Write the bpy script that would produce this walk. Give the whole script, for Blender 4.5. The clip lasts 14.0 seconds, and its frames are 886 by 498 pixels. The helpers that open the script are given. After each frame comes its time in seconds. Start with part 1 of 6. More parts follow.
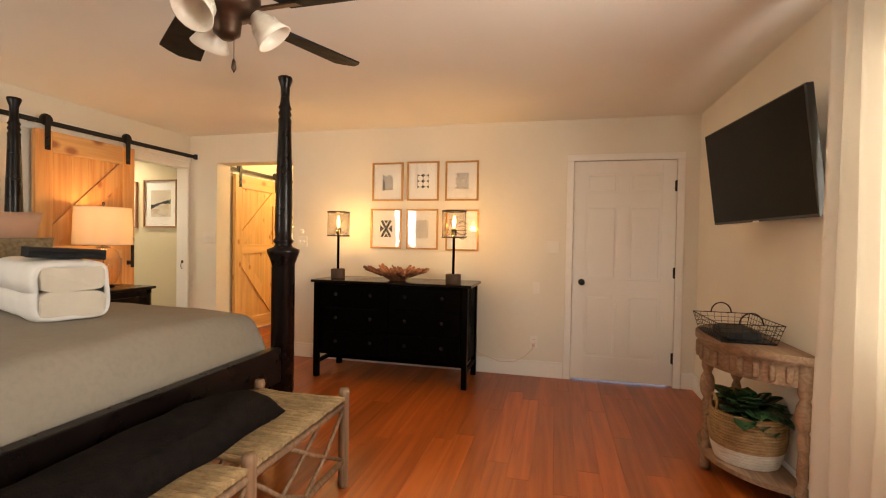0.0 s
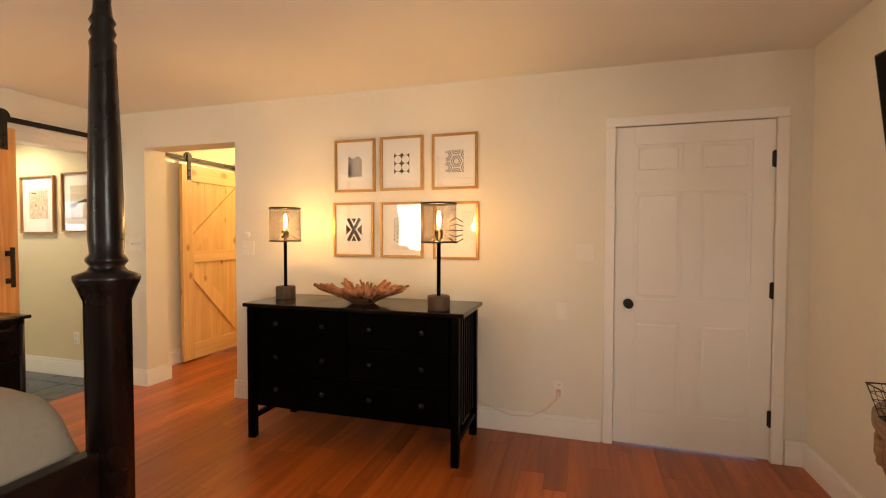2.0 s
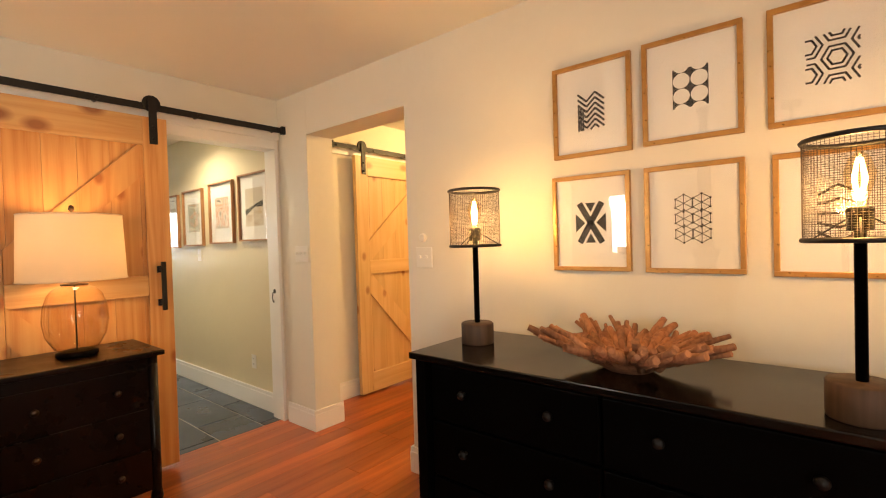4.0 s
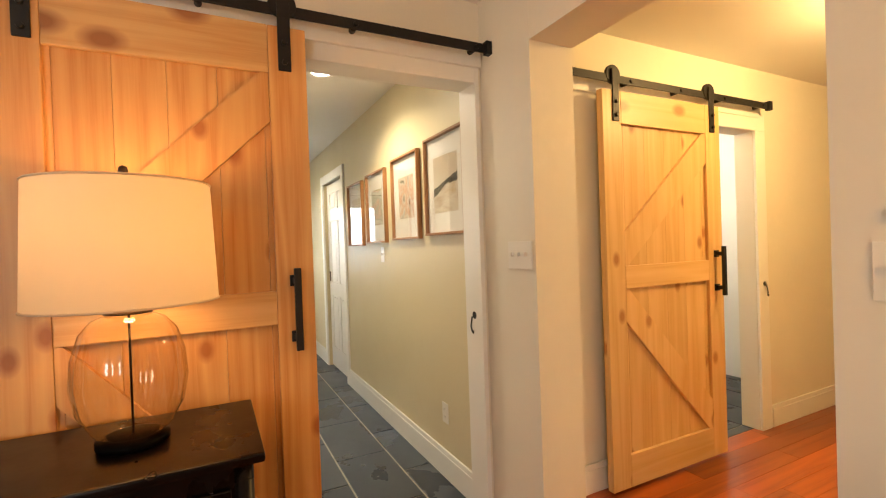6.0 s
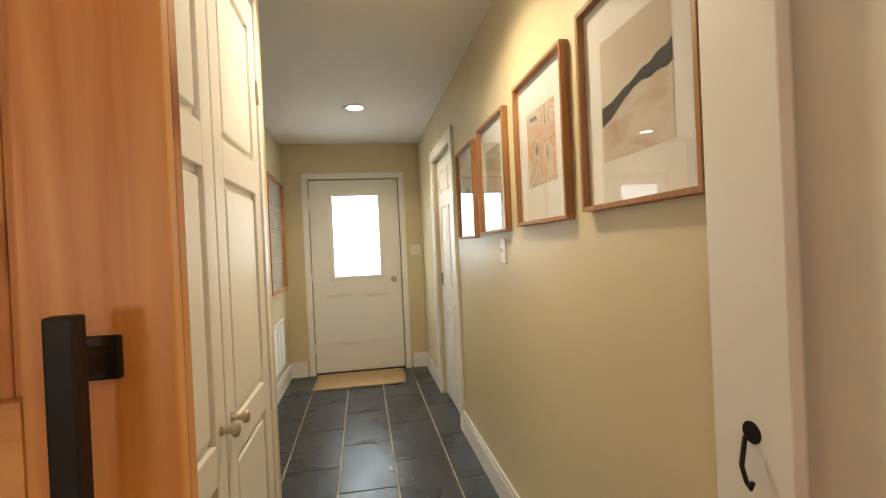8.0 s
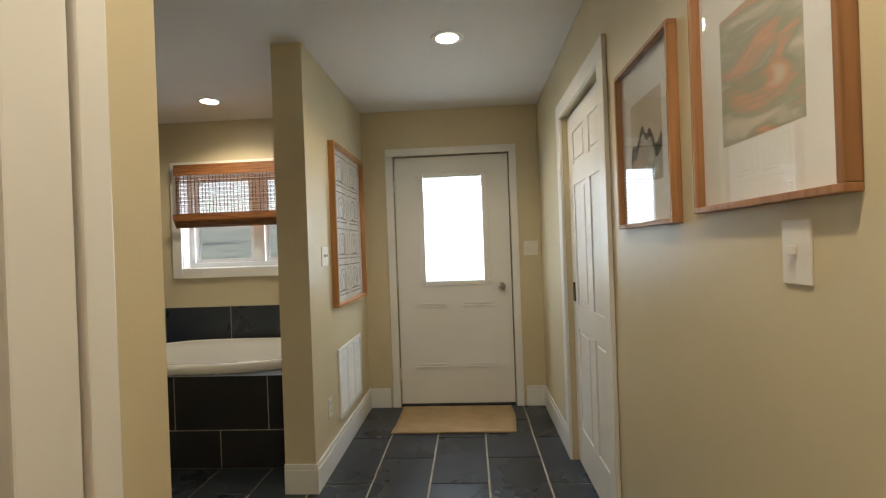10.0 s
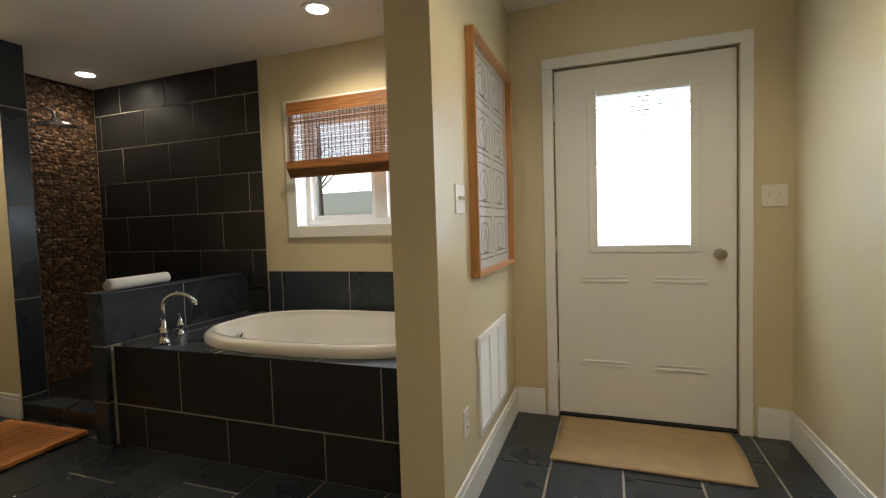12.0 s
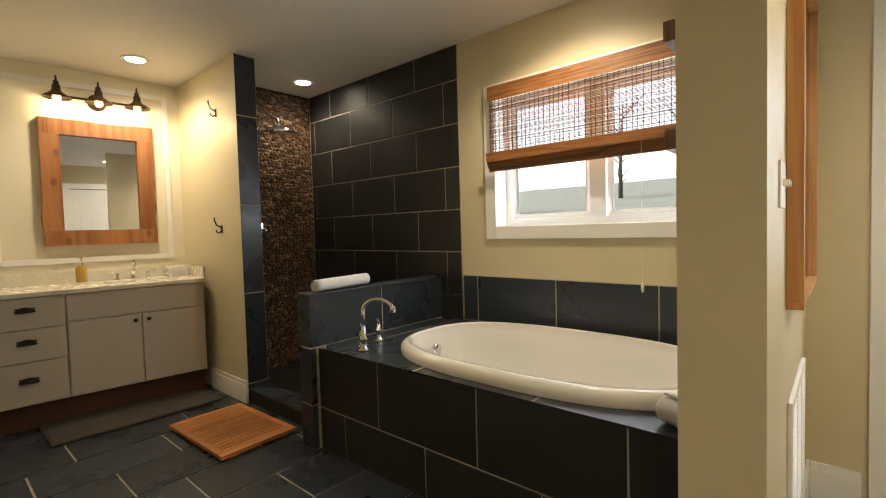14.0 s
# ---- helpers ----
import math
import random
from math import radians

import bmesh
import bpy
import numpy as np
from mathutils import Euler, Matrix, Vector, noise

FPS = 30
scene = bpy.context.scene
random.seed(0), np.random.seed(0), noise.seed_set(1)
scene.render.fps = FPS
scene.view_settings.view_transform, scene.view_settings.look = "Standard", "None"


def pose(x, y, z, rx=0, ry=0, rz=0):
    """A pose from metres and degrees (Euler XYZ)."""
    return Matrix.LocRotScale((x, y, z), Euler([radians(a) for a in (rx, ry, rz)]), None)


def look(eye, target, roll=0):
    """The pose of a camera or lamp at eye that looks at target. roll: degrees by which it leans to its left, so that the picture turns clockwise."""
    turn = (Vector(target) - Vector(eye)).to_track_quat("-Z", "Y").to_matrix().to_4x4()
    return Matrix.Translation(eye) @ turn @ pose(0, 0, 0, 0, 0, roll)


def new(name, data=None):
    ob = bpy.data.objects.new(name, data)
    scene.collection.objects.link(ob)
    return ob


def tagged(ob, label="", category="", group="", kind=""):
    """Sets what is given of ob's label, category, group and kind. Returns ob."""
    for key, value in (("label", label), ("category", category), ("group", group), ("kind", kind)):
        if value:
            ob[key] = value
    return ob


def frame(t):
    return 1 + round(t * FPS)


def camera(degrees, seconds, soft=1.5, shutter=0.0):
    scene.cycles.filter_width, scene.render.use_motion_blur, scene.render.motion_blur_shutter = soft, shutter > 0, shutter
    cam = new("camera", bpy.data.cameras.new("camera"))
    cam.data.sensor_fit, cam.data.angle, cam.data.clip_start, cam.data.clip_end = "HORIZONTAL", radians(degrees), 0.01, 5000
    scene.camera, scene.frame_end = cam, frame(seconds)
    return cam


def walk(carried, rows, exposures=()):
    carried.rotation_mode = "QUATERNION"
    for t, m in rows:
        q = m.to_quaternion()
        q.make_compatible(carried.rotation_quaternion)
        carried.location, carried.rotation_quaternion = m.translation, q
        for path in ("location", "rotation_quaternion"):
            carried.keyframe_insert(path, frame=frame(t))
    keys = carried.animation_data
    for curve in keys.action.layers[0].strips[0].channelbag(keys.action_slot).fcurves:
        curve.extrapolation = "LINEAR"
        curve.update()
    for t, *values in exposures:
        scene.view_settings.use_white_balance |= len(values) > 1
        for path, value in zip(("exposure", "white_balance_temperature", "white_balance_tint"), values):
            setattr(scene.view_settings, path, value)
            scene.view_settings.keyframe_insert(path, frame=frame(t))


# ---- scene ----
cam = camera(87.8, 14.0, 1.15)
PATH = [
    (0, (0.379, -0.293, 1.292), (-0.097, 1.649, 1.253), 1.0),
    (0.5, (0.441, 0.039, 1.316), (-0.014, 1.985, 1.26), 1.0),
    (1, (0.418, 0.363, 1.347), (-0.041, 2.309, 1.291), 1.0),
    (1.5, (0.375, 0.71, 1.346), (-0.096, 2.653, 1.292), 0.7),
    (2, (0.321, 1.031, 1.355), (-0.251, 2.946, 1.297), 0.1),
    (2.5, (0.148, 1.363, 1.34), (-0.584, 3.224, 1.284), -0.3),
    (3, (-0.035, 1.685, 1.336), (-0.842, 3.515, 1.286), -0.7),
    (3.5, (-0.259, 2.005, 1.350), (-1.274, 3.727, 1.300), -1.2),
    (4, (-0.563, 2.275, 1.342), (-1.840, 3.815, 1.305), -1.7),
    (4.2, (-0.706, 2.371, 1.344), (-2.076, 3.829, 1.307), -2.1),
    (6.3, (-2.122, 3.149, 1.329), (-3.94, 3.983, 1.301), -2.0),
    (6.5, (-2.249, 3.206, 1.331), (-4.083, 4.002, 1.295), -2.1),
    (7, (-2.575, 3.337, 1.332), (-4.439, 4.061, 1.299), -2.0),
    (7.5, (-2.893, 3.464, 1.316), (-4.802, 4.059, 1.293), -2.2),
    (8, (-3.185, 3.567, 1.308), (-5.154, 3.912, 1.294), -2.6),
    (10.3, (-4.594, 3.645, 1.295), (-6.586, 3.470, 1.293), -2.0),
    (10.5, (-4.707, 3.630, 1.275), (-6.693, 3.402, 1.275), -2.0),
    (11, (-4.954, 3.555, 1.228), (-6.902, 3.108, 1.232), -1.9),
    (11.5, (-5.165, 3.439, 1.196), (-7.082, 2.867, 1.18), -1.8),
    (12, (-5.376, 3.323, 1.171), (-7.257, 2.65, 1.071), -1.8),
    (12.5, (-5.555, 3.221, 1.178), (-7.32, 2.286, 1.079), -1.8),
    (13, (-5.649, 3.123, 1.174), (-7.269, 1.953, 1.09), -1.8),
    (13.5, (-5.705, 3.012, 1.192), (-7.262, 1.76, 1.108), -1.8),
    (14, (-5.715, 2.887, 1.188), (-7.223, 1.576, 1.105), -1.6),
]
walk(cam, [(t, look(eye, target, roll)) for t, eye, target, roll in PATH],
     ((0, 1.0, 6500, 10), (6.5, 0.92, 6500, 10), (7.0, 0.88, 6500, 10), (7.5, 0.7, 6500, 10), (8.0, 0.55, 6450, 10), (10.3, 0.05, 5900, 10), (11.5, 0.08, 5950, 10), (12.5, 0.22, 6100, 10),
      (13.6, 0.42, 6300, 10), (14.0, 0.65, 6350, 10)))

# ---- world, daylight, lamps ----
world = bpy.data.worlds.new("world")
scene.world = world
world.use_nodes = True
wn = world.node_tree.nodes
sky = wn.new("ShaderNodeTexSky")
sky.sky_type = "NISHITA"
sky.sun_disc = False
sky.sun_elevation, sky.sun_rotation = radians(35), radians(250)
wn["Background"].inputs[1].default_value = 0.15
world.node_tree.links.new(sky.outputs[0], wn["Background"].inputs[0])


def lamp(name, kind, loc, power, color, radius=0.05, target=None, angle=None):
    data = bpy.data.lights.new(name, kind)
    data.energy, data.color = power, color
    if kind == "SUN":
        data.angle = radius
    elif kind == "AREA":
        data.size = radius
    else:
        data.shadow_soft_size = radius
    if angle:
        data.spot_size, data.spot_blend = radians(angle), 0.6
    ob = new(name, data)
    ob.matrix_world = look(loc, target) if target else pose(*loc)
    return ob


WARM, SOFT, EDISON = (1.0, 0.55, 0.2), (1.0, 0.82, 0.56), (1.0, 0.52, 0.16)
lamp("sun", "SUN", (8, -14, 22), 5.0, (1.0, 0.95, 0.88), radians(12), (0, 0, 0))
BULBS = ((-1.70, 3.86, 1.425), (-0.50, 3.69, 1.425))
for p in BULBS:
    lamp("edison_light", "POINT", p, 6.0, EDISON, 0.03)
BEDSIDE = (-3.40, 2.855)
lamp("bedside_light", "POINT", (*BEDSIDE, 1.42), 4.1, WARM, 0.05)
lamp("corridor_light", "POINT", (-2.7, 5.9, 2.3), 40, (1.0, 0.62, 0.22), 0.08)
CANS = ((-4.85, 3.71, 1.05), (-6.92, 3.56, 0.75), (-7.70, 1.77, 0.9), (-7.90, -0.50, 0.45), (-6.80, -0.86, 1.0))
for x, y, k in CANS:
    lamp("can_light", "SPOT", (x, y, 2.41), 36 * k, SOFT, 0.06, (x, y, 0), 150)
# lit bulbs of the fixture over the mirror
for x, y in ((-6.42, -1.285), (-6.66, -1.262), (-6.90, -1.239)):
    lamp("vanity_bulb_light", "POINT", (x, y, 2.15), 1.5, (1.0, 0.78, 0.45), 0.025)
# sky light standing in the window openings
def window_light(loc, target, sx, sy, power, color=(0.86, 0.93, 1.0)):
    ob = lamp("window_light", "AREA", loc, power, color, sx, target)
    ob.data.shape, ob.data.size_y = "RECTANGLE", sy


window_light((-8.30, 1.85, 1.55), (0, 1.85, 1.4), 1.2, 0.8, 15)
window_light((-8.26, 3.52, 1.46), (0, 3.52, 1.3), 0.5, 0.85, 18)
window_light((-2.9, -1.16, 1.5), (-2.9, 5, 1.4), 0.6, 1.0, 22, (1.0, 0.91, 0.79))
window_light((1.66, 0.9, 1.4), (-5, 0.9, 1.2), 1.7, 1.2, 64, (1.0, 0.91, 0.79))

# ---- materials ----
def material(name, base=(0.8, 0.8, 0.8), rough=0.5, metal=0.0, vary=0.0, scale=4.0, bump=0.0, bump_scale=60.0, rand=0.0,
             fine=0.0, coat=0.0, stretch=(1, 1, 1), second=None, emit=None, power=0.0):
    m = bpy.data.materials.new(name)
    m.use_nodes = True
    t = m.node_tree
    n, l = t.nodes, t.links
    b = n["Principled BSDF"]
    b.inputs["Roughness"].default_value, b.inputs["Metallic"].default_value = rough, metal
    b.inputs["Coat Weight"].default_value = coat
    b.inputs["Coat Roughness"].default_value = 0.15
    b.inputs["Base Color"].default_value = (*base, 1)
    if emit:
        b.inputs["Emission Color"].default_value = (*emit, 1)
        b.inputs["Emission Strength"].default_value = power
    tc = n.new("ShaderNodeTexCoord")
    mp = n.new("ShaderNodeMapping")
    mp.inputs["Scale"].default_value = stretch
    l.new(tc.outputs["Object"], mp.inputs["Vector"])
    vec = mp.outputs[0]
    info = n.new("ShaderNodeObjectInfo")
    if rand:
        add = n.new("ShaderNodeVectorMath")
        mul = n.new("ShaderNodeMath")
        mul.operation, mul.inputs[1].default_value = "MULTIPLY", 37.0
        l.new(info.outputs["Random"], mul.inputs[0])
        l.new(vec, add.inputs[0])
        l.new(mul.outputs[0], add.inputs[1])
        vec = add.outputs[0]

    def tex(s, d=4):
        x = n.new("ShaderNodeTexNoise")
        x.inputs["Scale"].default_value, x.inputs["Detail"].default_value = s, d
        l.new(vec, x.inputs["Vector"])
        return x.outputs["Fac"]

    def mix(a, bcol, fac):
        x = n.new("ShaderNodeMix")
        x.data_type = "RGBA"
        for sock, v in ((6, a), (7, bcol)):
            if isinstance(v, tuple):
                x.inputs[sock].default_value = (*v, 1)
            else:
                l.new(v, x.inputs[sock])
        l.new(fac, x.inputs[0])
        return x.outputs[2]

    def ramp(v, lo, hi, to0=0.0, to1=1.0):
        x = n.new("ShaderNodeMapRange")
        x.inputs[1].default_value, x.inputs[2].default_value = lo, hi
        x.inputs[3].default_value, x.inputs[4].default_value = to0, to1
        l.new(v, x.inputs[0])
        return x.outputs[0]

    col = None
    if vary or second:
        dark = second or tuple(c * (1 - vary) for c in base)
        col = mix(base, dark, ramp(tex(scale), 0.35, 0.68))
    if fine:
        src = col if col is not None else base
        col = mix(src, tuple(c * (1 - fine) for c in base), ramp(tex(scale * 14, 6), 0.45, 0.75))
    if rand:
        hs = n.new("ShaderNodeHueSaturation")
        l.new(ramp(info.outputs["Random"], 0, 1, 1 - rand, 1 + rand), hs.inputs["Value"])
        if col is not None:
            l.new(col, hs.inputs["Color"])
        else:
            hs.inputs["Color"].default_value = (*base, 1)
        col = hs.outputs[0]
    if col is not None:
        l.new(col, b.inputs["Base Color"])
    if vary:
        l.new(ramp(tex(scale * 2.3), 0.3, 0.7, max(rough - 0.07, 0.02), min(rough + 0.07, 1)), b.inputs["Roughness"])
    if bump:
        bp = n.new("ShaderNodeBump")
        bp.inputs["Strength"].default_value, bp.inputs["Distance"].default_value = bump, 0.004
        l.new(tex(bump_scale, 5), bp.inputs["Height"])
        l.new(bp.outputs[0], b.inputs["Normal"])
    return m


def wood(name, light, dark, axis=2, rough=0.45, rings=9.0, knots=0.0, rand=0.12, coat=0.0, knot_col=(0.16, 0.06, 0.02)):
    """Grain that runs along the axis, with soft rings and, for pine, knots."""
    m = bpy.data.materials.new(name)
    m.use_nodes = True
    t = m.node_tree
    n, l = t.nodes, t.links
    b = n["Principled BSDF"]
    b.inputs["Roughness"].default_value, b.inputs["Coat Weight"].default_value = rough, coat
    b.inputs["Coat Roughness"].default_value = 0.15
    tc, info = n.new("ShaderNodeTexCoord"), n.new("ShaderNodeObjectInfo")
    off = n.new("ShaderNodeMath")
    off.operation, off.inputs[1].default_value = "MULTIPLY", 53.0
    l.new(info.outputs["Random"], off.inputs[0])
    add = n.new("ShaderNodeVectorMath")
    l.new(tc.outputs["Object"], add.inputs[0])
    l.new(off.outputs[0], add.inputs[1])

    def mapped(sc):
        mp = n.new("ShaderNodeMapping")
        mp.inputs["Scale"].default_value = sc
        l.new(add.outputs[0], mp.inputs["Vector"])
        return mp.outputs[0]

    def along(k, a):
        return tuple(a if i == axis else k for i in range(3))

    ring = n.new("ShaderNodeTexNoise")
    ring.inputs["Scale"].default_value, ring.inputs["Detail"].default_value = 1.0, 2
    l.new(mapped(along(rings, rings * 0.055)), ring.inputs["Vector"])
    saw = n.new("ShaderNodeMath")
    saw.operation, saw.inputs[1].default_value = "MULTIPLY", 11.0
    l.new(ring.outputs["Fac"], saw.inputs[0])
    frac = n.new("ShaderNodeMath")
    frac.operation, frac.inputs[1].default_value = "PINGPONG", 1.0
    l.new(saw.outputs[0], frac.inputs[0])
    fib = n.new("ShaderNodeTexNoise")
    fib.inputs["Scale"].default_value, fib.inputs["Detail"].default_value = 1.0, 6
    l.new(mapped(along(160, 5)), fib.inputs["Vector"])
    blot = n.new("ShaderNodeTexNoise")
    blot.inputs["Scale"].default_value = 1.0
    l.new(mapped(along(5, 1.2)), blot.inputs["Vector"])
    s1 = n.new("ShaderNodeMath")
    s1.operation = "MULTIPLY"
    l.new(frac.outputs[0], s1.inputs[0])
    l.new(fib.outputs["Fac"], s1.inputs[1])
    boost = n.new("ShaderNodeMath")
    boost.operation, boost.inputs[1].default_value = "MULTIPLY", 1.3
    l.new(s1.outputs[0], boost.inputs[0])
    s2 = n.new("ShaderNodeMath")
    s2.operation, s2.inputs[2].default_value = "MULTIPLY_ADD", -0.15
    l.new(blot.outputs["Fac"], s2.inputs[0])
    s2.inputs[1].default_value = 0.6
    s3 = n.new("ShaderNodeMath")
    s3.use_clamp = True
    l.new(boost.outputs[0], s3.inputs[0])
    l.new(s2.outputs[0], s3.inputs[1])
    mx = n.new("ShaderNodeMix")
    mx.data_type = "RGBA"
    mx.inputs[6].default_value, mx.inputs[7].default_value = (*light, 1), (*dark, 1)
    l.new(s3.outputs[0], mx.inputs[0])
    col = mx.outputs[2]
    if knots:
        vo = n.new("ShaderNodeTexVoronoi")
        vo.inputs["Scale"].default_value = knots
        vo.voronoi_dimensions = "2D"
        sep, com = n.new("ShaderNodeSeparateXYZ"), n.new("ShaderNodeCombineXYZ")
        l.new(mapped(along(1, 0.62)), sep.inputs[0])
        l.new(sep.outputs[0], com.inputs[0])
        l.new(sep.outputs[2], com.inputs[1])
        l.new(com.outputs[0], vo.inputs["Vector"])
        mr = n.new("ShaderNodeMapRange")
        mr.inputs[1].default_value, mr.inputs[2].default_value = 0.04, 0.10
        mr.inputs[3].default_value, mr.inputs[4].default_value = 0.85, 0.0
        l.new(vo.outputs["Distance"], mr.inputs[0])
        kx = n.new("ShaderNodeMix")
        kx.data_type = "RGBA"
        kx.inputs[7].default_value = (*knot_col, 1)
        l.new(col, kx.inputs[6])
        l.new(mr.outputs[0], kx.inputs[0])
        col = kx.outputs[2]
    hs = n.new("ShaderNodeHueSaturation")
    mr = n.new("ShaderNodeMapRange")
    mr.inputs[3].default_value, mr.inputs[4].default_value = 1 - rand, 1 + rand
    l.new(info.outputs["Random"], mr.inputs[0])
    l.new(mr.outputs[0], hs.inputs["Value"])
    l.new(col, hs.inputs["Color"])
    l.new(hs.outputs[0], b.inputs["Base Color"])
    bp = n.new("ShaderNodeBump")
    bp.inputs["Strength"].default_value, bp.inputs["Distance"].default_value = 0.12, 0.002
    l.new(s1.outputs[0], bp.inputs["Height"])
    l.new(bp.outputs[0], b.inputs["Normal"])
    return m


def clear_glass(name, tint=(1, 1, 1), ior=1.45, rough=0.0):
    m = bpy.data.materials.new(name)
    m.use_nodes = True
    t = m.node_tree
    n, l = t.nodes, t.links
    n.remove(n["Principled BSDF"])
    tr, gl, lw, pw_, fr, mx = (n.new("ShaderNode" + k) for k in ("BsdfTransparent", "BsdfGlossy", "LayerWeight", "Math", "MapRange", "MixShader"))
    tr.inputs[0].default_value = (*tint, 1)
    gl.inputs["Roughness"].default_value = rough
    lw.inputs[0].default_value = 0.5
    pw_.operation, pw_.inputs[1].default_value = "POWER", 4.0
    fr.inputs[3].default_value, fr.inputs[4].default_value = ((ior - 1) / (ior + 1)) ** 2 * 1.8, 0.85
    l.new(lw.outputs["Facing"], pw_.inputs[0])
    l.new(pw_.outputs[0], fr.inputs[0])
    l.new(fr.outputs[0], mx.inputs[0])
    l.new(tr.outputs[0], mx.inputs[1])
    l.new(gl.outputs[0], mx.inputs[2])
    l.new(mx.outputs[0], n["Material Output"].inputs[0])
    return m


def cloth_through(name, base, through_part=0.45, weave=300.0):
    m = bpy.data.materials.new(name)
    m.use_nodes = True
    t = m.node_tree
    n, l = t.nodes, t.links
    n.remove(n["Principled BSDF"])
    d, tl, mx, no, bp = (n.new("ShaderNode" + k) for k in ("BsdfDiffuse", "BsdfTranslucent", "MixShader", "TexNoise", "Bump"))
    d.inputs[0].default_value = tl.inputs[0].default_value = (*base, 1)
    mx.inputs[0].default_value = through_part
    no.inputs["Scale"].default_value = weave
    bp.inputs["Strength"].default_value, bp.inputs["Distance"].default_value = 0.2, 0.002
    l.new(no.outputs["Fac"], bp.inputs["Height"])
    l.new(bp.outputs[0], d.inputs["Normal"])
    l.new(d.outputs[0], mx.inputs[1])
    l.new(tl.outputs[0], mx.inputs[2])
    l.new(mx.outputs[0], n["Material Output"].inputs[0])
    return m


PLASTER = material("bedroom_plaster", (0.78, 0.74, 0.64), 0.6, vary=0.05, scale=1.5, bump=0.1, bump_scale=90, fine=0.02)
BEIGE = material("beige_paint", (0.67, 0.585, 0.385), 0.42, vary=0.05, scale=1.3, bump=0.08, bump_scale=110, fine=0.02)
CEIL = material("ceiling_paint", (0.8, 0.78, 0.74), 0.75, vary=0.04, scale=1.0, bump=0.12, bump_scale=120)
TRIM = material("white_trim_paint", (0.85, 0.84, 0.80), 0.35, vary=0.03, scale=3, bump=0.05, bump_scale=50)
DOORW = material("white_door_paint", (0.83, 0.82, 0.78), 0.38, vary=0.03, scale=2, bump=0.05, bump_scale=80)
OAK = wood("cherry_floor_wood", (0.42, 0.102, 0.016), (0.25, 0.05, 0.007), 1, 0.32, 7, rand=0.3, coat=0.12)
PINE = wood("pine_boards", (0.66, 0.38, 0.15), (0.50, 0.215, 0.062), 2, 0.42, 8, knots=3.2, rand=0.07, knot_col=(0.30, 0.085, 0.022))
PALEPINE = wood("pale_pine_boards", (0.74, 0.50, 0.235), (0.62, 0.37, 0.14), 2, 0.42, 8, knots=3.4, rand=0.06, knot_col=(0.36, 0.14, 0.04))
BLACKWOOD = material("black_painted_wood", (0.0022, 0.0017, 0.0015), 0.35, vary=0.15, scale=2, bump=0.03, bump_scale=60)
EBONY = material("dark_stained_wood", (0.006, 0.0035, 0.003), 0.3, vary=0.2, scale=3, bump=0.03, bump_scale=60, coat=0.1)
IRON = material("black_iron", (0.012, 0.011, 0.011), 0.5, 0.3, vary=0.2, scale=20, bump=0.1, bump_scale=120)
SLATE = material("slate_tile", (0.032, 0.040, 0.052), 0.3, vary=0.14, scale=1.6, bump=0.03, bump_scale=14, rand=0.2, fine=0.1)
GROUT = material("grey_grout", (0.48, 0.43, 0.34), 0.85, vary=0.2, scale=12, bump=0.3, bump_scale=150)
WALLTILE = material("dark_wall_tile", (0.026, 0.026, 0.027), 0.38, vary=0.35, scale=4, bump=0.25, bump_scale=26, rand=0.25, fine=0.25)
LINEN = material("linen_bedspread", (0.26, 0.225, 0.175), 0.9, vary=0.08, scale=3, bump=0.5, bump_scale=350, fine=0.12)
TOWEL = material("white_terry", (0.75, 0.74, 0.71), 0.95, vary=0.06, scale=8, bump=0.9, bump_scale=240)
PINK = material("dusty_pillow_linen", (0.5, 0.33, 0.25), 0.9, vary=0.1, scale=6, bump=0.5, bump_scale=300)
TEXTILE = material("knotted_olive_cushion", (0.25, 0.2, 0.12), 0.95, vary=0.5, scale=40, bump=1.0, bump_scale=70)
THROW = material("dark_fur_throw", (0.010, 0.007, 0.006), 0.95, vary=0.5, scale=30, bump=1.0, bump_scale=160)
RUSH = material("woven_rush", (0.34, 0.225, 0.10), 0.8, vary=0.45, scale=25, bump=1.0, bump_scale=90, fine=0.4, rand=0.15)
DRIFT = wood("weathered_wood", (0.24, 0.14, 0.075), (0.11, 0.06, 0.03), 2, 0.65, 14, rand=0.15)
CHROME = material("polished_chrome", (0.8, 0.8, 0.82), 0.08, 1.0)
NICKEL = material("satin_nickel", (0.5, 0.45, 0.37), 0.28, 1.0)
BRONZE = material("aged_bronze", (0.10, 0.065, 0.045), 0.35, 0.9, vary=0.3, scale=30)
GOLD = material("gilt_frame", (0.52, 0.27, 0.075), 0.34, 0.6, vary=0.2, scale=30, bump=0.1, bump_scale=80)
WALNUT = wood("honey_frame_wood", (0.44, 0.22, 0.09), (0.27, 0.12, 0.04), 2, 0.45, 16)
PAPER = material("mat_board", (0.82, 0.81, 0.78), 0.85, vary=0.02, scale=4, bump=0.05, bump_scale=300)
INK = material("black_ink", (0.014, 0.014, 0.015), 0.8)
PANE = clear_glass("picture_glass")
WINDOW = clear_glass("window_glass", (0.96, 0.98, 0.98))
MIRROR = material("mirror_silver", (0.88, 0.89, 0.88), 0.01, 1.0)
SCREEN = material("screen_black", (0.002, 0.002, 0.002), 0.2)
PLASTIC = material("ivory_plastic", (0.80, 0.77, 0.70), 0.35)
DARK = material("dark_slot", (0.01, 0.01, 0.01), 0.7)
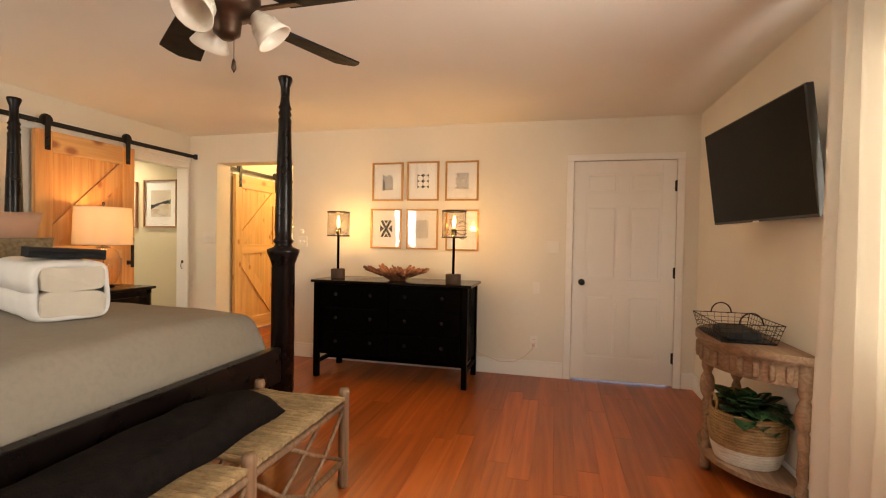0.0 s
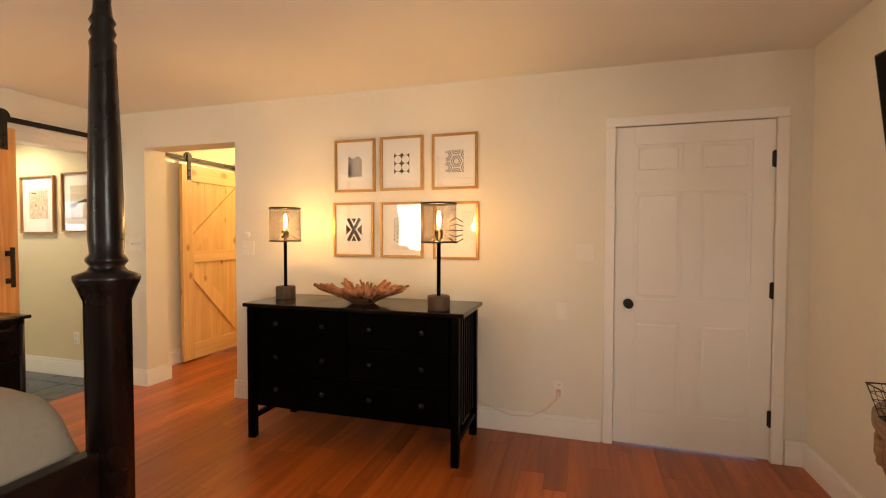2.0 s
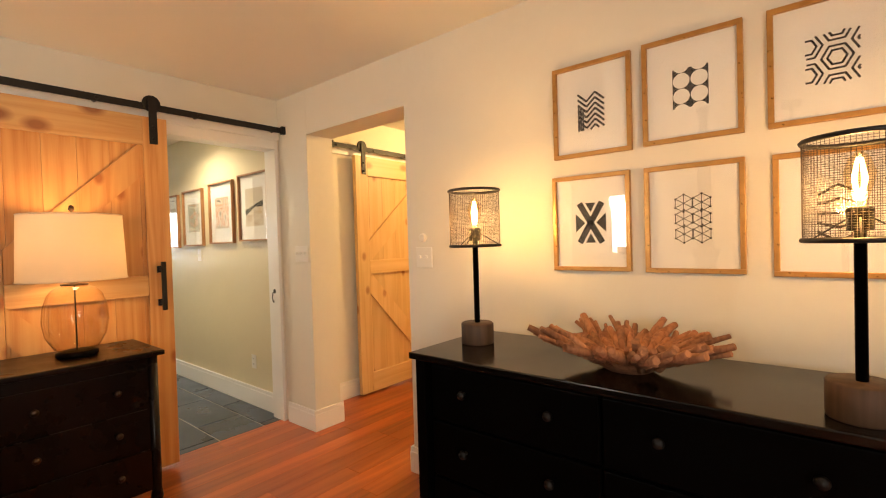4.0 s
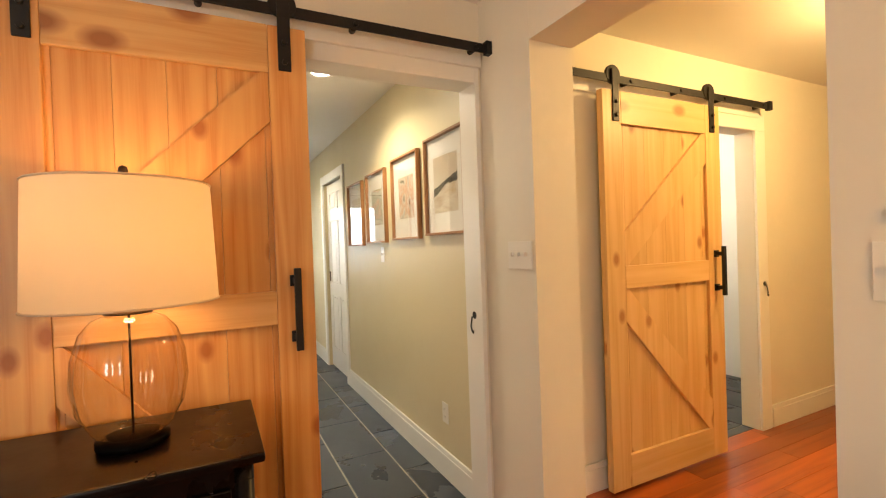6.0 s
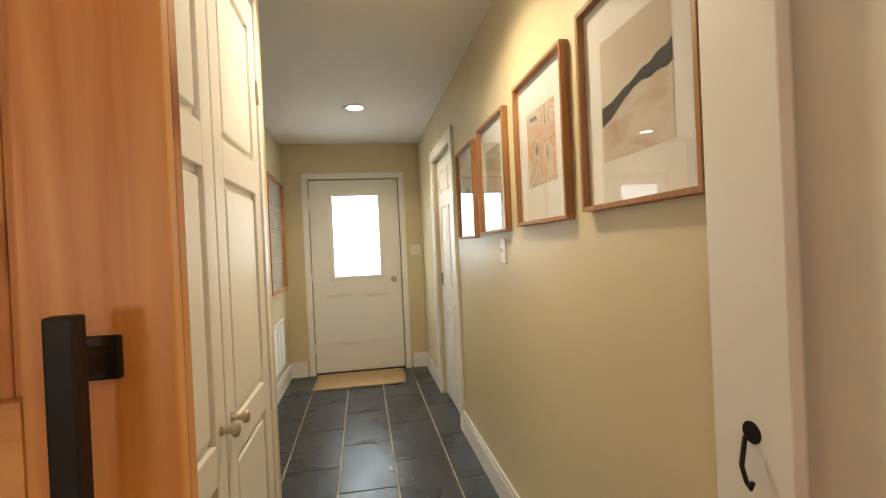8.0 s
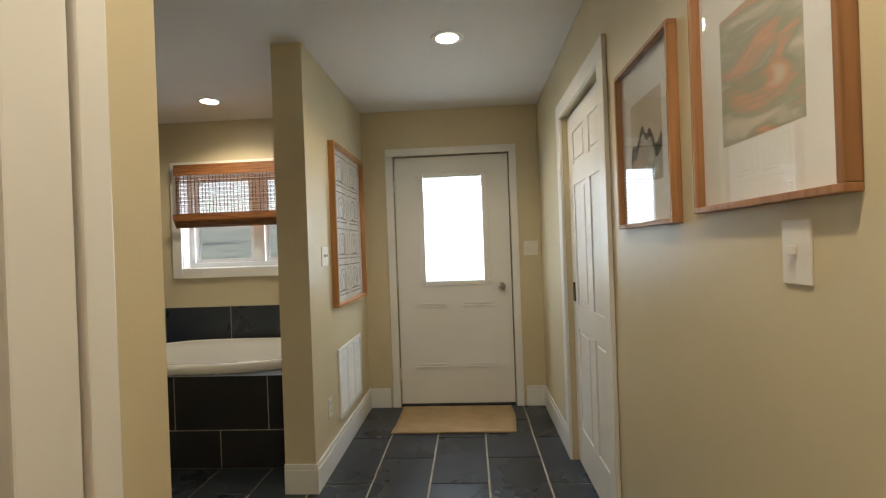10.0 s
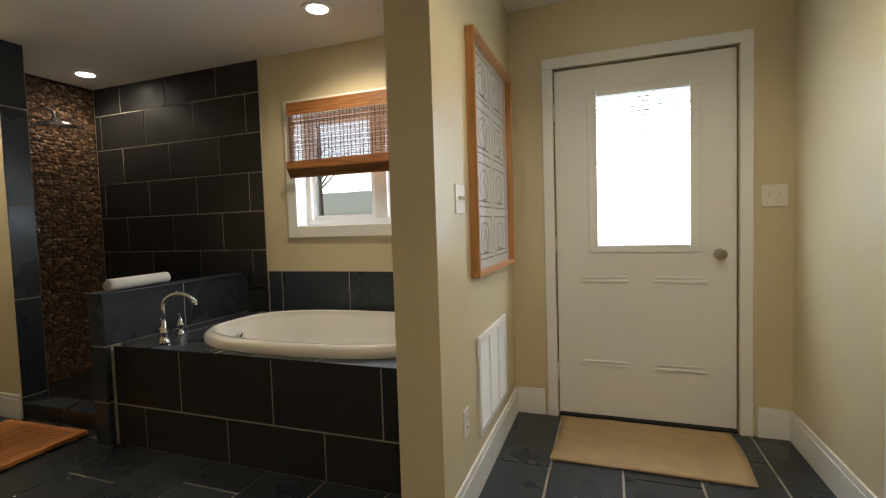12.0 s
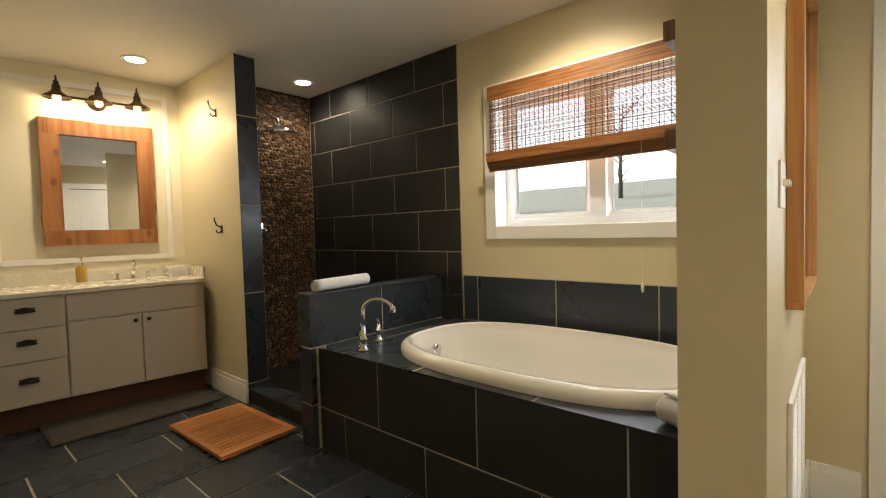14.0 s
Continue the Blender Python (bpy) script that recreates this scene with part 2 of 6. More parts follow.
ENAMEL = material("tub_enamel", (0.82, 0.79, 0.72), 0.1, coat=0.6)
VANITYP = material("taupe_cabinet_paint", (0.52, 0.46, 0.38), 0.45, vary=0.04, scale=3, bump=0.05, bump_scale=60)
STONE = material("cream_counter", (0.76, 0.71, 0.59), 0.25, vary=0.04, scale=9)
BAMBOO = wood("bamboo_slat", (0.34, 0.14, 0.04), (0.13, 0.045, 0.012), 1, 0.5, 30, rand=0.25)
THREAD = material("dark_thread", (0.03, 0.016, 0.01), 0.9)
TEAK = wood("teak_mat", (0.52, 0.22, 0.06), (0.36, 0.12, 0.03), 0, 0.5, 18, rand=0.15)
BARK = wood("live_edge_wood", (0.40, 0.17, 0.06), (0.2, 0.07, 0.02), 2, 0.5, 6, knots=4.0)
RUG = material("grey_bath_rug", (0.07, 0.058, 0.05), 0.98, vary=0.2, scale=9, bump=1.0, bump_scale=200)
JUTE = material("tan_doormat", (0.48, 0.34, 0.18), 0.95, vary=0.12, scale=10, bump=0.8, bump_scale=220)
SHADE = cloth_through("linen_lampshade", (0.78, 0.62, 0.44), 0.13)
CURTAIN = cloth_through("cream_curtain", (0.76, 0.72, 0.64), 0.3, 500)
FILAMENT = material("edison_filament", (1, 0.8, 0.5), 0.5, emit=(1.0, 0.62, 0.24), power=22)
CANGLOW = material("downlight_lens", (1, 1, 1), 0.5, emit=(1.0, 0.88, 0.68), power=14)
VANITYBULB = material("lit_vanity_bulb", (1, 0.9, 0.7), 0.4, emit=(1.0, 0.78, 0.45), power=0.7)
BULBGLASS = clear_glass("bulb_glass", (1.0, 0.9, 0.72))
LEAF = material("rubber_plant_leaf", (0.035, 0.09, 0.03), 0.3, vary=0.35, scale=9, rand=0.3)
BASKET = material("seagrass_weave", (0.4, 0.25, 0.11), 0.85, vary=0.4, scale=22, bump=1.0, bump_scale=80, fine=0.3)
BASKETW = material("white_painted_weave", (0.7, 0.66, 0.58), 0.85, vary=0.15, scale=22, bump=1.0, bump_scale=80)
PEBBLE = material("river_pebble", (0.17, 0.085, 0.04), 0.3, second=(0.07, 0.04, 0.025), scale=18, bump=0.1, bump_scale=60)
SOAP = material("amber_soap", (0.5, 0.32, 0.05), 0.1, coat=0.5)
LAMPGLASS = clear_glass("ribbed_lamp_glass", (0.93, 0.87, 0.78), 1.5, 0.07)
FROST = material("frosted_glass_shade", (0.75, 0.7, 0.6), 0.3, vary=0.1, scale=6)
GRASS = material("winter_grass", (0.27, 0.26, 0.19), 0.95, vary=0.4, scale=1.2, fine=0.4)
CONE = wood("driftwood_piece", (0.42, 0.19, 0.09), (0.22, 0.085, 0.035), 2, 0.7, 20, rand=0.3)
SCREENING = material("dark_wire", (0.03, 0.016, 0.008), 0.5, 0.5)
BARKT = material("tree_bark", (0.1, 0.08, 0.065), 0.95, vary=0.3, scale=8, bump=0.8, bump_scale=30)
for m_, k_ in ((SCREEN, 0.06), (BLACKWOOD, 0.03), (EBONY, 0.2), (THROW, 0.1)):
    m_.node_tree.nodes["Principled BSDF"].inputs["Specular IOR Level"].default_value = k_
BLACKTOP = material("polished_black_top", (0.006, 0.004, 0.003), 0.16, vary=0.15, scale=2)
BLACKTOP.node_tree.nodes["Principled BSDF"].inputs["Specular IOR Level"].default_value = 0.3
KNOBB = material("dark_bronze_knob", (0.008, 0.006, 0.005), 0.55, 0.3)
BLIND = cloth_through("white_blind_slat", (0.88, 0.88, 0.86), 0.6, 60)
FANWOOD = material("matt_dark_blade", (0.006, 0.004, 0.003), 0.6, vary=0.2, scale=6)
FANWOOD.node_tree.nodes["Principled BSDF"].inputs["Specular IOR Level"].default_value = 0.2

# ---- mesh helpers ----
def box(bm, x0, x1, y0, y1, z0, z1, bevel=0.0, m=None):
    r = bmesh.ops.create_cube(bm, size=1.0)
    v = r["verts"]
    bmesh.ops.scale(bm, vec=(x1 - x0, y1 - y0, z1 - z0), verts=v)
    bmesh.ops.translate(bm, vec=((x0 + x1) / 2, (y0 + y1) / 2, (z0 + z1) / 2), verts=v)
    if bevel:
        e = list({e for q in v for e in q.link_edges})
        r = bmesh.ops.bevel(bm, geom=e, offset=bevel, segments=2, affect="EDGES", profile=0.6)
        v = list({q for fc in r["faces"] for q in fc.verts} | {q for q in v if q.is_valid})
    if m is not None:
        bmesh.ops.transform(bm, matrix=m, verts=v)
    return bm


def lathe(bm, profile, centre=(0, 0, 0), seg=24, m=None, squash=(1, 1), cap=True):
    rings = []
    for r, z in profile:
        ring = []
        for k in range(seg):
            a = 2 * math.pi * k / seg
            p = Vector((centre[0] + r * squash[0] * math.cos(a), centre[1] + r * squash[1] * math.sin(a), centre[2] + z))
            ring.append(bm.verts.new(m @ p if m is not None else p))
        rings.append(ring)
    for a, b in zip(rings, rings[1:]):
        for k in range(seg):
            fc = bm.faces.new((a[k], a[(k + 1) % seg], b[(k + 1) % seg], b[k]))
            fc.smooth = True
    for ring, flip in ((rings[0], True), (rings[-1], False)):
        if cap and profile[0 if flip else -1][0] > 1e-4:
            bm.faces.new(ring[::-1] if flip else ring)
    return bm


def tube(bm, pts, r, seg=8, closed=False):
    pts = [Vector(p) for p in pts]
    rings, up = [], Vector((0.123, 0.34, 0.93))
    n = len(pts)
    for i, p in enumerate(pts):
        a = pts[(i - 1) % n] if closed or i else pts[0]
        b = pts[(i + 1) % n] if closed or i < n - 1 else pts[-1]
        d = (b - a).normalized()
        s = d.cross(up).normalized()
        u = s.cross(d)
        rr = r[i] if isinstance(r, (list, tuple)) else r
        rings.append([bm.verts.new(p + rr * (math.cos(2 * math.pi * k / seg) * s + math.sin(2 * math.pi * k / seg) * u)) for k in range(seg)])
    pairs = list(zip(rings, rings[1:])) + ([(rings[-1], rings[0])] if closed else [])
    for a, b in pairs:
        for k in range(seg):
            fc = bm.faces.new((a[k], b[k], b[(k + 1) % seg], a[(k + 1) % seg]))
            fc.smooth = seg > 4
    if not closed:
        bm.faces.new(rings[0])
        bm.faces.new(rings[-1][::-1])
    return bm


def sheet(bm, nu, nv, fn, thick=0.0):
    """A surface fn(u, v), u and v from 0 to 1, with a thickness downward along its normals."""
    g = [[bm.verts.new(fn(i / nu, j / nv)) for j in range(nv + 1)] for i in range(nu + 1)]
    fs = []
    for i in range(nu):
        for j in range(nv):
            fc = bm.faces.new((g[i][j], g[i + 1][j], g[i + 1][j + 1], g[i][j + 1]))
            fc.smooth = True
            fs.append(fc)
    if thick:
        bm.normal_update()
        bmesh.ops.solidify(bm, geom=fs, thickness=thick)
    return bm


def ring_pts(c, r, n, plane="xy", a0=0.0, a1=2 * math.pi):
    out = []
    for k in range(n):
        a = a0 + (a1 - a0) * k / (n - (0 if a1 - a0 > 6.2 else 1))
        u, v = r * math.cos(a), r * math.sin(a)
        out.append({"xy": (c[0] + u, c[1] + v, c[2]), "xz": (c[0] + u, c[1], c[2] + v), "yz": (c[0], c[1] + u, c[2] + v)}[plane])
    return out


def finish(name, bm, mat):
    bmesh.ops.recalc_face_normals(bm, faces=bm.faces)
    me = bpy.data.meshes.new(name)
    bm.to_mesh(me)
    bm.free()
    me.materials.append(mat)
    return new(name, me)


def part(name, bm, mat, parent, label=""):
    ob = finish(name, bm, mat)
    ob.parent = parent
    return tagged(ob, label)


def thing(name, m, label, category, group=""):
    ob = new(name)
    ob.empty_display_size = 0.1
    ob.matrix_world = m if isinstance(m, Matrix) else pose(*m)
    return tagged(ob, label, category, group)


def single(name, bm, mat, label, category, group=""):
    return tagged(finish(name, bm, mat), label, category, group)


def struct(name, bm, mat, label):
    return tagged(finish(name, bm, mat), label, name.split("_")[0], "", "structure")


def B():
    return bmesh.new()


# ---- structure ----
H = 2.44
XW, YN, XE = -3.76, 4.20, 1.60          # bedroom: west face, north face, east face
XX, YH, YC = -8.19, 4.22, 3.22           # hall: outer wall, north face, closet face
YB, XV = -1.32, -7.22                    # bath: vanity wall, alcove wall
PY0, PY1, PX = 2.60, 2.77, -6.86         # partition
BACK = -1.10

bm = B()
box(bm, -3.39, -2.42, YN + 0.001, 4.42, 2.125, H)       # header over the passage
box(bm, -2.42, 0.53, YN, 4.42, 0, H)
box(bm, 0.53, 1.42, YN, 4.42, 2.055, H)
box(bm, 1.42, 1.72, YN, 4.42, 0, H)
box(bm, -3.76, -3.39, YN, 4.42, 0, H)
struct("wall_north", bm, PLASTER, "cream plaster bedroom wall with passage opening and door")
bm = B()
box(bm, -3.88, XW, BACK, 3.30, 0, H)
box(bm, -3.88, XW, 3.30, 4.185, 2.07, H)
box(bm, -3.88, XW, 4.185, YN - 0.0005, 0, H)
box(bm, -3.88, XW - 0.0005, YN, YN + 0.2, 0, H)
struct("wall_west", bm, PLASTER, "cream plaster wall behind the sliding barn door")
bm = B()
box(bm, XE, XE + 0.14, BACK, 0.05, 0, H)
box(bm, XE, XE + 0.14, 1.75, YN, 0, H)
box(bm, XE, XE + 0.14, 0.05, 1.75, 0, 0.8)
box(bm, XE, XE + 0.14, 0.05, 1.75, 2.05, H)
struct("wall_east", bm, PLASTER, "cream plaster wall with a curtained window")
bm = B()
box(bm, -3.88, -3.2, BACK - 0.14, BACK, 0, H)
box(bm, -2.6, XE + 0.14, BACK - 0.14, BACK, 0, H)
box(bm, -3.2, -2.6, BACK - 0.14, BACK, 0, 1.0)
box(bm, -3.2, -2.6, BACK - 0.14, BACK, 2.0, H)
struct("wall_south", bm, PLASTER, "cream plaster wall with a window")
# passage beyond the north wall
bm = B()
box(bm, -3.88, XW, 4.42, 5.30, 0, H)
box(bm, -3.88, XW, 5.30, 6.33, 2.02, H)
box(bm, -3.88, XW, 6.33, 9.0, 0, H)
struct("wall_passage_west", bm, PLASTER, "cream plaster passage wall behind a barn door")
bm = B()
box(bm, -3.88, -1.1, 9.0, 9.12, 0, H)
struct("wall_passage_north", bm, PLASTER, "cream plaster passage end wall")
bm = B()
box(bm, -1.22, -1.1, 4.42, 9.0, 0, H)
struct("wall_passage_east", bm, PLASTER, "cream plaster passage side wall")
# small washroom behind the second barn door
bm = B()
box(bm, -5.6, -3.88, 4.9, 5.0, 0, H)
box(bm, -5.6, -3.88, 7.4, 7.5, 0, H)
box(bm, -5.7, -5.6, 4.9, 7.5, 0, H)
struct("wall_washroom", bm, TRIM, "white painted washroom walls")
# hall and bath
bm = B()
box(bm, -6.36, -3.88, YH, YH + 0.12, 0, H)
box(bm, -7.22, -6.36, YH, YH + 0.12, 2.06, H)
box(bm, XX, -7.22, YH, YH + 0.12, 0, H)
struct("wall_hall_north", bm, BEIGE, "beige hall wall hung with four framed prints")
bm = B()
box(bm, XX - 0.15, XX, -1.9, 1.21, 0, H)
box(bm, XX - 0.15, XX, 2.45, 3.03, 0, H)
box(bm, XX - 0.15, XX, 3.98, YH + 0.12, 0, H)
box(bm, XX - 0.15, XX, 1.21, 2.45, 0, 1.20)
box(bm, XX - 0.15, XX, 1.21, 2.45, 2.02, H)
box(bm, XX - 0.15, XX, 3.03, 3.98, 2.07, H)
struct("wall_outer", bm, BEIGE, "beige outer wall with window and back door")
bm = B()
box(bm, XX, PX, PY0, PY1, 0, H)
struct("wall_partition", bm, BEIGE, "beige partition wall between hall and bathtub")
bm = B()
box(bm, -5.03, -4.93, 2.5, YC, 0, H)
box(bm, -5.03, -4.93, -1.9, 2.5, 0, H)
box(bm, -4.93, -3.88, YC - 0.1, YC, 2.2, H)
box(bm, -4.93, -3.88, 2.5, 2.6, 0, H)
struct("wall_closet", bm, BEIGE, "beige wall round the linen closet")
bm = B()
box(bm, XX, -5.03, YB - 0.12, YB, 0, H)
struct("wall_vanity", bm, material("cream_panel_paint", (0.8, 0.74, 0.58), 0.45, vary=0.03, scale=2), "cream panelled wall over the vanity")
bm = B()
box(bm, XV - 0.15, XV, YB, -0.28, 0, H)
struct("wall_alcove", bm, BEIGE, "beige wall between vanity and shower")
for nm, a in (("ceiling_bedroom", (-3.88, XE + 0.14, BACK - 0.14, 4.42)), ("ceiling_hall", (XX - 0.15, -3.88, -1.9, 4.34)),
              ("ceiling_passage", (-5.7, -1.1, 4.42, 9.12))):
    bm = B()
    box(bm, *a, H, H + 0.1)
    struct(nm, bm, CEIL, "white painted ceiling")
bm = B()
box(bm, -3.80, XE + 0.14, BACK - 0.14, 9.1, -0.12, -0.018)
FLOOR = struct("floor_bedroom", bm, material("subfloor", (0.1, 0.04, 0.015), 0.8, vary=0.2), "reddish cherry plank floor")
bm = B()
box(bm, XX - 0.15, -3.80, -1.9, 7.5, -0.12, -0.006)
TILEFLOOR = struct("floor_hall", bm, GROUT, "dark slate tile floor with pale grout")

# skirting boards
def skirt(name, runs, h=0.15):
    bm = B()
    for x0, x1, y0, y1 in runs:
        box(bm, x0, x1, y0, y1, 0, h - 0.03, 0.002)
        if x1 - x0 > y1 - y0:
            box(bm, x0, x1, y0 + 0.003, y1 - 0.003, h - 0.03, h, 0.003)
        else:
            box(bm, x0 + 0.003, x1 - 0.003, y0, y1, h - 0.03, h, 0.003)
    return struct(name, bm, TRIM, "white painted skirting board")


T = 0.018
skirt("baseboard_bedroom", ((-2.42, 0.46, YN - T, YN - 0.001), (1.49, XE, YN - T, YN - 0.001), (XE - T, XE - 0.001, BACK, YN - T),
                            (-3.72, -3.39, YN - T, YN - 0.001), (-3.389, -3.389 + T, YN - T, 4.42 + T), (-2.42 - T, -2.421, YN - T, 4.42),
                            (XW + 0.001, XW + T, 4.42, 5.22), (XW + 0.001, XW + T, 6.46, 9.0), (XW + 0.001, XW + T, BACK, 3.2)))
skirt("baseboard_hall", ((-6.37, -3.88, YH - T, YH - 0.001), (XX, -7.31, YH - T, YH - 0.001), (XX + 0.001, XX + T, 4.06, YH - T),
                         (XX + 0.001, XX + T, PY1 + T, 2.95), (XX, PX + T, PY1 + 0.001, PY1 + T), (PX + 0.001, PX + T, PY0, PY1),
                         (-5.03 - T, -5.031, 2.0, YC), (XV + 0.001, XV + T, -0.85, -0.28)), 0.16)


# casings
def casing(name, axis, face, a0, a1, top, w, side, d=0.02, bottom=0.0):
    """Flat trim round an opening: along axis x or y, on the plane face, standing out to the side (+1 or -1)."""
    bm = B()
    f0, f1 = (face + 0.001, face + d) if side > 0 else (face - d, face - 0.001)
    for u0, u1, z0, z1 in ((a0 - w, a0, bottom, top), (a1, a1 + w, bottom, top), (a0 - w, a1 + w, top, top + w)):
        if axis == "x":
            box(bm, u0, u1, f0, f1, z0, z1, 0.004)
        else:
            box(bm, f0, f1, u0, u1, z0, z1, 0.004)
    return struct(name, bm, TRIM, "white painted door casing")


casing("trim_bedroom_door", "x", YN, 0.53, 1.42, 2.05, 0.06, -1)
casing("trim_back_door", "y", XX, 3.03, 3.98, 2.065, 0.06, 1)
casing("trim_hall_door", "x", YH, -7.22, -6.40, 2.05, 0.09, -1)
casing("trim_passage_door", "y", XW, 5.30, 6.33, 2.02, 0.11, 1)
bm = B()
box(bm, XW - 0.14, XW + 0.012, 4.162, 4.184, 0, 2.155, 0.003)
box(bm, XW - 0.13, XW + 0.012, 3.20, 4.161, 2.066, 2.155, 0.003)
box(bm, XW - 0.13, XW + 0.012, 3.20, 3.30, 0, 2.065, 0.003)
struct("trim_hall_opening", bm, TRIM, "white painted casing of the hall opening")

# ---- doors ----
def panel_door(m, w, h, label, rows, th=0.035, name="door_1", mat=None, kind="structure", back=False):
    """A leaf with raised panels: its hinge edge bottom at the origin, x across, front towards -y. rows: z0, z1 of panel rows."""
    mat = mat or DOORW
    root = thing(name, m, label, "door")
    if kind:
        root["kind"] = kind
    bm = B()
    box(bm, 0, w, 0.008, th - 0.008, 0, h)
    s, c = 0.115, 0.1
    for y0, y1 in ((0, 0.0078), (th - 0.0078, th)):
        box(bm, 0, s, y0, y1, 0, h, 0.002)
        box(bm, w - s, w, y0, y1, 0, h, 0.002)
        zs = [0] + [z for r in rows for z in r] + [h]
        for z0, z1 in zip(zs[::2], zs[1::2]):
            box(bm, s, w - s, y0, y1, z0, z1, 0.002)
        for z0, z1 in rows:
            box(bm, (w - c) / 2, (w + c) / 2, y0, y1, z0, z1, 0.002)
    part("leaf", bm, mat, root)
    for z0, z1 in rows:
        for x0, x1 in ((s, (w - c) / 2), ((w + c) / 2, w - s)):
            bm = B()
            box(bm, x0 + 0.022, x1 - 0.022, 0.0015, th - 0.0015, z0 + 0.022, z1 - 0.022, 0.006)
            part("panel", bm, mat, root)
    return root


def knob(root, x, y, z, mat, d=-1):
    bm = B()
    turn = Matrix.Translation((x, y, z)) @ Matrix.Rotation(radians(90 if d < 0 else -90), 4, "X")
    lathe(bm, ((0.001, 0), (0.03, 0.001), (0.03, 0.006), (0.012, 0.012), (0.011, 0.03), (0.024, 0.036), (0.029, 0.05), (0.024, 0.062), (0.001, 0.066)), m=turn, seg=20)
    return part("knob", bm, mat, root, "round door knob")


SIX = ((0.22, 0.80), (0.94, 1.62), (1.74, 1.92))
d = panel_door((0.533, YN + 0.004, 0.012), 0.884, 2.035, "closed white six-panel door with black knob", SIX, name="door_1")
knob(d, 0.085, 0, 0.91, IRON)
for z in (0.25, 1.02, 1.80):
    bm = B()
    box(bm, 0.868, 0.886, -0.008, 0.004, z - 0.045, z + 0.045, 0.002)
    lathe(bm, ((0.007, -0.05), (0.007, 0.05)), (0.88, -0.008, z), 10)
    part("hinge", bm, IRON, d, "black door hinge")
bm = B()
box(bm, -0.012, -0.003, -0.012, -0.006, 0.86, 0.95, 0.001)
part("strike_plate", bm, IRON, d)

d = panel_door((-7.215, YH + 0.03, 0.012), 0.82, 2.03, "white six-panel hall door standing slightly ajar", SIX, name="door_2")
bm = B()
box(bm, 0.03, 0.07, -0.006, 0.001, 0.95, 1.06, 0.002)
part("latch_plate", bm, BRONZE, d, "dark bronze pocket pull")

# dark strips added behind the leaves: gap shade in their colour, blocking daylight
bm = B()
for a in ((0.50, 0.545, 0, 2.08), (1.405, 1.45, 0, 2.08), (0.545, 1.405, 2.03, 2.08)):
    box(bm, a[0], a[1], YN + 0.046, YN + 0.07, a[2], a[3])
struct("trim_bedroom_door_stop", bm, DARK, "dark strip added as shade in the door gap")
bm = B()
for a in ((3.0, 3.05, 0, 2.1), (3.96, 4.01, 0, 2.1), (3.05, 3.96, 2.045, 2.1)):
    box(bm, XX - 0.10, XX - 0.069, a[0], a[1], a[2], a[3])
struct("trim_back_door_stop", bm, DARK, "dark strip added as shade round the back door")
bm = B()
for a in ((-7.25, -7.205, 0, 2.08), (-6.405, -6.36, 0, 2.08), (-7.205, -6.405, 2.03, 2.08)):
    box(bm, a[0], a[1], YH + 0.072, YH + 0.1, a[2], a[3])
struct("trim_hall_door_stop", bm, DARK, "dark strip added as shade in the door gap")

# back door with a glazed upper half
d = thing("door_3", pose(XX - 0.045, 3.037, 0.018, 0, 0, 90), "closed white back door with a bright frosted window", "door")
d["kind"] = "structure"
bm = B()
w, h = 0.936, 2.04
for a in ((0, 0.19, 0, h), (0.76, w, 0, h), (0.19, 0.76, 0, 0.975), (0.19, 0.76, 1.90, h)):
    box(bm, a[0], a[1], -0.022, 0.022, a[2], a[3])
part("leaf", bm, DOORW, d)
bm = B()
for a in ((0.185, 0.235, 0.97, 1.905), (0.715, 0.765, 0.97, 1.905), (0.236, 0.714, 0.97, 1.01), (0.236, 0.714, 1.865, 1.905)):
    box(bm, a[0], a[1], -0.034, -0.0225, a[2], a[3], 0.004)
for x, z in ((0.19, 1.88), (0.76, 1.88), (0.19, 1.0), (0.76, 1.0)):
    box(bm, x - 0.015, x + 0.015, -0.045, -0.034, z - 0.012, z + 0.012, 0.003)
part("window_frame", bm, DOORW, d)
bm = B()
box(bm, 0.19, 0.76, -0.004, -0.0035, 0.975, 1.9)
p = part("pane", bm, WINDOW, d)
p.visible_shadow = False
for k in range(34):
    z = 1.0 + k * 0.0262
    bm = B()
    box(bm, 0.2, 0.75, -0.013, 0.013, -0.0005, 0.0005, 0, Matrix.Translation((0, 0.016, z)) @ Matrix.Rotation(radians(62), 4, "X"))
    part("slat", bm, BLIND, d)
for x0 in (0.13, 0.53):
    for z0, z1 in ((0.30, 0.32), (0.80, 0.82)):
        bm = B()
        box(bm, x0, x0 + 0.27, -0.032, -0.0221, z0 - 0.006, z0 + 0.010, 0.004)
        box(bm, x0 + 0.012, x0 + 0.258, -0.030, -0.0221, z0 + 0.018, z0 + 0.030, 0.003)
        part("panel_ridge", bm, DOORW, d)
knob(d, 0.855, -0.022, 0.955, NICKEL)
for z in (0.25, 1.02, 1.80):
    bm = B()
    lathe(bm, ((0.008, -0.05), (0.008, 0.05)), (-0.004, -0.03, z), 10)
    part("hinge", bm, TRIM, d)
bm = B()
box(bm, 0, w, -0.05, 0.04, -0.017, -0.004, 0.002)
part("threshold", bm, DARK, d, "dark door threshold")


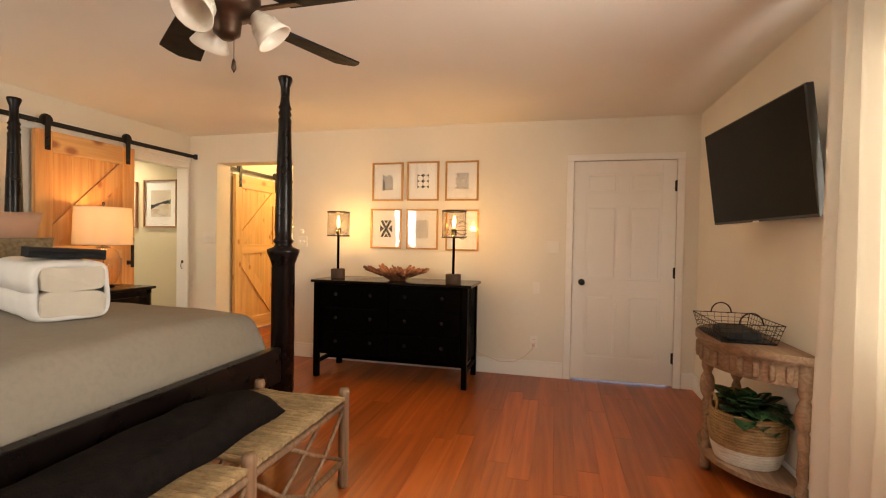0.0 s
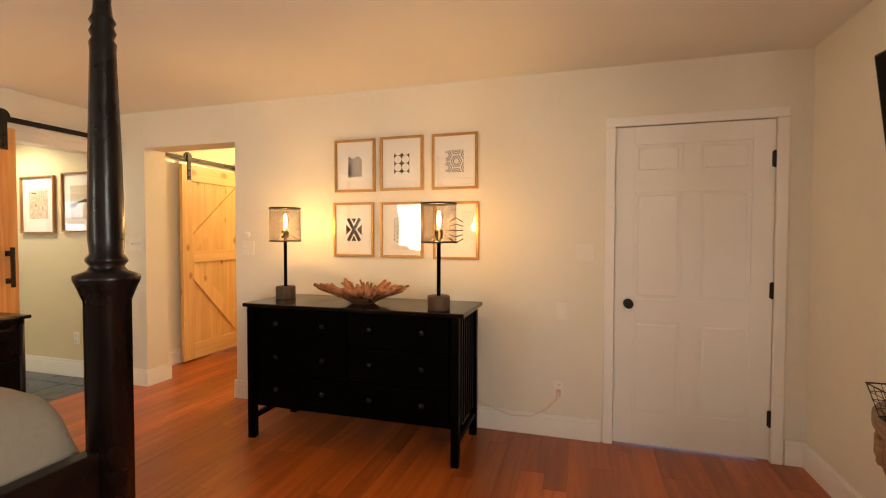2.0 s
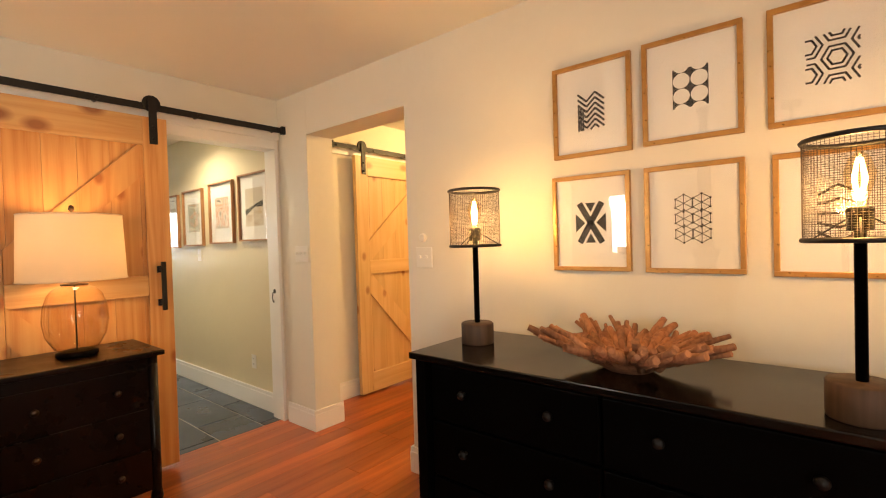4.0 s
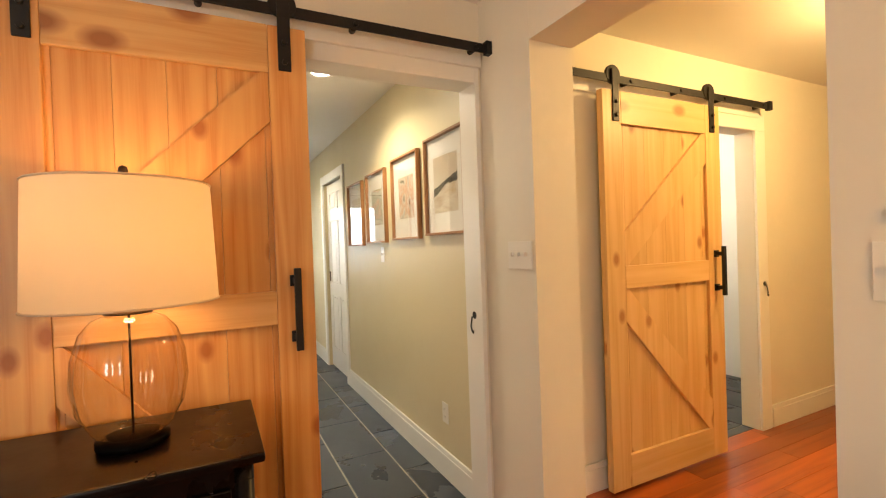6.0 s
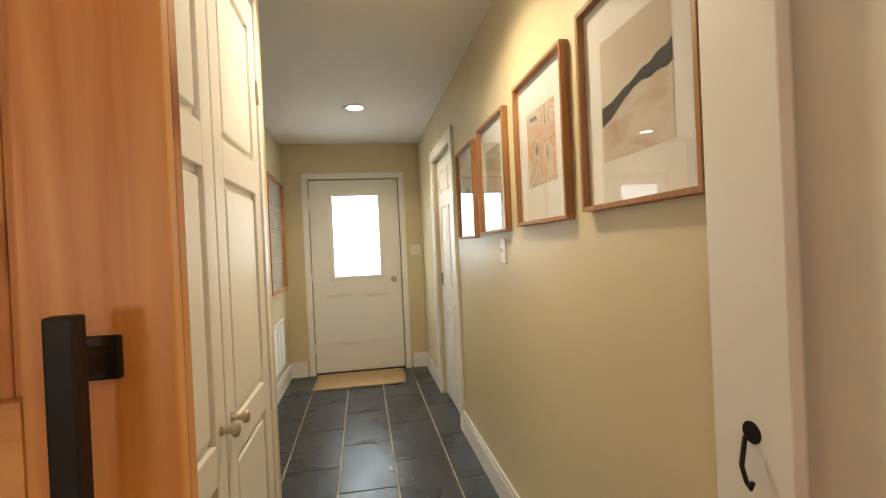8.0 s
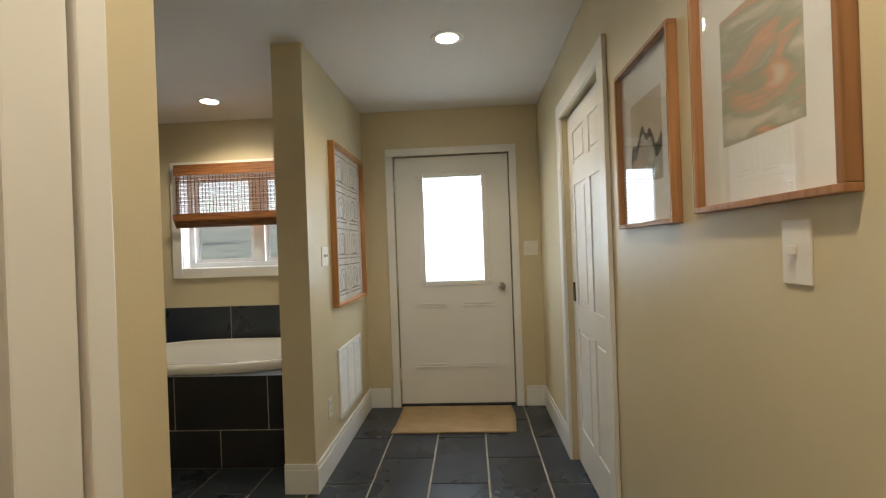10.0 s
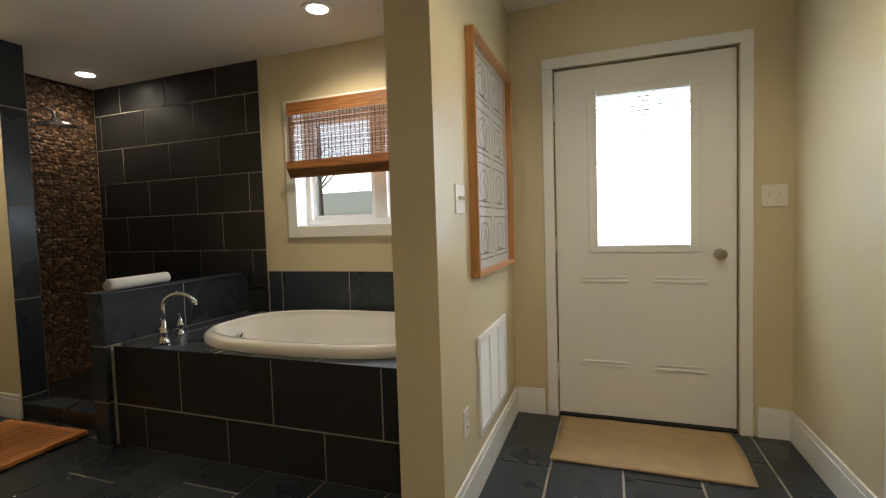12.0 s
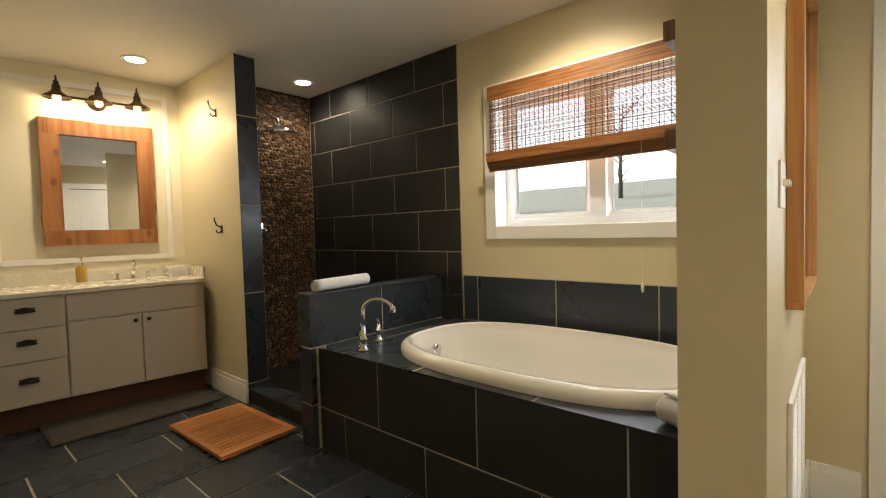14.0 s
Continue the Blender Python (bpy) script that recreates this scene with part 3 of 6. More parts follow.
def barn_door(m, w, h, label, boards, cross):
    """Pine K-braced sliding door: x across, front towards -y, with handle and hangers."""
    root = thing("barn_door", m, label, "barn door", "barn doors")
    n = 6
    for k in range(n):
        bm = B()
        a, b = k * w / n, (k + 1) * w / n
        box(bm, a + 0.0004, b - 0.0004, 0.012, 0.032, 0, h, 0.0018)
        part("board", bm, boards, root)
    s = 0.13
    for x0 in (0, w - s):
        bm = B()
        box(bm, x0, x0 + s, -0.008, 0.0115, 0, h, 0.003)
        part("stile", bm, boards, root)
    for z0, z1 in ((0, 0.17), (1.045, 1.165), (h - 0.17, h)):
        bm = B()
        box(bm, s + 0.001, w - s - 0.001, -0.008, 0.0115, z0, z1, 0.003)
        part("rail", bm, cross, root)
    for za, zb in ((1.166, h - 0.171), (1.044, 0.171)):
        bm = B()
        t, i0, i1 = 0.115, s + 0.002, w - s - 0.002
        sg = 1 if zb > za else -1
        pts = [(i0, za), (i0 + 0.02, za), (i1, zb - sg * t * 1.5), (i1, zb), (i1 - 0.03, zb), (i0, za + sg * t * 1.5)]
        lo = [bm.verts.new((x, -0.006, z)) for x, z in pts]
        hi = [bm.verts.new((x, 0.0115, z)) for x, z in pts]
        bm.faces.new(lo)
        bm.faces.new(hi[::-1])
        for q in range(6):
            bm.faces.new((lo[q], hi[q], hi[(q + 1) % 6], lo[(q + 1) % 6]))
        part("brace", bm, boards, root)
    bm = B()
    hx = w - 0.065
    box(bm, hx - 0.012, hx + 0.012, -0.066, -0.048, 0.955, 1.245, 0.003)
    for z in (1.0, 1.2):
        box(bm, hx - 0.011, hx + 0.011, -0.05, -0.0085, z - 0.011, z + 0.011, 0.002)
        box(bm, hx - 0.02, hx + 0.02, -0.016, -0.0082, z - 0.02, z + 0.02, 0.002)
    part("handle", bm, IRON, root, "square black iron pull handle")
    for hx in (0.09, w - 0.075):
        bm = B()
        box(bm, hx - 0.022, hx + 0.022, -0.016, -0.0085, h - 0.16, h + 0.11, 0.002)
        lathe(bm, ((0.048, -0.009), (0.05, 0.0), (0.048, 0.009)), m=Matrix.Translation((hx, 0.006, h + 0.085)) @ Matrix.Rotation(radians(90), 4, "X"), seg=20)
        for z in (h - 0.13, h - 0.06):
            lathe(bm, ((0.011, 0), (0.009, 0.012)), m=Matrix.Translation((hx, -0.016, z)) @ Matrix.Rotation(radians(90), 4, "X"), seg=6)
        part("hanger", bm, IRON, root, "black iron roller strap")
    return root


def barn_rail(x, y0, y1, z, label):
    root = thing("barn_door_rail", (x, y0, z), label, "rail", "barn door rails")
    bm = B()
    box(bm, -0.004, 0.004, 0, y1 - y0, -0.02, 0.02, 0.001)
    part("bar", bm, IRON, root)
    n = 5
    for k in range(n):
        bm = B()
        y = 0.06 + k * (y1 - y0 - 0.12) / (n - 1)
        lathe(bm, ((0.013, -0.06), (0.013, -0.0045)), m=Matrix.Translation((0, y, 0)) @ Matrix.Rotation(radians(90), 4, "Y"), seg=10)
        lathe(bm, ((0.012, 0.0045), (0.009, 0.012)), m=Matrix.Translation((0, y, 0)) @ Matrix.Rotation(radians(90), 4, "Y"), seg=6)
        part("spacer", bm, IRON, root)
    for y in (0.0, y1 - y0):
        bm = B()
        box(bm, -0.012, 0.02, y - 0.018, y + 0.018, -0.028, 0.03, 0.003)
        part("end_stop", bm, IRON, root)
    return root


wood_cross = wood("pine_rails", (0.69, 0.43, 0.19), (0.56, 0.29, 0.10), 0, 0.42, 8, knots=2.2, rand=0.07, knot_col=(0.25, 0.08, 0.03))
pale_cross = wood("pale_pine_rails", (0.74, 0.50, 0.235), (0.64, 0.39, 0.155), 0, 0.42, 8, knots=2.4, rand=0.06, knot_col=(0.36, 0.14, 0.04))
bd1 = barn_door(pose(-3.665, 2.50, 0.02, 0, 0, 90), 0.89, 2.11, "honey pine K-braced barn door slid open beside the hall", PINE, wood_cross)
bd2 = barn_door(pose(-3.665, 4.86, 0.02, 0, 0, 90), 0.95, 2.08, "pale pine K-braced barn door half open in the passage", PALEPINE, pale_cross)
barn_rail(-3.672, 1.9, 4.19, 2.195, "black iron sliding-door rail in the bedroom")
barn_rail(-3.672, 4.62, 6.36, 2.165, "black iron sliding-door rail in the passage")
for y0, y1, z in ((1.88, 4.19, 2.195), (4.6, 6.38, 2.165)):
    bm = B()
    box(bm, XW + 0.001, XW + 0.028, y0, y1, z - 0.06, z + 0.04, 0.003)
    struct("trim_rail_board", bm, TRIM, "white backing board of a barn-door rail")


# ---- electrical plates ----
def plate(m, toggles, label, outlet=False, w=None):
    root = thing("outlet" if outlet else "light_switch", m, label, "outlet" if outlet else "light switch")
    w = w or 0.07 + 0.046 * (max(toggles, 1) - 1)
    bm = B()
    box(bm, -w / 2, w / 2, -0.006, -0.0005, -0.057, 0.057, 0.002)
    part("cover", bm, PLASTIC, root)
    if outlet:
        for z in (-0.022, 0.022):
            bm = B()
            box(bm, -0.016, 0.016, -0.008, -0.0062, z - 0.014, z + 0.014, 0.001)
            part("socket", bm, PLASTIC, root)
            for x in (-0.006, 0.006):
                bm = B()
                box(bm, x - 0.0012, x + 0.0012, -0.0088, -0.0081, z - 0.004, z + 0.006)
                part("slot", bm, DARK, root)
    for k in range(toggles):
        bm = B()
        x = (k - (toggles - 1) / 2) * 0.046
        box(bm, x - 0.005, x + 0.005, -0.02, -0.0062, -0.004, 0.012, 0.002)
        part("toggle", bm, PLASTIC, root)
    return root


plate((0.35, YN, 1.245), 2, "ivory double light switch beside the bedroom door")
plate((-2.295, YN, 1.25), 2, "ivory double light switch beside the passage")
plate((-3.49, YN, 1.275), 3, "ivory triple light switch beside the hall opening")
plate((0.205, YN, 0.85), 0, "small ivory blank wall plate")
plate((0.192, YN, 0.33), 0, "ivory wall outlet with a plugged-in cord", True)
plate((-4.28, YH, 0.37), 0, "ivory wall outlet above the hall skirting", True)
plate((-5.26, YH, 1.27), 1, "ivory single light switch below the prints")
plate(pose(XX, 4.135, 1.275, 0, 0, 90), 2, "ivory double light switch beside the back door")
plate(pose(-7.13, PY1, 1.275, 0, 0, 180), 2, "ivory double light switch on the partition")
plate(pose(-7.13, PY1, 0.37, 0, 0, 180), 0, "ivory outlet on the partition", True)
t_ = thing("thermostat", (-2.30, YN, 1.36), "small round white wall sensor", "thermostat")
bm = B()
lathe(bm, ((0.024, 0), (0.024, 0.012), (0.018, 0.018)), m=Matrix.Rotation(radians(90), 4, "X"), seg=20)
part("case", bm, PLASTIC, t_)
t_ = thing("power_cord", (0.19, 4.17, 0.33), "pale pinkish cord hanging from the outlet to the dresser", "cord")
bm = B()
tube(bm, [(0, 0, -0.03), (-0.01, -0.02, -0.06), (-0.08, -0.01, -0.14), (-0.18, -0.004, -0.2), (-0.32, -0.01, -0.205), (-0.48, -0.02, -0.15), (-0.56, -0.02, -0.12)], 0.003, 6)
part("cable", bm, material("pink_cord", (0.7, 0.5, 0.42), 0.6), t_)
bm = B()
box(bm, -0.014, 0.014, -0.03, 0.018, -0.04, -0.005, 0.004)
part("plug", bm, material("clear_plug", (0.7, 0.5, 0.45), 0.4), t_)


def gate_hook(m, label):
    root = thing("door_hook", m, label, "hook")
    bm = B()
    lathe(bm, ((0.001, 0.014), (0.014, 0.012), (0.018, 0)), m=Matrix.Rotation(radians(-90), 4, "X"), seg=16)
    part("rosette", bm, IRON, root)
    bm = B()
    tube(bm, [(0, -0.012, -0.005), (0, -0.02, -0.05), (0.004, -0.016, -0.075), (0.012, -0.016, -0.082), (0.016, -0.016, -0.07)], 0.004, 6)
    part("hook_arm", bm, IRON, root)


gate_hook(pose(-3.82, 4.161, 0.99, 0, 0, 0), "black iron latch hook on the white casing")
gate_hook(pose(-3.74, 6.39, 0.99, 0, 0, 90), "black iron latch hook on the passage casing")

# ---- bedroom: dresser and what stands on it ----
dr = thing("dresser", (-1.075, 3.84, 0), "black painted wooden dresser with drawers and slatted sides", "dresser")
W2, D2, TOP = 0.705, 0.235, 0.905
bm = B()
box(bm, -W2 + 0.03, W2 - 0.03, -D2 + 0.018, D2, 0.21, TOP - 0.03)
part("body", bm, BLACKWOOD, dr)
bm = B()
box(bm, -W2 - 0.055, W2 + 0.055, -D2 - 0.03, D2 + 0.03, TOP - 0.026, TOP, 0.005)
part("top", bm, BLACKTOP, dr, "polished black dresser top")
for sx in (-1, 1):
    for sy in (-1, 1):
        bm = B()
        box(bm, sx * W2 - 0.024, sx * W2 + 0.024, sy * D2 - 0.024, sy * D2 + 0.024, 0, TOP - 0.027, 0.004)
        part("leg", bm, BLACKWOOD, dr)
    for k in range(7):
        bm = B()
        y = -D2 + 0.06 + k * 0.058
        box(bm, sx * W2 - 0.01, sx * W2 + 0.01, y - 0.012, y + 0.012, 0.2, TOP - 0.03, 0.002)
        part("side_slat", bm, BLACKWOOD, dr)
    bm = B()
    box(bm, sx * W2 - 0.014, sx * W2 + 0.014, -D2, D2, 0.12, 0.155, 0.003)
    part("stretcher", bm, BLACKWOOD, dr)
bm = B()
box(bm, -W2, W2, -0.015, 0.015, 0.12, 0.15, 0.003)
part("stretcher", bm, BLACKWOOD, dr)
for r in range(3):
    for c in range(2):
        bm = B()
        x0 = -W2 + 0.04 + c * 0.667
        z0 = 0.225 + r * 0.217
        box(bm, x0, x0 + 0.657, -D2 - 0.004, -D2 + 0.018, z0, z0 + 0.207, 0.005)
        dw = part("drawer", bm, BLACKWOOD, dr)
        for kx in (0.16, 0.5):
            bm = B()
            lathe(bm, ((0.007, 0), (0.007, 0.014), (0.017, 0.02), (0.014, 0.03), (0.001, 0.033)),
                  m=Matrix.Translation((x0 + kx, -D2 - 0.004, z0 + 0.12)) @ Matrix.Rotation(radians(90), 4, "X"), seg=14)
            part("knob", bm, KNOBB, dw)


LAMPBASE = wood("dark_lamp_block", (0.1, 0.055, 0.028), (0.05, 0.025, 0.012), 2, 0.6, 14)


def wire_lamp(x, y, label):
    root = thing("table_lamp", (x, y, TOP), label, "table lamp", "dresser lamps")
    bm = B()
    lathe(bm, ((0.066, 0), (0.068, 0.004), (0.068, 0.082), (0.064, 0.087), (0.001, 0.087)), seg=28)
    part("base", bm, LAMPBASE, root, "round weathered wood block base")
    bm = B()
    lathe(bm, ((0.012, 0.087), (0.012, 0.43), (0.024, 0.432), (0.026, 0.48), (0.021, 0.485)), seg=14)
    part("stem", bm, BLACKWOOD, root)
    bm = B()
    R, z0, z1, n = 0.105, 0.405, 0.648, 72
    for k in range(n):
        a = 2 * math.pi * k / n
        p = (R * math.cos(a), R * math.sin(a))
        tube(bm, [(*p, z0), (*p, z1)], 0.0006, 3)
    for k in range(1, 44):
        tube(bm, ring_pts((0, 0, z0 + k * (z1 - z0) / 44), R, 40), 0.0006, 3, True)
    gauze = part("shade", bm, SCREENING, root, "cylinder shade of dark wire gauze")
    gauze["kind"] = "stuff"
    for z in (z0 + 0.006, z1 - 0.006):
        bm = B()
        tube(bm, ring_pts((0, 0, z), R + 0.001, 40), 0.006, 6, True)
        part("shade_rim", bm, IRON, root, "dark metal shade rim")
    bm = B()
    for k in range(3):
        a = 2 * math.pi * k / 3 + 0.5
        tube(bm, [(0, 0, 0.475), (0.105 * math.cos(a), 0.105 * math.sin(a), 0.411)], 0.002, 5)
    part("spider", bm, IRON, root)
    bm = B()
    lathe(bm, ((0.012, 0.485), (0.014, 0.50), (0.026, 0.54), (0.029, 0.565), (0.02, 0.597), (0.004, 0.613)), seg=18)
    b = part("bulb", bm, BULBGLASS, root, "glowing amber filament bulb")
    b.visible_shadow = False
    bm = B()
    for k in range(6):
        a = 2 * math.pi * k / 6
        tube(bm, [(0.004 * math.cos(a), 0.004 * math.sin(a), 0.50), (0.013 * math.cos(a), 0.013 * math.sin(a), 0.55), (0.004 * math.cos(a), 0.004 * math.sin(a), 0.597)], 0.0022, 5)
    fl = part("filament", bm, FILAMENT, b)
    fl.visible_shadow = False
    return root


lampa = wire_lamp(-1.70, 3.86, "lamp with wire gauze shade and lit filament bulb")
wire_lamp(-0.50, 3.69, "lamp with wire gauze shade and lit filament bulb")

bowl = thing("driftwood_bowl", (-1.06, 3.80, TOP), "wide bowl built of reddish driftwood pieces", "bowl")
rb = random.Random(8)
bm = B()
lathe(bm, ((0.001, 0.0), (0.07, 0.0), (0.14, 0.04), (0.215, 0.08), (0.21, 0.088), (0.13, 0.055), (0.001, 0.02)), seg=28, squash=(1, 0.85))
part("bowl_shell", bm, CONE, bowl)
for k in range(170):
    a = rb.uniform(0, 2 * math.pi)
    f_ = rb.uniform(0.25, 1.0)
    r0, z0 = 0.06 + 0.165 * f_, 0.022 + 0.06 * f_
    L = rb.uniform(0.08, 0.15)
    d_ = Vector((math.cos(a + rb.uniform(-0.5, 0.5)), math.sin(a + rb.uniform(-0.5, 0.5)) * 0.85, rb.uniform(0.2, 0.65))).normalized()
    p0 = Vector((r0 * math.cos(a), 0.85 * r0 * math.sin(a), z0)) - d_ * 0.03
    bm = B()
    w0 = rb.uniform(0.009, 0.017)
    tube(bm, [p0, p0 + d_ * L * 0.5 + Vector((rb.uniform(-.006, .006), rb.uniform(-.006, .006), 0)), p0 + d_ * L], [w0 * 0.8, w0, w0 * 0.75], 6)
    part("driftwood_piece", bm, CONE, bowl)


# ---- framed prints ----
def frame_(m, w, h, label, mat, fw=0.018, depth=0.022, group="", name="framed_print"):
    root = thing(name, m, label, "picture", group)
    for a in ((-w / 2, w / 2, h / 2 - fw, h / 2), (-w / 2, w / 2, -h / 2, -h / 2 + fw), (-w / 2, -w / 2 + fw, -h / 2 + fw, h / 2 - fw), (w / 2 - fw, w / 2, -h / 2 + fw, h / 2 - fw)):
        bm = B()
        box(bm, a[0], a[1], -depth, -0.001, a[2], a[3], 0.002)
        part("frame_bar", bm, mat, root)
    bm = B()
    box(bm, -w / 2 + fw, w / 2 - fw, -0.008, -0.003, -h / 2 + fw, h / 2 - fw)
    part("mat_board", bm, PAPER, root)
    bm = B()
    box(bm, -w / 2 + fw, w / 2 - fw, -0.0155, -0.014, -h / 2 + fw, h / 2 - fw)
    g = part("glass", bm, PANE, root)
    g.visible_shadow = False
    return root


def flat(bm, pts, y=-0.0084):
    bm.faces.new([bm.verts.new((x, y, z)) for x, z in pts])


def stroke(bm, pts, w, closed=False, y=-0.0084):
    n = len(pts)
    for i in range(n if closed else n - 1):
        a, b = Vector(pts[i]), Vector(pts[(i + 1) % n])
        d_ = (b - a).normalized()
        s = Vector((-d_.y, d_.x)) * w / 2
        a, b = a - d_ * w * 0.3, b + d_ * w * 0.3
        flat(bm, [(a + s)[:], (a - s)[:], (b - s)[:], (b + s)[:]], y)


def disc(bm, cx, cz, r, y=-0.0084, n=24):
    flat(bm, [(cx + r * math.cos(2 * math.pi * k / n), cz + r * math.sin(2 * math.pi * k / n)) for k in range(n)], y)


def inside_stroke(bm, pts, w, hx, hz):
    """The pieces of a line that lie inside a rectangle of half sizes hx and hz."""
    for a, b in zip(pts, pts[1:]):
        if all(abs(p[0]) <= hx + 1e-6 and abs(p[1]) <= hz for p in (a, b)):
            stroke(bm, [a, b], w)


def art(kind, root):
    bm = B()
    if kind == "zigzag":
        def wave(x):
            u = (x + 0.055) / 0.11 * 3.0
            return 0.034 * abs((u % 2) - 1)
        for k in range(-3, 6):
            z = -0.078 + k * 0.0225
            inside_stroke(bm, [(-0.055 + i * 0.0055, z + wave(-0.055 + i * 0.0055)) for i in range(21)], 0.0085, 0.055, 0.085)
        for k in range(3):
            inside_stroke(bm, [(-0.053 + 0.0095 * k, -0.085), (-0.053 + 0.0095 * k, 0.02 - 0.012 * k)], 0.0075, 0.056, 0.086)
    elif kind == "dots":
        flat(bm, [(-0.06, -0.086), (0.06, -0.086), (0.06, 0.086), (-0.06, 0.086)])
        w = B()
        for i in range(2):
            for j in range(4):
                disc(w, -0.03 + i * 0.06, -0.087 + j * 0.058, 0.0285, -0.0087)
        for s in (-1, 1):
            flat(w, [(-0.07, s * 0.0735), (0.07, s * 0.0735), (0.07, s * 0.125), (-0.07, s * 0.125)][::s], -0.0088)
        part("white_dots", w, PAPER, root)
    elif kind == "hexagons":
        for cx, cz in ((0.012, 0), (-0.062, 0.045), (-0.062, -0.045), (0.012, 0.09), (0.012, -0.09), (0.086, 0.045), (0.086, -0.045)):
            for r in (0.024, 0.039):
                p = [(cx + r * math.cos(math.pi / 3 * k), cz + r * 1.05 * math.sin(math.pi / 3 * k)) for k in range(7)]
                for q0, q1 in zip(p, p[1:]):
                    inside_stroke(bm, [(q0[0] + (q1[0] - q0[0]) * i / 8, q0[1] + (q1[1] - q0[1]) * i / 8) for i in range(9)], 0.0062, 0.066, 0.08)
    elif kind == "cross":
        for s in (-1, 1):
            stroke(bm, [(-0.045 * s, -0.078), (0.045 * s, 0.078)], 0.026)
            flat(bm, [(s * 0.066, -0.04), (s * 0.066, 0.04), (s * 0.024, 0)])
            flat(bm, [(-0.022, s * 0.085), (0.022, s * 0.085), (0, s * 0.045)])
    elif kind == "network":
        for i in range(2):
            for j in range(3):
                c = (-0.03 + i * 0.06, -0.058 + j * 0.058)
                p = [(c[0] + 0.033 * math.cos(math.pi / 3 * k + 0.5), c[1] + 0.033 * math.sin(math.pi / 3 * k + 0.5)) for k in range(6)]
                stroke(bm, p, 0.0026, True)
                for k in range(3):
                    stroke(bm, [p[k], p[k + 3]], 0.0026)
                for q in p:
                    disc(bm, *q, 0.004, -0.0086, 8)
    else:
        for k in range(5):
            stroke(bm, [(-0.05, -0.06 + k * 0.03), (0, -0.09 + k * 0.045), (0.05, -0.06 + k * 0.03)], 0.008)
    part("print", bm, INK, root, "black geometric print")


PW, PH = 0.335, 0.395
for kind, x, z in (("zigzag", -1.318, 1.880), ("dots", -0.940, 1.884), ("hexagons", -0.538, 1.882), ("cross", -1.330, 1.399), ("network", -0.940, 1.397), ("lines", -0.528, 1.392)):
    r = frame_((x, YN, z), PW, PH if z > 1.6 else 0.41, "gilt-framed black %s print on white paper" % kind, GOLD, group="prints over the dresser")
    art(kind, r)

# ---- bed ----
bed = thing("four_poster_bed", (-2.35, 1.25, 0), "dark four-poster bed made up with a taupe bedspread", "bed")
POST = ((0.045, 0), (0.045, 0.3), (0.07, 0.32), (0.07, 1.085), (0.085, 1.125), (0.098, 1.155), (0.098, 1.17), (0.06, 1.185), (0.05, 1.2), (0.062, 1.215), (0.062, 1.225),
        (0.05, 1.24), (0.055, 1.3), (0.048, 1.6), (0.038, 1.9), (0.040, 1.93), (0.032, 1.945), (0.04, 1.965), (0.032, 1.985), (0.04, 2.0), (0.03, 2.02),
        (0.026, 2.06), (0.028, 2.12), (0.042, 2.16), (0.044, 2.172), (0.04, 2.18), (0.001, 2.182))
POST = tuple((r, z * 2.27 / 2.182) for r, z in POST)
for sx in (-1, 1):
    for sy in (-1, 1):
        bm = B()
        lathe(bm, POST, (sx * 1.105, sy * 0.97, 0), 8 if sx > 0 else 16)
        part("post", bm, EBONY, bed, "tall turned faceted bedpost")
bm = B()
box(bm, 1.075, 1.135, -0.91, 0.91, 0.42, 0.63, 0.006)
part("foot_rail", bm, EBONY, bed)
for sy in (-1, 1):
    bm = B()
    box(bm, -1.05, 1.05, sy * 0.97 - 0.02, sy * 0.97 + 0.02, 0.32, 0.55, 0.005)
    part("side_rail", bm, EBONY, bed)
bm = B()
box(bm, -1.13, -1.08, -0.91, 0.91, 0.35, 1.25, 0.01)
part("headboard", bm, EBONY, bed)
bm = B()
box(bm, -1.05, 1.0, -0.9, 0.9, 0.34, 0.66, 0.06)
part("mattress", bm, LINEN, bed)


def spread(u, v):
    x, y = -1.06 + 2.135 * u, -0.96 + 1.92 * v
    ex, ey = max(0, (u - 0.93) / 0.07), max(0, abs(v - 0.5) * 2 - 0.86) / 0.14
    drop = 0.27 * min(1, (max(ex, 0) ** 2.4 + ey ** 2.4)) + 0.05 * (abs(v - 0.5) * 2) ** 3 + 0.03 * max(0, (u - 0.55) / 0.45) ** 2
    return Vector((x, y, 0.885 - drop + 0.010 * noise.noise(Vector((x * 2.3, y * 2.3, 0))) + 0.004 * noise.noise(Vector((x * 9, y * 9, 2)))))


bm = B()
sheet(bm, 70, 60, spread, 0.03)
part("bedspread", bm, LINEN, bed, "smooth taupe linen bedspread")


def cushion(m, w, h, t, mat, label, name="pillow"):
    bm = B()
    n = 20

    def face(s):
        def fn(u, v):
            a, b = 2 * u - 1, 2 * v - 1
            k = (max(0, 1 - a ** 4) * max(0, 1 - b ** 4)) ** 0.5
            return Vector((a * w / 2 * (1 - 0.05 * (1 - abs(b))), s * (t / 2 * k + 0.002), b * h / 2 * (1 - 0.05 * (1 - abs(a)))))
        return fn
    sheet(bm, n, n, face(1))
    sheet(bm, n, n, face(-1))
    bmesh.ops.remove_doubles(bm, verts=bm.verts, dist=0.005)
    ob = single(name, bm, mat, label, "pillow", "bed pillows")
    ob.matrix_world = m
    return ob


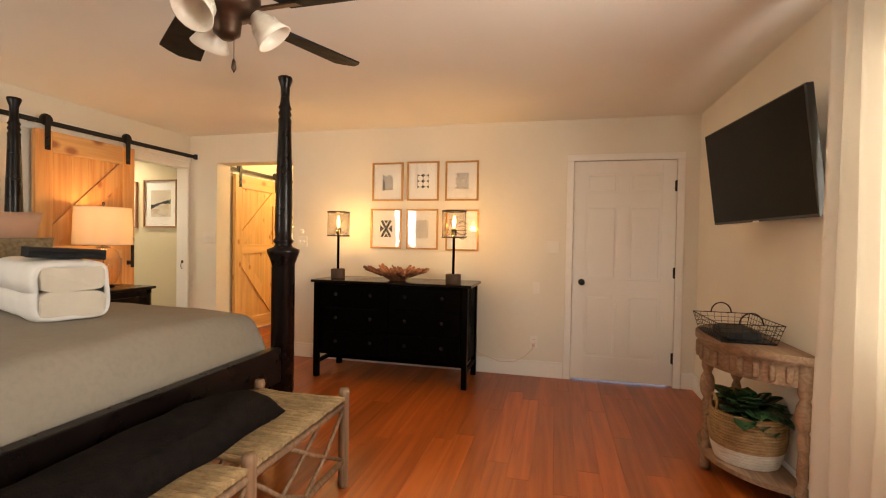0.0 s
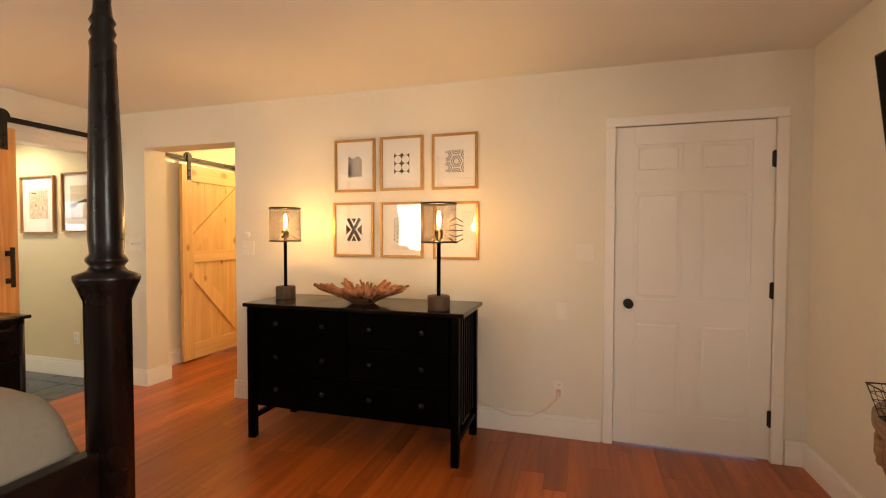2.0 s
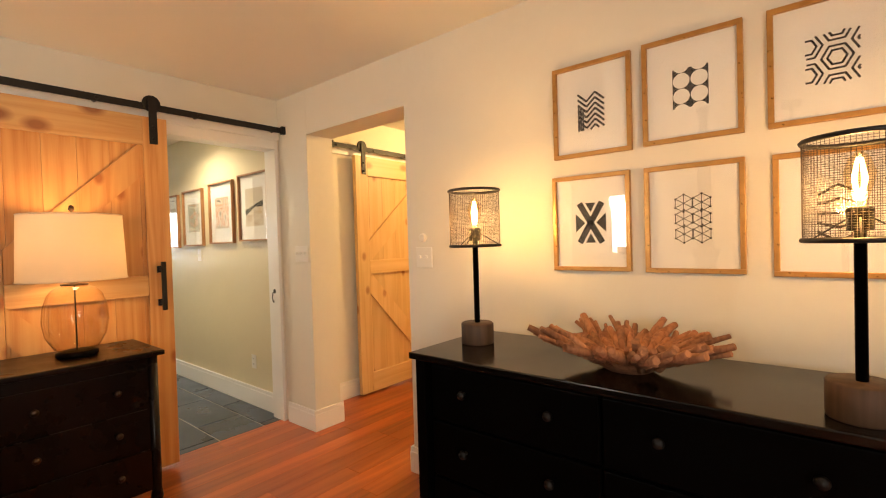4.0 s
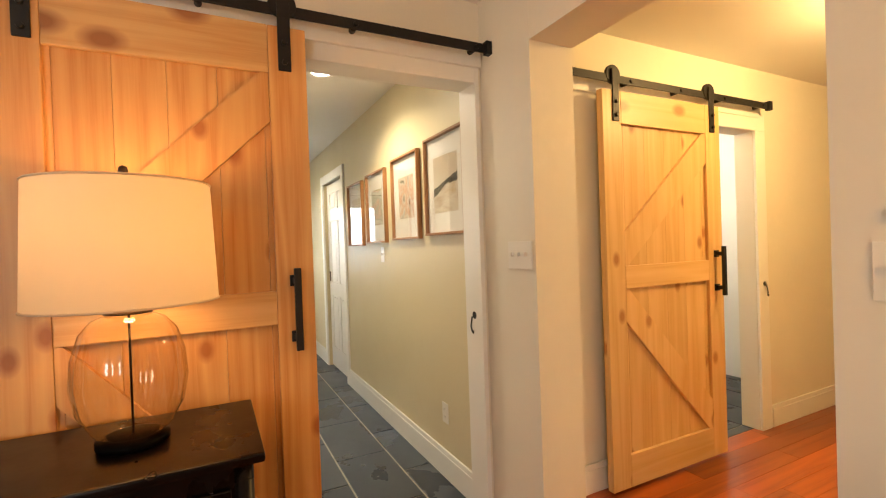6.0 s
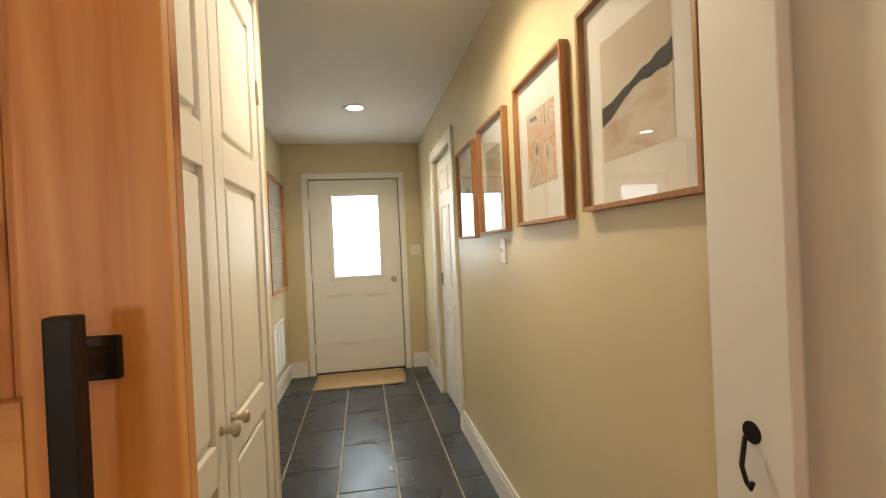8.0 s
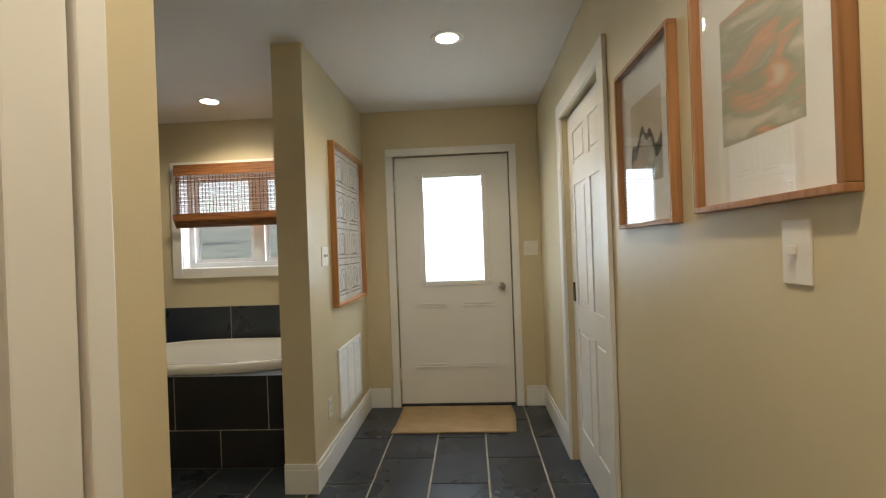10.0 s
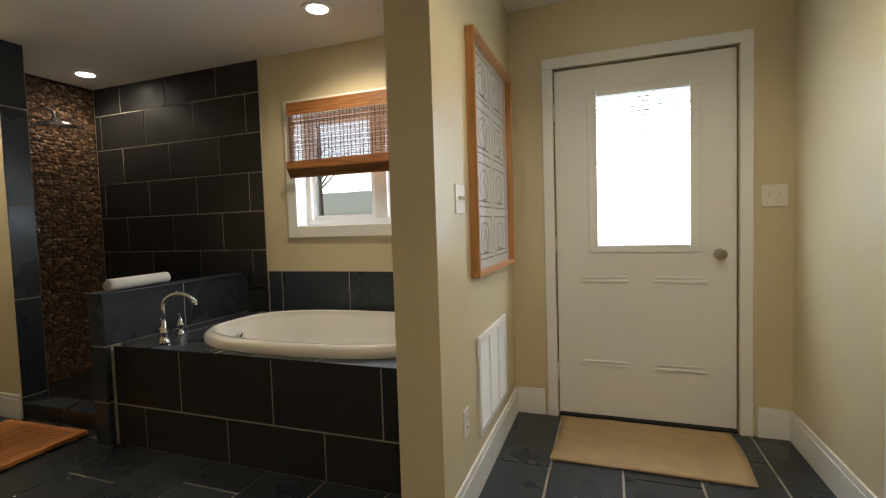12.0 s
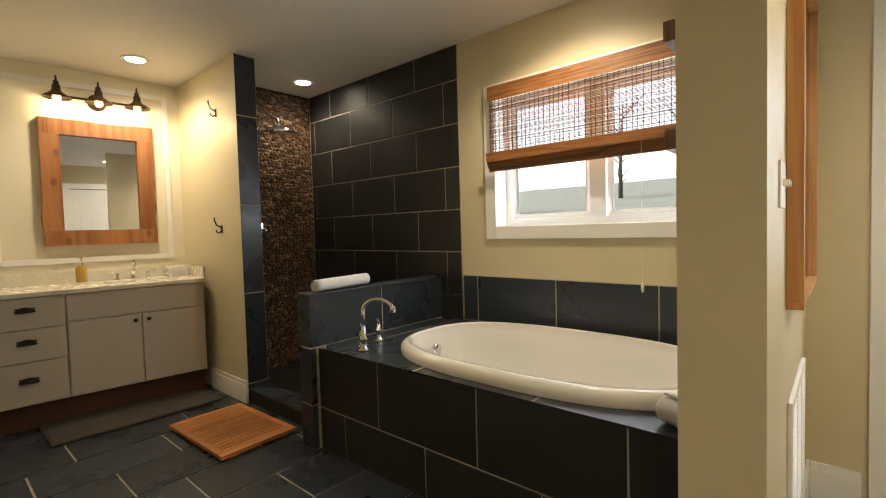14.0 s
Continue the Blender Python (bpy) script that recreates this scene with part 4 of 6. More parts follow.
for y in (0.75, 1.80):
    cushion(pose(-3.22, y, 1.17, 14, 0, 90), 0.8, 0.55, 0.2, PINK, "dusty pink sleeping pillow leaning on the headboard")
cushion(pose(-3.0, 1.86, 1.07, 22, 0, 90), 0.5, 0.42, 0.18, TEXTILE, "knotted olive textured cushion before the pillow")


def folded(name, m, w, d, layers, mat, label, lt=0.05):
    root = thing(name, m, label, "towel")
    z = 0.0
    for k in range(layers):
        bm = B()
        prof = []
        for i in range(13):
            a = math.pi * i / 12
            prof.append((d / 2 - lt / 2 + lt / 2 * math.sin(a), z + lt / 2 - lt / 2 * math.cos(a)))
        full = prof + [(-d / 2, z + lt * 0.98), (-d / 2, z + 0.002)]
        nv = 12
        rings = []
        for j in range(nv + 1):
            x = -w / 2 + w * j / nv
            rings.append([bm.verts.new((x, -p[0] + 0.006 * noise.noise(Vector((x * 8, k, 1))), p[1] + 0.006 * noise.noise(Vector((x * 7, p[0] * 9, k))))) for p in full])
        for a_, b_ in zip(rings, rings[1:]):
            for q in range(len(full)):
                fc = bm.faces.new((a_[q], b_[q], b_[(q + 1) % len(full)], a_[(q + 1) % len(full)]))
                fc.smooth = True
        bm.faces.new(rings[0])
        bm.faces.new(rings[-1][::-1])
        part("fold", bm, mat, root)
        z += lt * 0.93
    return root


CREAMT = material("cream_terry", (0.66, 0.6, 0.5), 0.95, vary=0.08, scale=9, bump=0.9, bump_scale=240)
tw = thing("towel_bundle", pose(-1.84, 1.41, 0.872, 0, 0, 160), "thick bundle of white bath towels wrapped on the bed", "towel")


def squircle(u, hw, hh, p=0.42):
    a = 2 * math.pi * u
    return (hw * math.copysign(abs(math.cos(a)) ** p, math.cos(a)), hh * math.copysign(abs(math.sin(a)) ** p, math.sin(a)))


def wrap_fn(u, v):
    y, z = squircle(u, 0.165, 0.145)
    x = 0.62 * v
    puff = 1 + 0.05 * noise.noise(Vector((x * 5, y * 6, z * 6))) + 0.03 * noise.noise(Vector((x * 17, y * 14, z * 14))) - 0.10 * max(0, (0.06 - x) / 0.06) ** 2
    return Vector((x - 0.012 * noise.noise(Vector((y * 9, z * 9, 5))), y * puff, 0.148 + z * puff))


bm = B()
sheet(bm, 64, 26, wrap_fn, 0.022)
part("wrapping_towel", bm, TOWEL, tw)
for k in range(2):
    bm = B()

    def fold_fn(u, v, k=k):
        y, z = squircle(u, 0.128 - 0.004 * k, 0.063, 0.4)
        zz = 0.082 + k * 0.127 + z
        return Vector((0.012 + 0.5 * v - 0.02 * math.cos(z / 0.063 * 1.3) + 0.008 * noise.noise(Vector((y * 11, zz * 16, 2))), y, zz + 0.007 * noise.noise(Vector((y * 8, v * 3, k)))))
    sheet(bm, 40, 6, fold_fn)
    bm.faces.new([v for v in bm.verts][0:-1:7][:40])
    part("fold", bm, CREAMT, tw, "cream folded towel inside the wrap")
BLACKT = material("black_terry", (0.008, 0.008, 0.009), 0.95, vary=0.2, bump=0.8, bump_scale=220)
folded("black_cloth", pose(-2.02, 1.50, 1.168, 0, 3, 64), 0.30, 0.2, 2, BLACKT, "folded black washcloths on the towels", 0.026)

# ---- bench ----
be = thing("bench", (-0.92, 1.13, 0), "rush-seated bench with weathered wooden frame at the bed's foot", "bench")
for sx in (-1, 1):
    for y in (-0.76, 0, 0.76):
        bm = B()
        lathe(bm, ((0.022, 0), (0.026, 0.02), (0.026, 0.47), (0.03, 0.49), (0.024, 0.515), (0.001, 0.518)), (sx * 0.25, y, 0), 12)
        part("leg", bm, DRIFT, be)
    for z in (0.43, 0.14):
        bm = B()
        tube(bm, [(sx * 0.25, -0.76, z), (sx * 0.25, 0.76, z)], 0.016, 8)
        part("rail", bm, DRIFT, be)
    for y0 in (-0.76, 0.0):
        for pts in (((0.02, 0.15), (0.3, 0.3), (0.5, 0.42)), ((0.74, 0.15), (0.46, 0.3), (0.26, 0.42)), ((0.02, 0.40), (0.2, 0.25), (0.38, 0.15)), ((0.74, 0.40), (0.56, 0.25), (0.38, 0.15))):
            bm = B()
            tube(bm, [(sx * 0.25, y0 + a, b) for a, b in pts], 0.010, 6)
            part("lattice_rod", bm, DRIFT, be)
for y in (-0.76, 0, 0.76):
    bm = B()
    tube(bm, [(-0.25, y, 0.43), (0.25, y, 0.43)], 0.016, 8)
    part("cross_rail", bm, DRIFT, be)
rb = random.Random(2)
for y0 in (-0.74, 0.02):
    for k in range(40):
        bm = B()
        y = y0 + 0.009 + k * 0.018
        pts = [(-0.265 + i * 0.0757, y + rb.uniform(-0.004, 0.004), 0.468 + rb.uniform(-0.003, 0.004)) for i in range(8)]
        tube(bm, pts, 0.0105, 6)
        part("rush_cord", bm, RUSH, be)


def throw_fn(u, v):
    x, y = -1.16 + 0.34 * u, 0.35 + 1.25 * v
    edge = min(1.0, (1 - abs(2 * u - 1)) * 3.2) ** 0.5 * min(1.0, (1 - abs(2 * v - 1)) * 9) ** 0.5
    return Vector((x + 0.02 * noise.noise(Vector((y * 3, 0, 0))), y, 0.485 + 0.10 * edge + 0.02 * noise.noise(Vector((x * 7, y * 5, 0)))))


bm = B()
sheet(bm, 20, 50, throw_fn, 0.02)
single("throw_blanket", bm, THROW, "dark brown fur throw folded along the bench", "blanket")

# ---- nightstand and bedside lamp ----
ns = thing("nightstand", (-3.39, 2.80, 0), "black turned-leg nightstand beside the bed", "nightstand")
bm = B()
box(bm, -0.235, 0.235, -0.36, 0.36, 0.805, 0.83, 0.007)
part("top", bm, EBONY, ns)
bm = B()
box(bm, -0.21, 0.21, -0.32, 0.32, 0.13, 0.804, 0.004)
part("body", bm, EBONY, ns)
for sx in (-1, 1):
    for sy in (-1, 1):
        bm = B()
        lathe(bm, ((0.012, 0), (0.026, 0.03), (0.02, 0.06), (0.03, 0.09), (0.022, 0.128), (0.024, 0.2), (0.024, 0.804)), (sx * 0.2, sy * 0.31, 0), 12)
        part("leg", bm, EBONY, ns)
for z0 in (0.15, 0.355, 0.56):
    bm = B()
    box(bm, 0.2105, 0.222, -0.28, 0.28, z0, z0 + 0.19, 0.004)
    dw = part("drawer", bm, EBONY, ns)
    for y in (-0.15, 0.15):
        bm = B()
        lathe(bm, ((0.006, 0), (0.006, 0.012), (0.016, 0.018), (0.012, 0.026), (0.001, 0.028)), m=Matrix.Translation((0.222, y, z0 + 0.1)) @ Matrix.Rotation(radians(90), 4, "Y"), seg=12)
        part("knob", bm, BRONZE, dw)

bl = thing("bedside_lamp", (*BEDSIDE, 0.83), "ribbed clear glass lamp with lit white drum shade", "table lamp")
bm = B()
lathe(bm, ((0.075, 0), (0.085, 0.006), (0.085, 0.022), (0.06, 0.028), (0.001, 0.028)), seg=28)
part("base", bm, BLACKWOOD, bl)
bm = B()
seg, prof = 64, ((0.06, 0.03), (0.085, 0.04), (0.118, 0.10), (0.13, 0.17), (0.125, 0.24), (0.108, 0.30), (0.082, 0.332), (0.052, 0.345))
rings = []
for r_, z_ in prof:
    rings.append([bm.verts.new((r_ * (1 + 0.03 * math.cos(20 * 2 * math.pi * k / seg)) * math.cos(2 * math.pi * k / seg), r_ * (1 + 0.03 * math.cos(20 * 2 * math.pi * k / seg)) * math.sin(2 * math.pi * k / seg), z_)) for k in range(seg)])
for a_, b_ in zip(rings, rings[1:]):
    for k in range(seg):
        bm.faces.new((a_[k], a_[(k + 1) % seg], b_[(k + 1) % seg], b_[k])).smooth = True
g = part("glass_body", bm, LAMPGLASS, bl, "ribbed clear glass body")
g.visible_shadow = False
bm = B()
lathe(bm, ((0.003, 0.028), (0.003, 0.345), (0.056, 0.347), (0.056, 0.354), (0.016, 0.358), (0.014, 0.41), (0.006, 0.412), (0.006, 0.71), (0.013, 0.715), (0.01, 0.735), (0.001, 0.74)), seg=14)
part("stem", bm, BRONZE, bl)
bm = B()
lathe(bm, ((0.217, 0.372), (0.205, 0.69)), seg=56)
bmesh.ops.delete(bm, geom=[fc for fc in bm.faces if len(fc.verts) > 4], context="FACES")
part("shade", bm, SHADE, bl, "white linen drum shade")
for z, r_ in ((0.374, 0.217), (0.688, 0.205)):
    bm = B()
    tube(bm, ring_pts((0, 0, z), r_, 56), 0.003, 6, True)
    part("shade_trim", bm, SHADE, bl)
bm = B()
lathe(bm, ((0.012, 0.42), (0.03, 0.47), (0.024, 0.52), (0.001, 0.53)), seg=14)
b = part("bulb", bm, material("warm_bulb", (1, 1, 1), 0.5, emit=(1, 0.7, 0.36), power=12), bl)
b.visible_shadow = False

# ---- wall screen ----
tv = thing("television", pose(1.455, 2.53, 1.715, 0, 0, 0) @ Matrix.Rotation(radians(5), 4, "Z") @ Matrix.Rotation(radians(-7.5), 4, "Y"), "black flat television tilted down on a wall bracket", "television")
bm = B()
box(bm, -0.066, -0.03, -0.525, 0.525, -0.29, 0.29, 0.006)
part("housing", bm, material("tv_plastic", (0.01, 0.01, 0.01), 0.35), tv)
bm = B()
box(bm, -0.0675, -0.0662, -0.515, 0.515, -0.275, 0.282)
part("screen", bm, SCREEN, tv, "glossy black screen")
bm = B()
box(bm, -0.03, 0.0, -0.25, 0.25, -0.2, 0.2, 0.01)
part("back_cover", bm, DARK, tv)
bm = B()
box(bm, 0.0, 0.10, -0.05, 0.05, -0.04, 0.04, 0.004)
box(bm, 0.10, 0.115, -0.2, 0.2, -0.15, 0.15, 0.004)
part("bracket", bm, IRON, tv)
bm = B()
box(bm, -0.07, -0.066, -0.03, 0.03, -0.293, -0.283, 0.001)
part("badge", bm, PLASTIC, tv)

# ---- half-moon console ----
co = thing("console_table", (1.575, 2.64, 0), "weathered half-moon console table with turned legs and shelf", "console table")


def halfmoon(bm, rx, ry, z0, z1, n=28):
    pts = [(-rx * math.sin(math.pi * k / n), ry * math.cos(math.pi * k / n)) for k in range(n + 1)]
    lo = [bm.verts.new((x, y, z0)) for x, y in pts]
    hi = [bm.verts.new((x, y, z1)) for x, y in pts]
    bm.faces.new(lo)
    bm.faces.new(hi[::-1])
    for k in range(n):
        bm.faces.new((lo[k], hi[k], hi[k + 1], lo[k + 1])).smooth = False
    bm.faces.new((lo[-1], hi[-1], hi[0], lo[0]))
    return bm


GREYW = wood("limed_wood", (0.31, 0.195, 0.115), (0.18, 0.108, 0.06), 1, 0.6, 16, rand=0.1)
for nm, rx, ry, z0, z1 in (("top", 0.38, 0.47, 0.745, 0.775), ("top_moulding", 0.368, 0.455, 0.73, 0.7445), ("apron", 0.36, 0.43, 0.62, 0.7295), ("shelf", 0.36, 0.43, 0.10, 0.125)):
    bm = B()
    halfmoon(bm, rx, ry, z0, z1)
    part(nm, bm, GREYW, co)
for k in range(17):
    a = math.pi * (k + 0.5) / 17
    bm = B()
    lathe(bm, ((0.012, -0.04), (0.016, -0.03), (0.016, 0.03), (0.012, 0.04)), (-0.362 * math.sin(a), 0.432 * math.cos(a), 0.675), 8)
    part("apron_carving", bm, GREYW, co)
LEG = ((0.022, 0), (0.028, 0.02), (0.024, 0.06), (0.03, 0.1), (0.03, 0.13), (0.018, 0.15), (0.026, 0.2), (0.022, 0.3), (0.028, 0.38), (0.018, 0.41), (0.034, 0.44), (0.04, 0.48), (0.034, 0.53), (0.02, 0.56), (0.032, 0.59), (0.032, 0.735))
for x, y in ((-0.33, 0.0), (-0.035, 0.42), (-0.035, -0.42)):
    bm = B()
    lathe(bm, LEG, (x, y, 0), 14)
    part("leg", bm, GREYW, co)

wb = thing("wire_tray", (1.37, 2.62, 0.775), "black wire tray basket with loop handles on the console", "tray")
bm = B()
box(bm, -0.13, 0.13, -0.2, 0.2, 0.0, 0.006, 0.002)
part("tray_base", bm, IRON, wb)
bm = B()
rect = lambda s, z: [(-0.13 - s, -0.2 - s, z), (0.13 + s, -0.2 - s, z), (0.13 + s, 0.2 + s, z), (-0.13 - s, 0.2 + s, z)]
for z in (0.006, 0.03, 0.055, 0.08, 0.105):
    r4 = rect(z * 0.25, z)
    for a_, b_ in zip(r4, r4[1:] + r4[:1]):
        tube(bm, [a_, b_], 0.0025 if z in (0.006, 0.105) else 0.0013, 4)
for k in range(13):
    y = -0.2 + k * 0.4 / 12
    for s in (-1, 1):
        tube(bm, [(s * 0.13, y, 0.004), (s * 0.156, y * 1.12, 0.105)], 0.0013, 4)
for k in range(9):
    x = -0.13 + k * 0.26 / 8
    for s in (-1, 1):
        tube(bm, [(x, s * 0.2, 0.004), (x * 1.18, s * 0.226, 0.105)], 0.0013, 4)
part("wire_side", bm, IRON, wb)
for s in (-1, 1):
    bm = B()
    tube(bm, [(0.055 * math.cos(a), s * 0.226, 0.105 + 0.06 * math.sin(a)) for a in [math.pi * i / 12 for i in range(13)]], 0.004, 6)
    part("handle", bm, IRON, wb)
st = thing("black_device", (1.37, 2.6, 0.782), "small flat black box lying in the wire tray", "device")
bm = B()
box(bm, -0.08, 0.08, -0.13, 0.13, 0, 0.045, 0.008)
part("case", bm, DARK, st)

bk = thing("basket", (1.415, 2.54, 0.125), "seagrass basket with white base and ring handles", "basket")
for z0, z1, mat_, nm in ((0.0, 0.085, BASKETW, "painted_base"), (0.085, 0.27, BASKET, "woven_wall")):
    n = int((z1 - z0) / 0.0155)
    for k in range(n + 1):
        bm = B()
        z = z0 + 0.008 + k * 0.0155
        r_ = 0.145 + 0.035 * math.sin(min(1, z / 0.2) * math.pi * 0.55) - 0.012 * max(0, (z - 0.2) / 0.07)
        tube(bm, ring_pts((0, 0, z), r_, 36), 0.009, 6, True)
        part("woven_ring", bm, mat_, bk)
bm = B()
lathe(bm, ((0.001, 0.002), (0.145, 0.002), (0.16, 0.2), (0.001, 0.2)), seg=24)
part("liner", bm, DARK, bk)
for s in (-1, 1):
    bm = B()
    c = Vector((-0.165 * 1, 0, 0.29)) if s < 0 else Vector((0.0, 0.165, 0.29))
    tube(bm, ring_pts((c.x, c.y, c.z), 0.05, 20, "yz" if s < 0 else "xz"), 0.009, 6, True)
    part("ring_handle", bm, BASKET, bk)
pl = thing("house_plant", (1.415, 2.54, 0.33), "green broad-leaved plant growing in the basket", "plant")
rb = random.Random(5)
for k in range(46):
    a, tilt = rb.uniform(0, 2 * math.pi), rb.uniform(0.1, 1.2)
    L, wd = rb.uniform(0.10, 0.15), rb.uniform(0.042, 0.06)
    base = Vector((0.08 * math.cos(a) * tilt, 0.08 * math.sin(a) * tilt, rb.uniform(-0.02, 0.08)))
    m_ = Matrix.Translation(base) @ Matrix.Rotation(a, 4, "Z") @ Matrix.Rotation(-(1.35 - tilt), 4, "Y")
    bm = B()

    def lf(u, v, L=L, wd=wd, m_=m_):
        q = 2 * v - 1
        return m_ @ Vector((L * u + 0.02, q * wd * math.sin(math.pi * min(1, u * 0.97 + 0.03)) ** 0.6, 0.012 * abs(q) - 0.05 * u * u + 0.01))
    sheet(bm, 7, 4, lf, 0.0008)
    part("leaf", bm, LEAF, pl)
bm = B()
for k in range(9):
    a = k * 0.7
    tube(bm, [(0.03 * math.cos(a), 0.03 * math.sin(a), -0.08), (0.08 * math.cos(a), 0.08 * math.sin(a), 0.05)], 0.004, 5)
part("stems", bm, LEAF, pl)


# ---- curtain and windows of the bedroom ----
def curtain(m, w, h, label):
    root = thing("curtain", m, label, "curtain", "bedroom curtains")
    bm = B()

    def fn(u, v):
        y = w * u
        f_ = 0.6 + 0.4 * (1 - v)
        return Vector((0.032 * f_ * math.sin(u * 6 * 2 * math.pi + 0.6 * math.sin(v * 3)) + 0.01 * noise.noise(Vector((y * 6, v * 2, 0))), y + 0.01 * math.sin(v * 5 + u * 7), h * v))
    sheet(bm, 96, 24, fn, 0.003)
    part("panel", bm, CURTAIN, root)
    return root


curtain(pose(1.47, 1.25, 0.02), 0.71, 2.28, "cream full-length curtain drawn aside of the window")
curtain(pose(1.50, -0.45, 0.02), 0.55, 2.28, "cream full-length curtain drawn aside of the window")
rod = thing("curtain_rod", (1.50, 0.72, 2.31), "dark curtain rod over the window", "curtain rod")
bm = B()
tube(bm, [(0, -1.25, 0), (0, 1.22, 0)], 0.012, 10)
part("pole", bm, BRONZE, rod)
for y in (-1.2, 1.18):
    bm = B()
    tube(bm, [(0, y, 0), (0.10, y, 0)], 0.008, 8)
    part("bracket", bm, BRONZE, rod)


def window_unit(name, m, w, h, label, mullion=True):
    """A window in a wall: x across, front to -y, sill corner at the origin."""
    root = thing(name, m, label, "window")
    root["kind"] = "structure"
    fw = 0.045
    bars = [(0, w, 0, fw), (0, w, h - fw, h), (0, fw, fw, h - fw), (w - fw, w, fw, h - fw)]
    if mullion:
        bars.append((w / 2 - 0.05, w / 2 + 0.05, fw, h - fw))
    for a in bars:
        bm = B()
        box(bm, a[0], a[1], 0.04, 0.10, a[2], a[3], 0.004)
        part("window_frame", bm, TRIM, root)
    halves = ((fw, w / 2 - 0.05), (w / 2 + 0.05, w - fw)) if mullion else ((fw, w - fw),)
    for x0, x1 in halves:
        for a in ((x0, x1, fw, fw + 0.03), (x0, x1, h - fw - 0.03, h - fw), (x0, x0 + 0.03, fw + 0.03, h - fw - 0.03), (x1 - 0.03, x1, fw + 0.03, h - fw - 0.03)):
            bm = B()
            box(bm, a[0], a[1], 0.055, 0.085, a[2], a[3], 0.003)
            part("sash", bm, TRIM, root)
        bm = B()
        box(bm, x0 + 0.03, x1 - 0.03, 0.068, 0.072, fw + 0.03, h - fw - 0.03)
        g = part("pane", bm, WINDOW, root)
        g.visible_shadow = False
    return root


window_unit("window_1", pose(XE + 0.0, 1.75, 0.8, 0, 0, -90), 1.7, 1.25, "white double window in the bedroom")
window_unit("window_2", pose(-2.6, BACK, 1.0, 0, 0, 180), 0.6, 1.0, "white single window in the bedroom", False)

# ---- ceiling fan ----
fan = thing("ceiling_fan", (-0.77, 1.12, H - 0.03), "dark five-bladed ceiling fan with frosted glass lights", "ceiling fan")
bm = B()
lathe(bm, ((0.075, 0.03), (0.07, -0.02), (0.02, -0.03), (0.014, -0.062), (0.014, -0.2), (0.05, -0.21), (0.11, -0.235), (0.115, -0.3), (0.08, -0.335), (0.05, -0.35), (0.045, -0.40), (0.02, -0.42), (0.001, -0.42))[::-1], seg=28)
part("motor", bm, BRONZE, fan)
for k in range(5):
    m_ = Matrix.Rotation(radians(69 + 72 * k), 4, "Z") @ Matrix.Rotation(radians(12), 4, "X")
    bm = B()
    pts = [(0.18, -0.06), (0.63, -0.085), (0.655, -0.05), (0.675, 0.0), (0.655, 0.05), (0.63, 0.085), (0.18, 0.06)]
    lo = [bm.verts.new(m_ @ Vector((x, y, -0.296))) for x, y in pts]
    hi = [bm.verts.new(m_ @ Vector((x, y, -0.288))) for x, y in pts]
    bm.faces.new(lo)
    bm.faces.new(hi[::-1])
    for q in range(7):
        bm.faces.new((lo[q], hi[q], hi[(q + 1) % 7], lo[(q + 1) % 7]))
    bl_ = part("blade", bm, FANWOOD, fan, "dark wooden fan blade")
    bm = B()
    box(bm, 0.08, 0.25, -0.018, 0.018, -0.305, -0.297, 0.002, m_)
    part("blade_iron", bm, BRONZE, bl_)
for k in range(3):
    a = radians(30 + 120 * k)
    m_ = Matrix.Translation((0.09 * math.cos(a), 0.09 * math.sin(a), -0.315)) @ Matrix.Rotation(a, 4, "Z") @ Matrix.Rotation(radians(140), 4, "Y")
    bm = B()
    lathe(bm, ((0.02, 0), (0.03, 0.02), (0.05, 0.05), (0.055, 0.08), (0.07, 0.11), (0.066, 0.11), (0.05, 0.08), (0.045, 0.05), (0.02, 0.02)), m=m_, seg=20, cap=False)
    part("glass_shade", bm, FROST, fan, "frosted tulip glass shade")
bm = B()
tube(bm, [(0.03, 0, -0.41), (0.03, 0, -0.49)], 0.0015, 4)
lathe(bm, ((0.001, -0.54), (0.009, -0.525), (0.006, -0.50), (0.001, -0.488)), (0.03, 0, 0), 10)
part("pull_chain", bm, BRONZE, fan)

# ---- hall: four watercolour prints ----
def washes(name, stops, scale, seed):
    """Soft washes of colour, as in a watercolour."""
    m = bpy.data.materials.new(name)
    m.use_nodes = True
    n, l = m.node_tree.nodes, m.node_tree.links
    b = n["Principled BSDF"]
    b.inputs["Roughness"].default_value = 0.85
    tc, mp, no, ra = (n.new("ShaderNode" + k) for k in ("TexCoord", "Mapping", "TexNoise", "ValToRGB"))
    mp.inputs["Location"].default_value = (seed, seed * 0.7, seed * 1.3)
    mp.inputs["Scale"].default_value = scale
    no.inputs["Scale"].default_value, no.inputs["Detail"].default_value, no.inputs["Distortion"].default_value = 1.0, 3, 0.8
    l.new(tc.outputs["Object"], mp.inputs[0])
    l.new(mp.outputs[0], no.inputs["Vector"])
    l.new(no.outputs["Fac"], ra.inputs[0])
    e = ra.color_ramp.elements
    while len(e) < len(stops):
        e.new(0.5)
    for i, (p_, c) in enumerate(stops):
        e[i].position, e[i].color = p_, (*c, 1)
    l.new(ra.outputs[0], b.inputs["Base Color"])
    return m


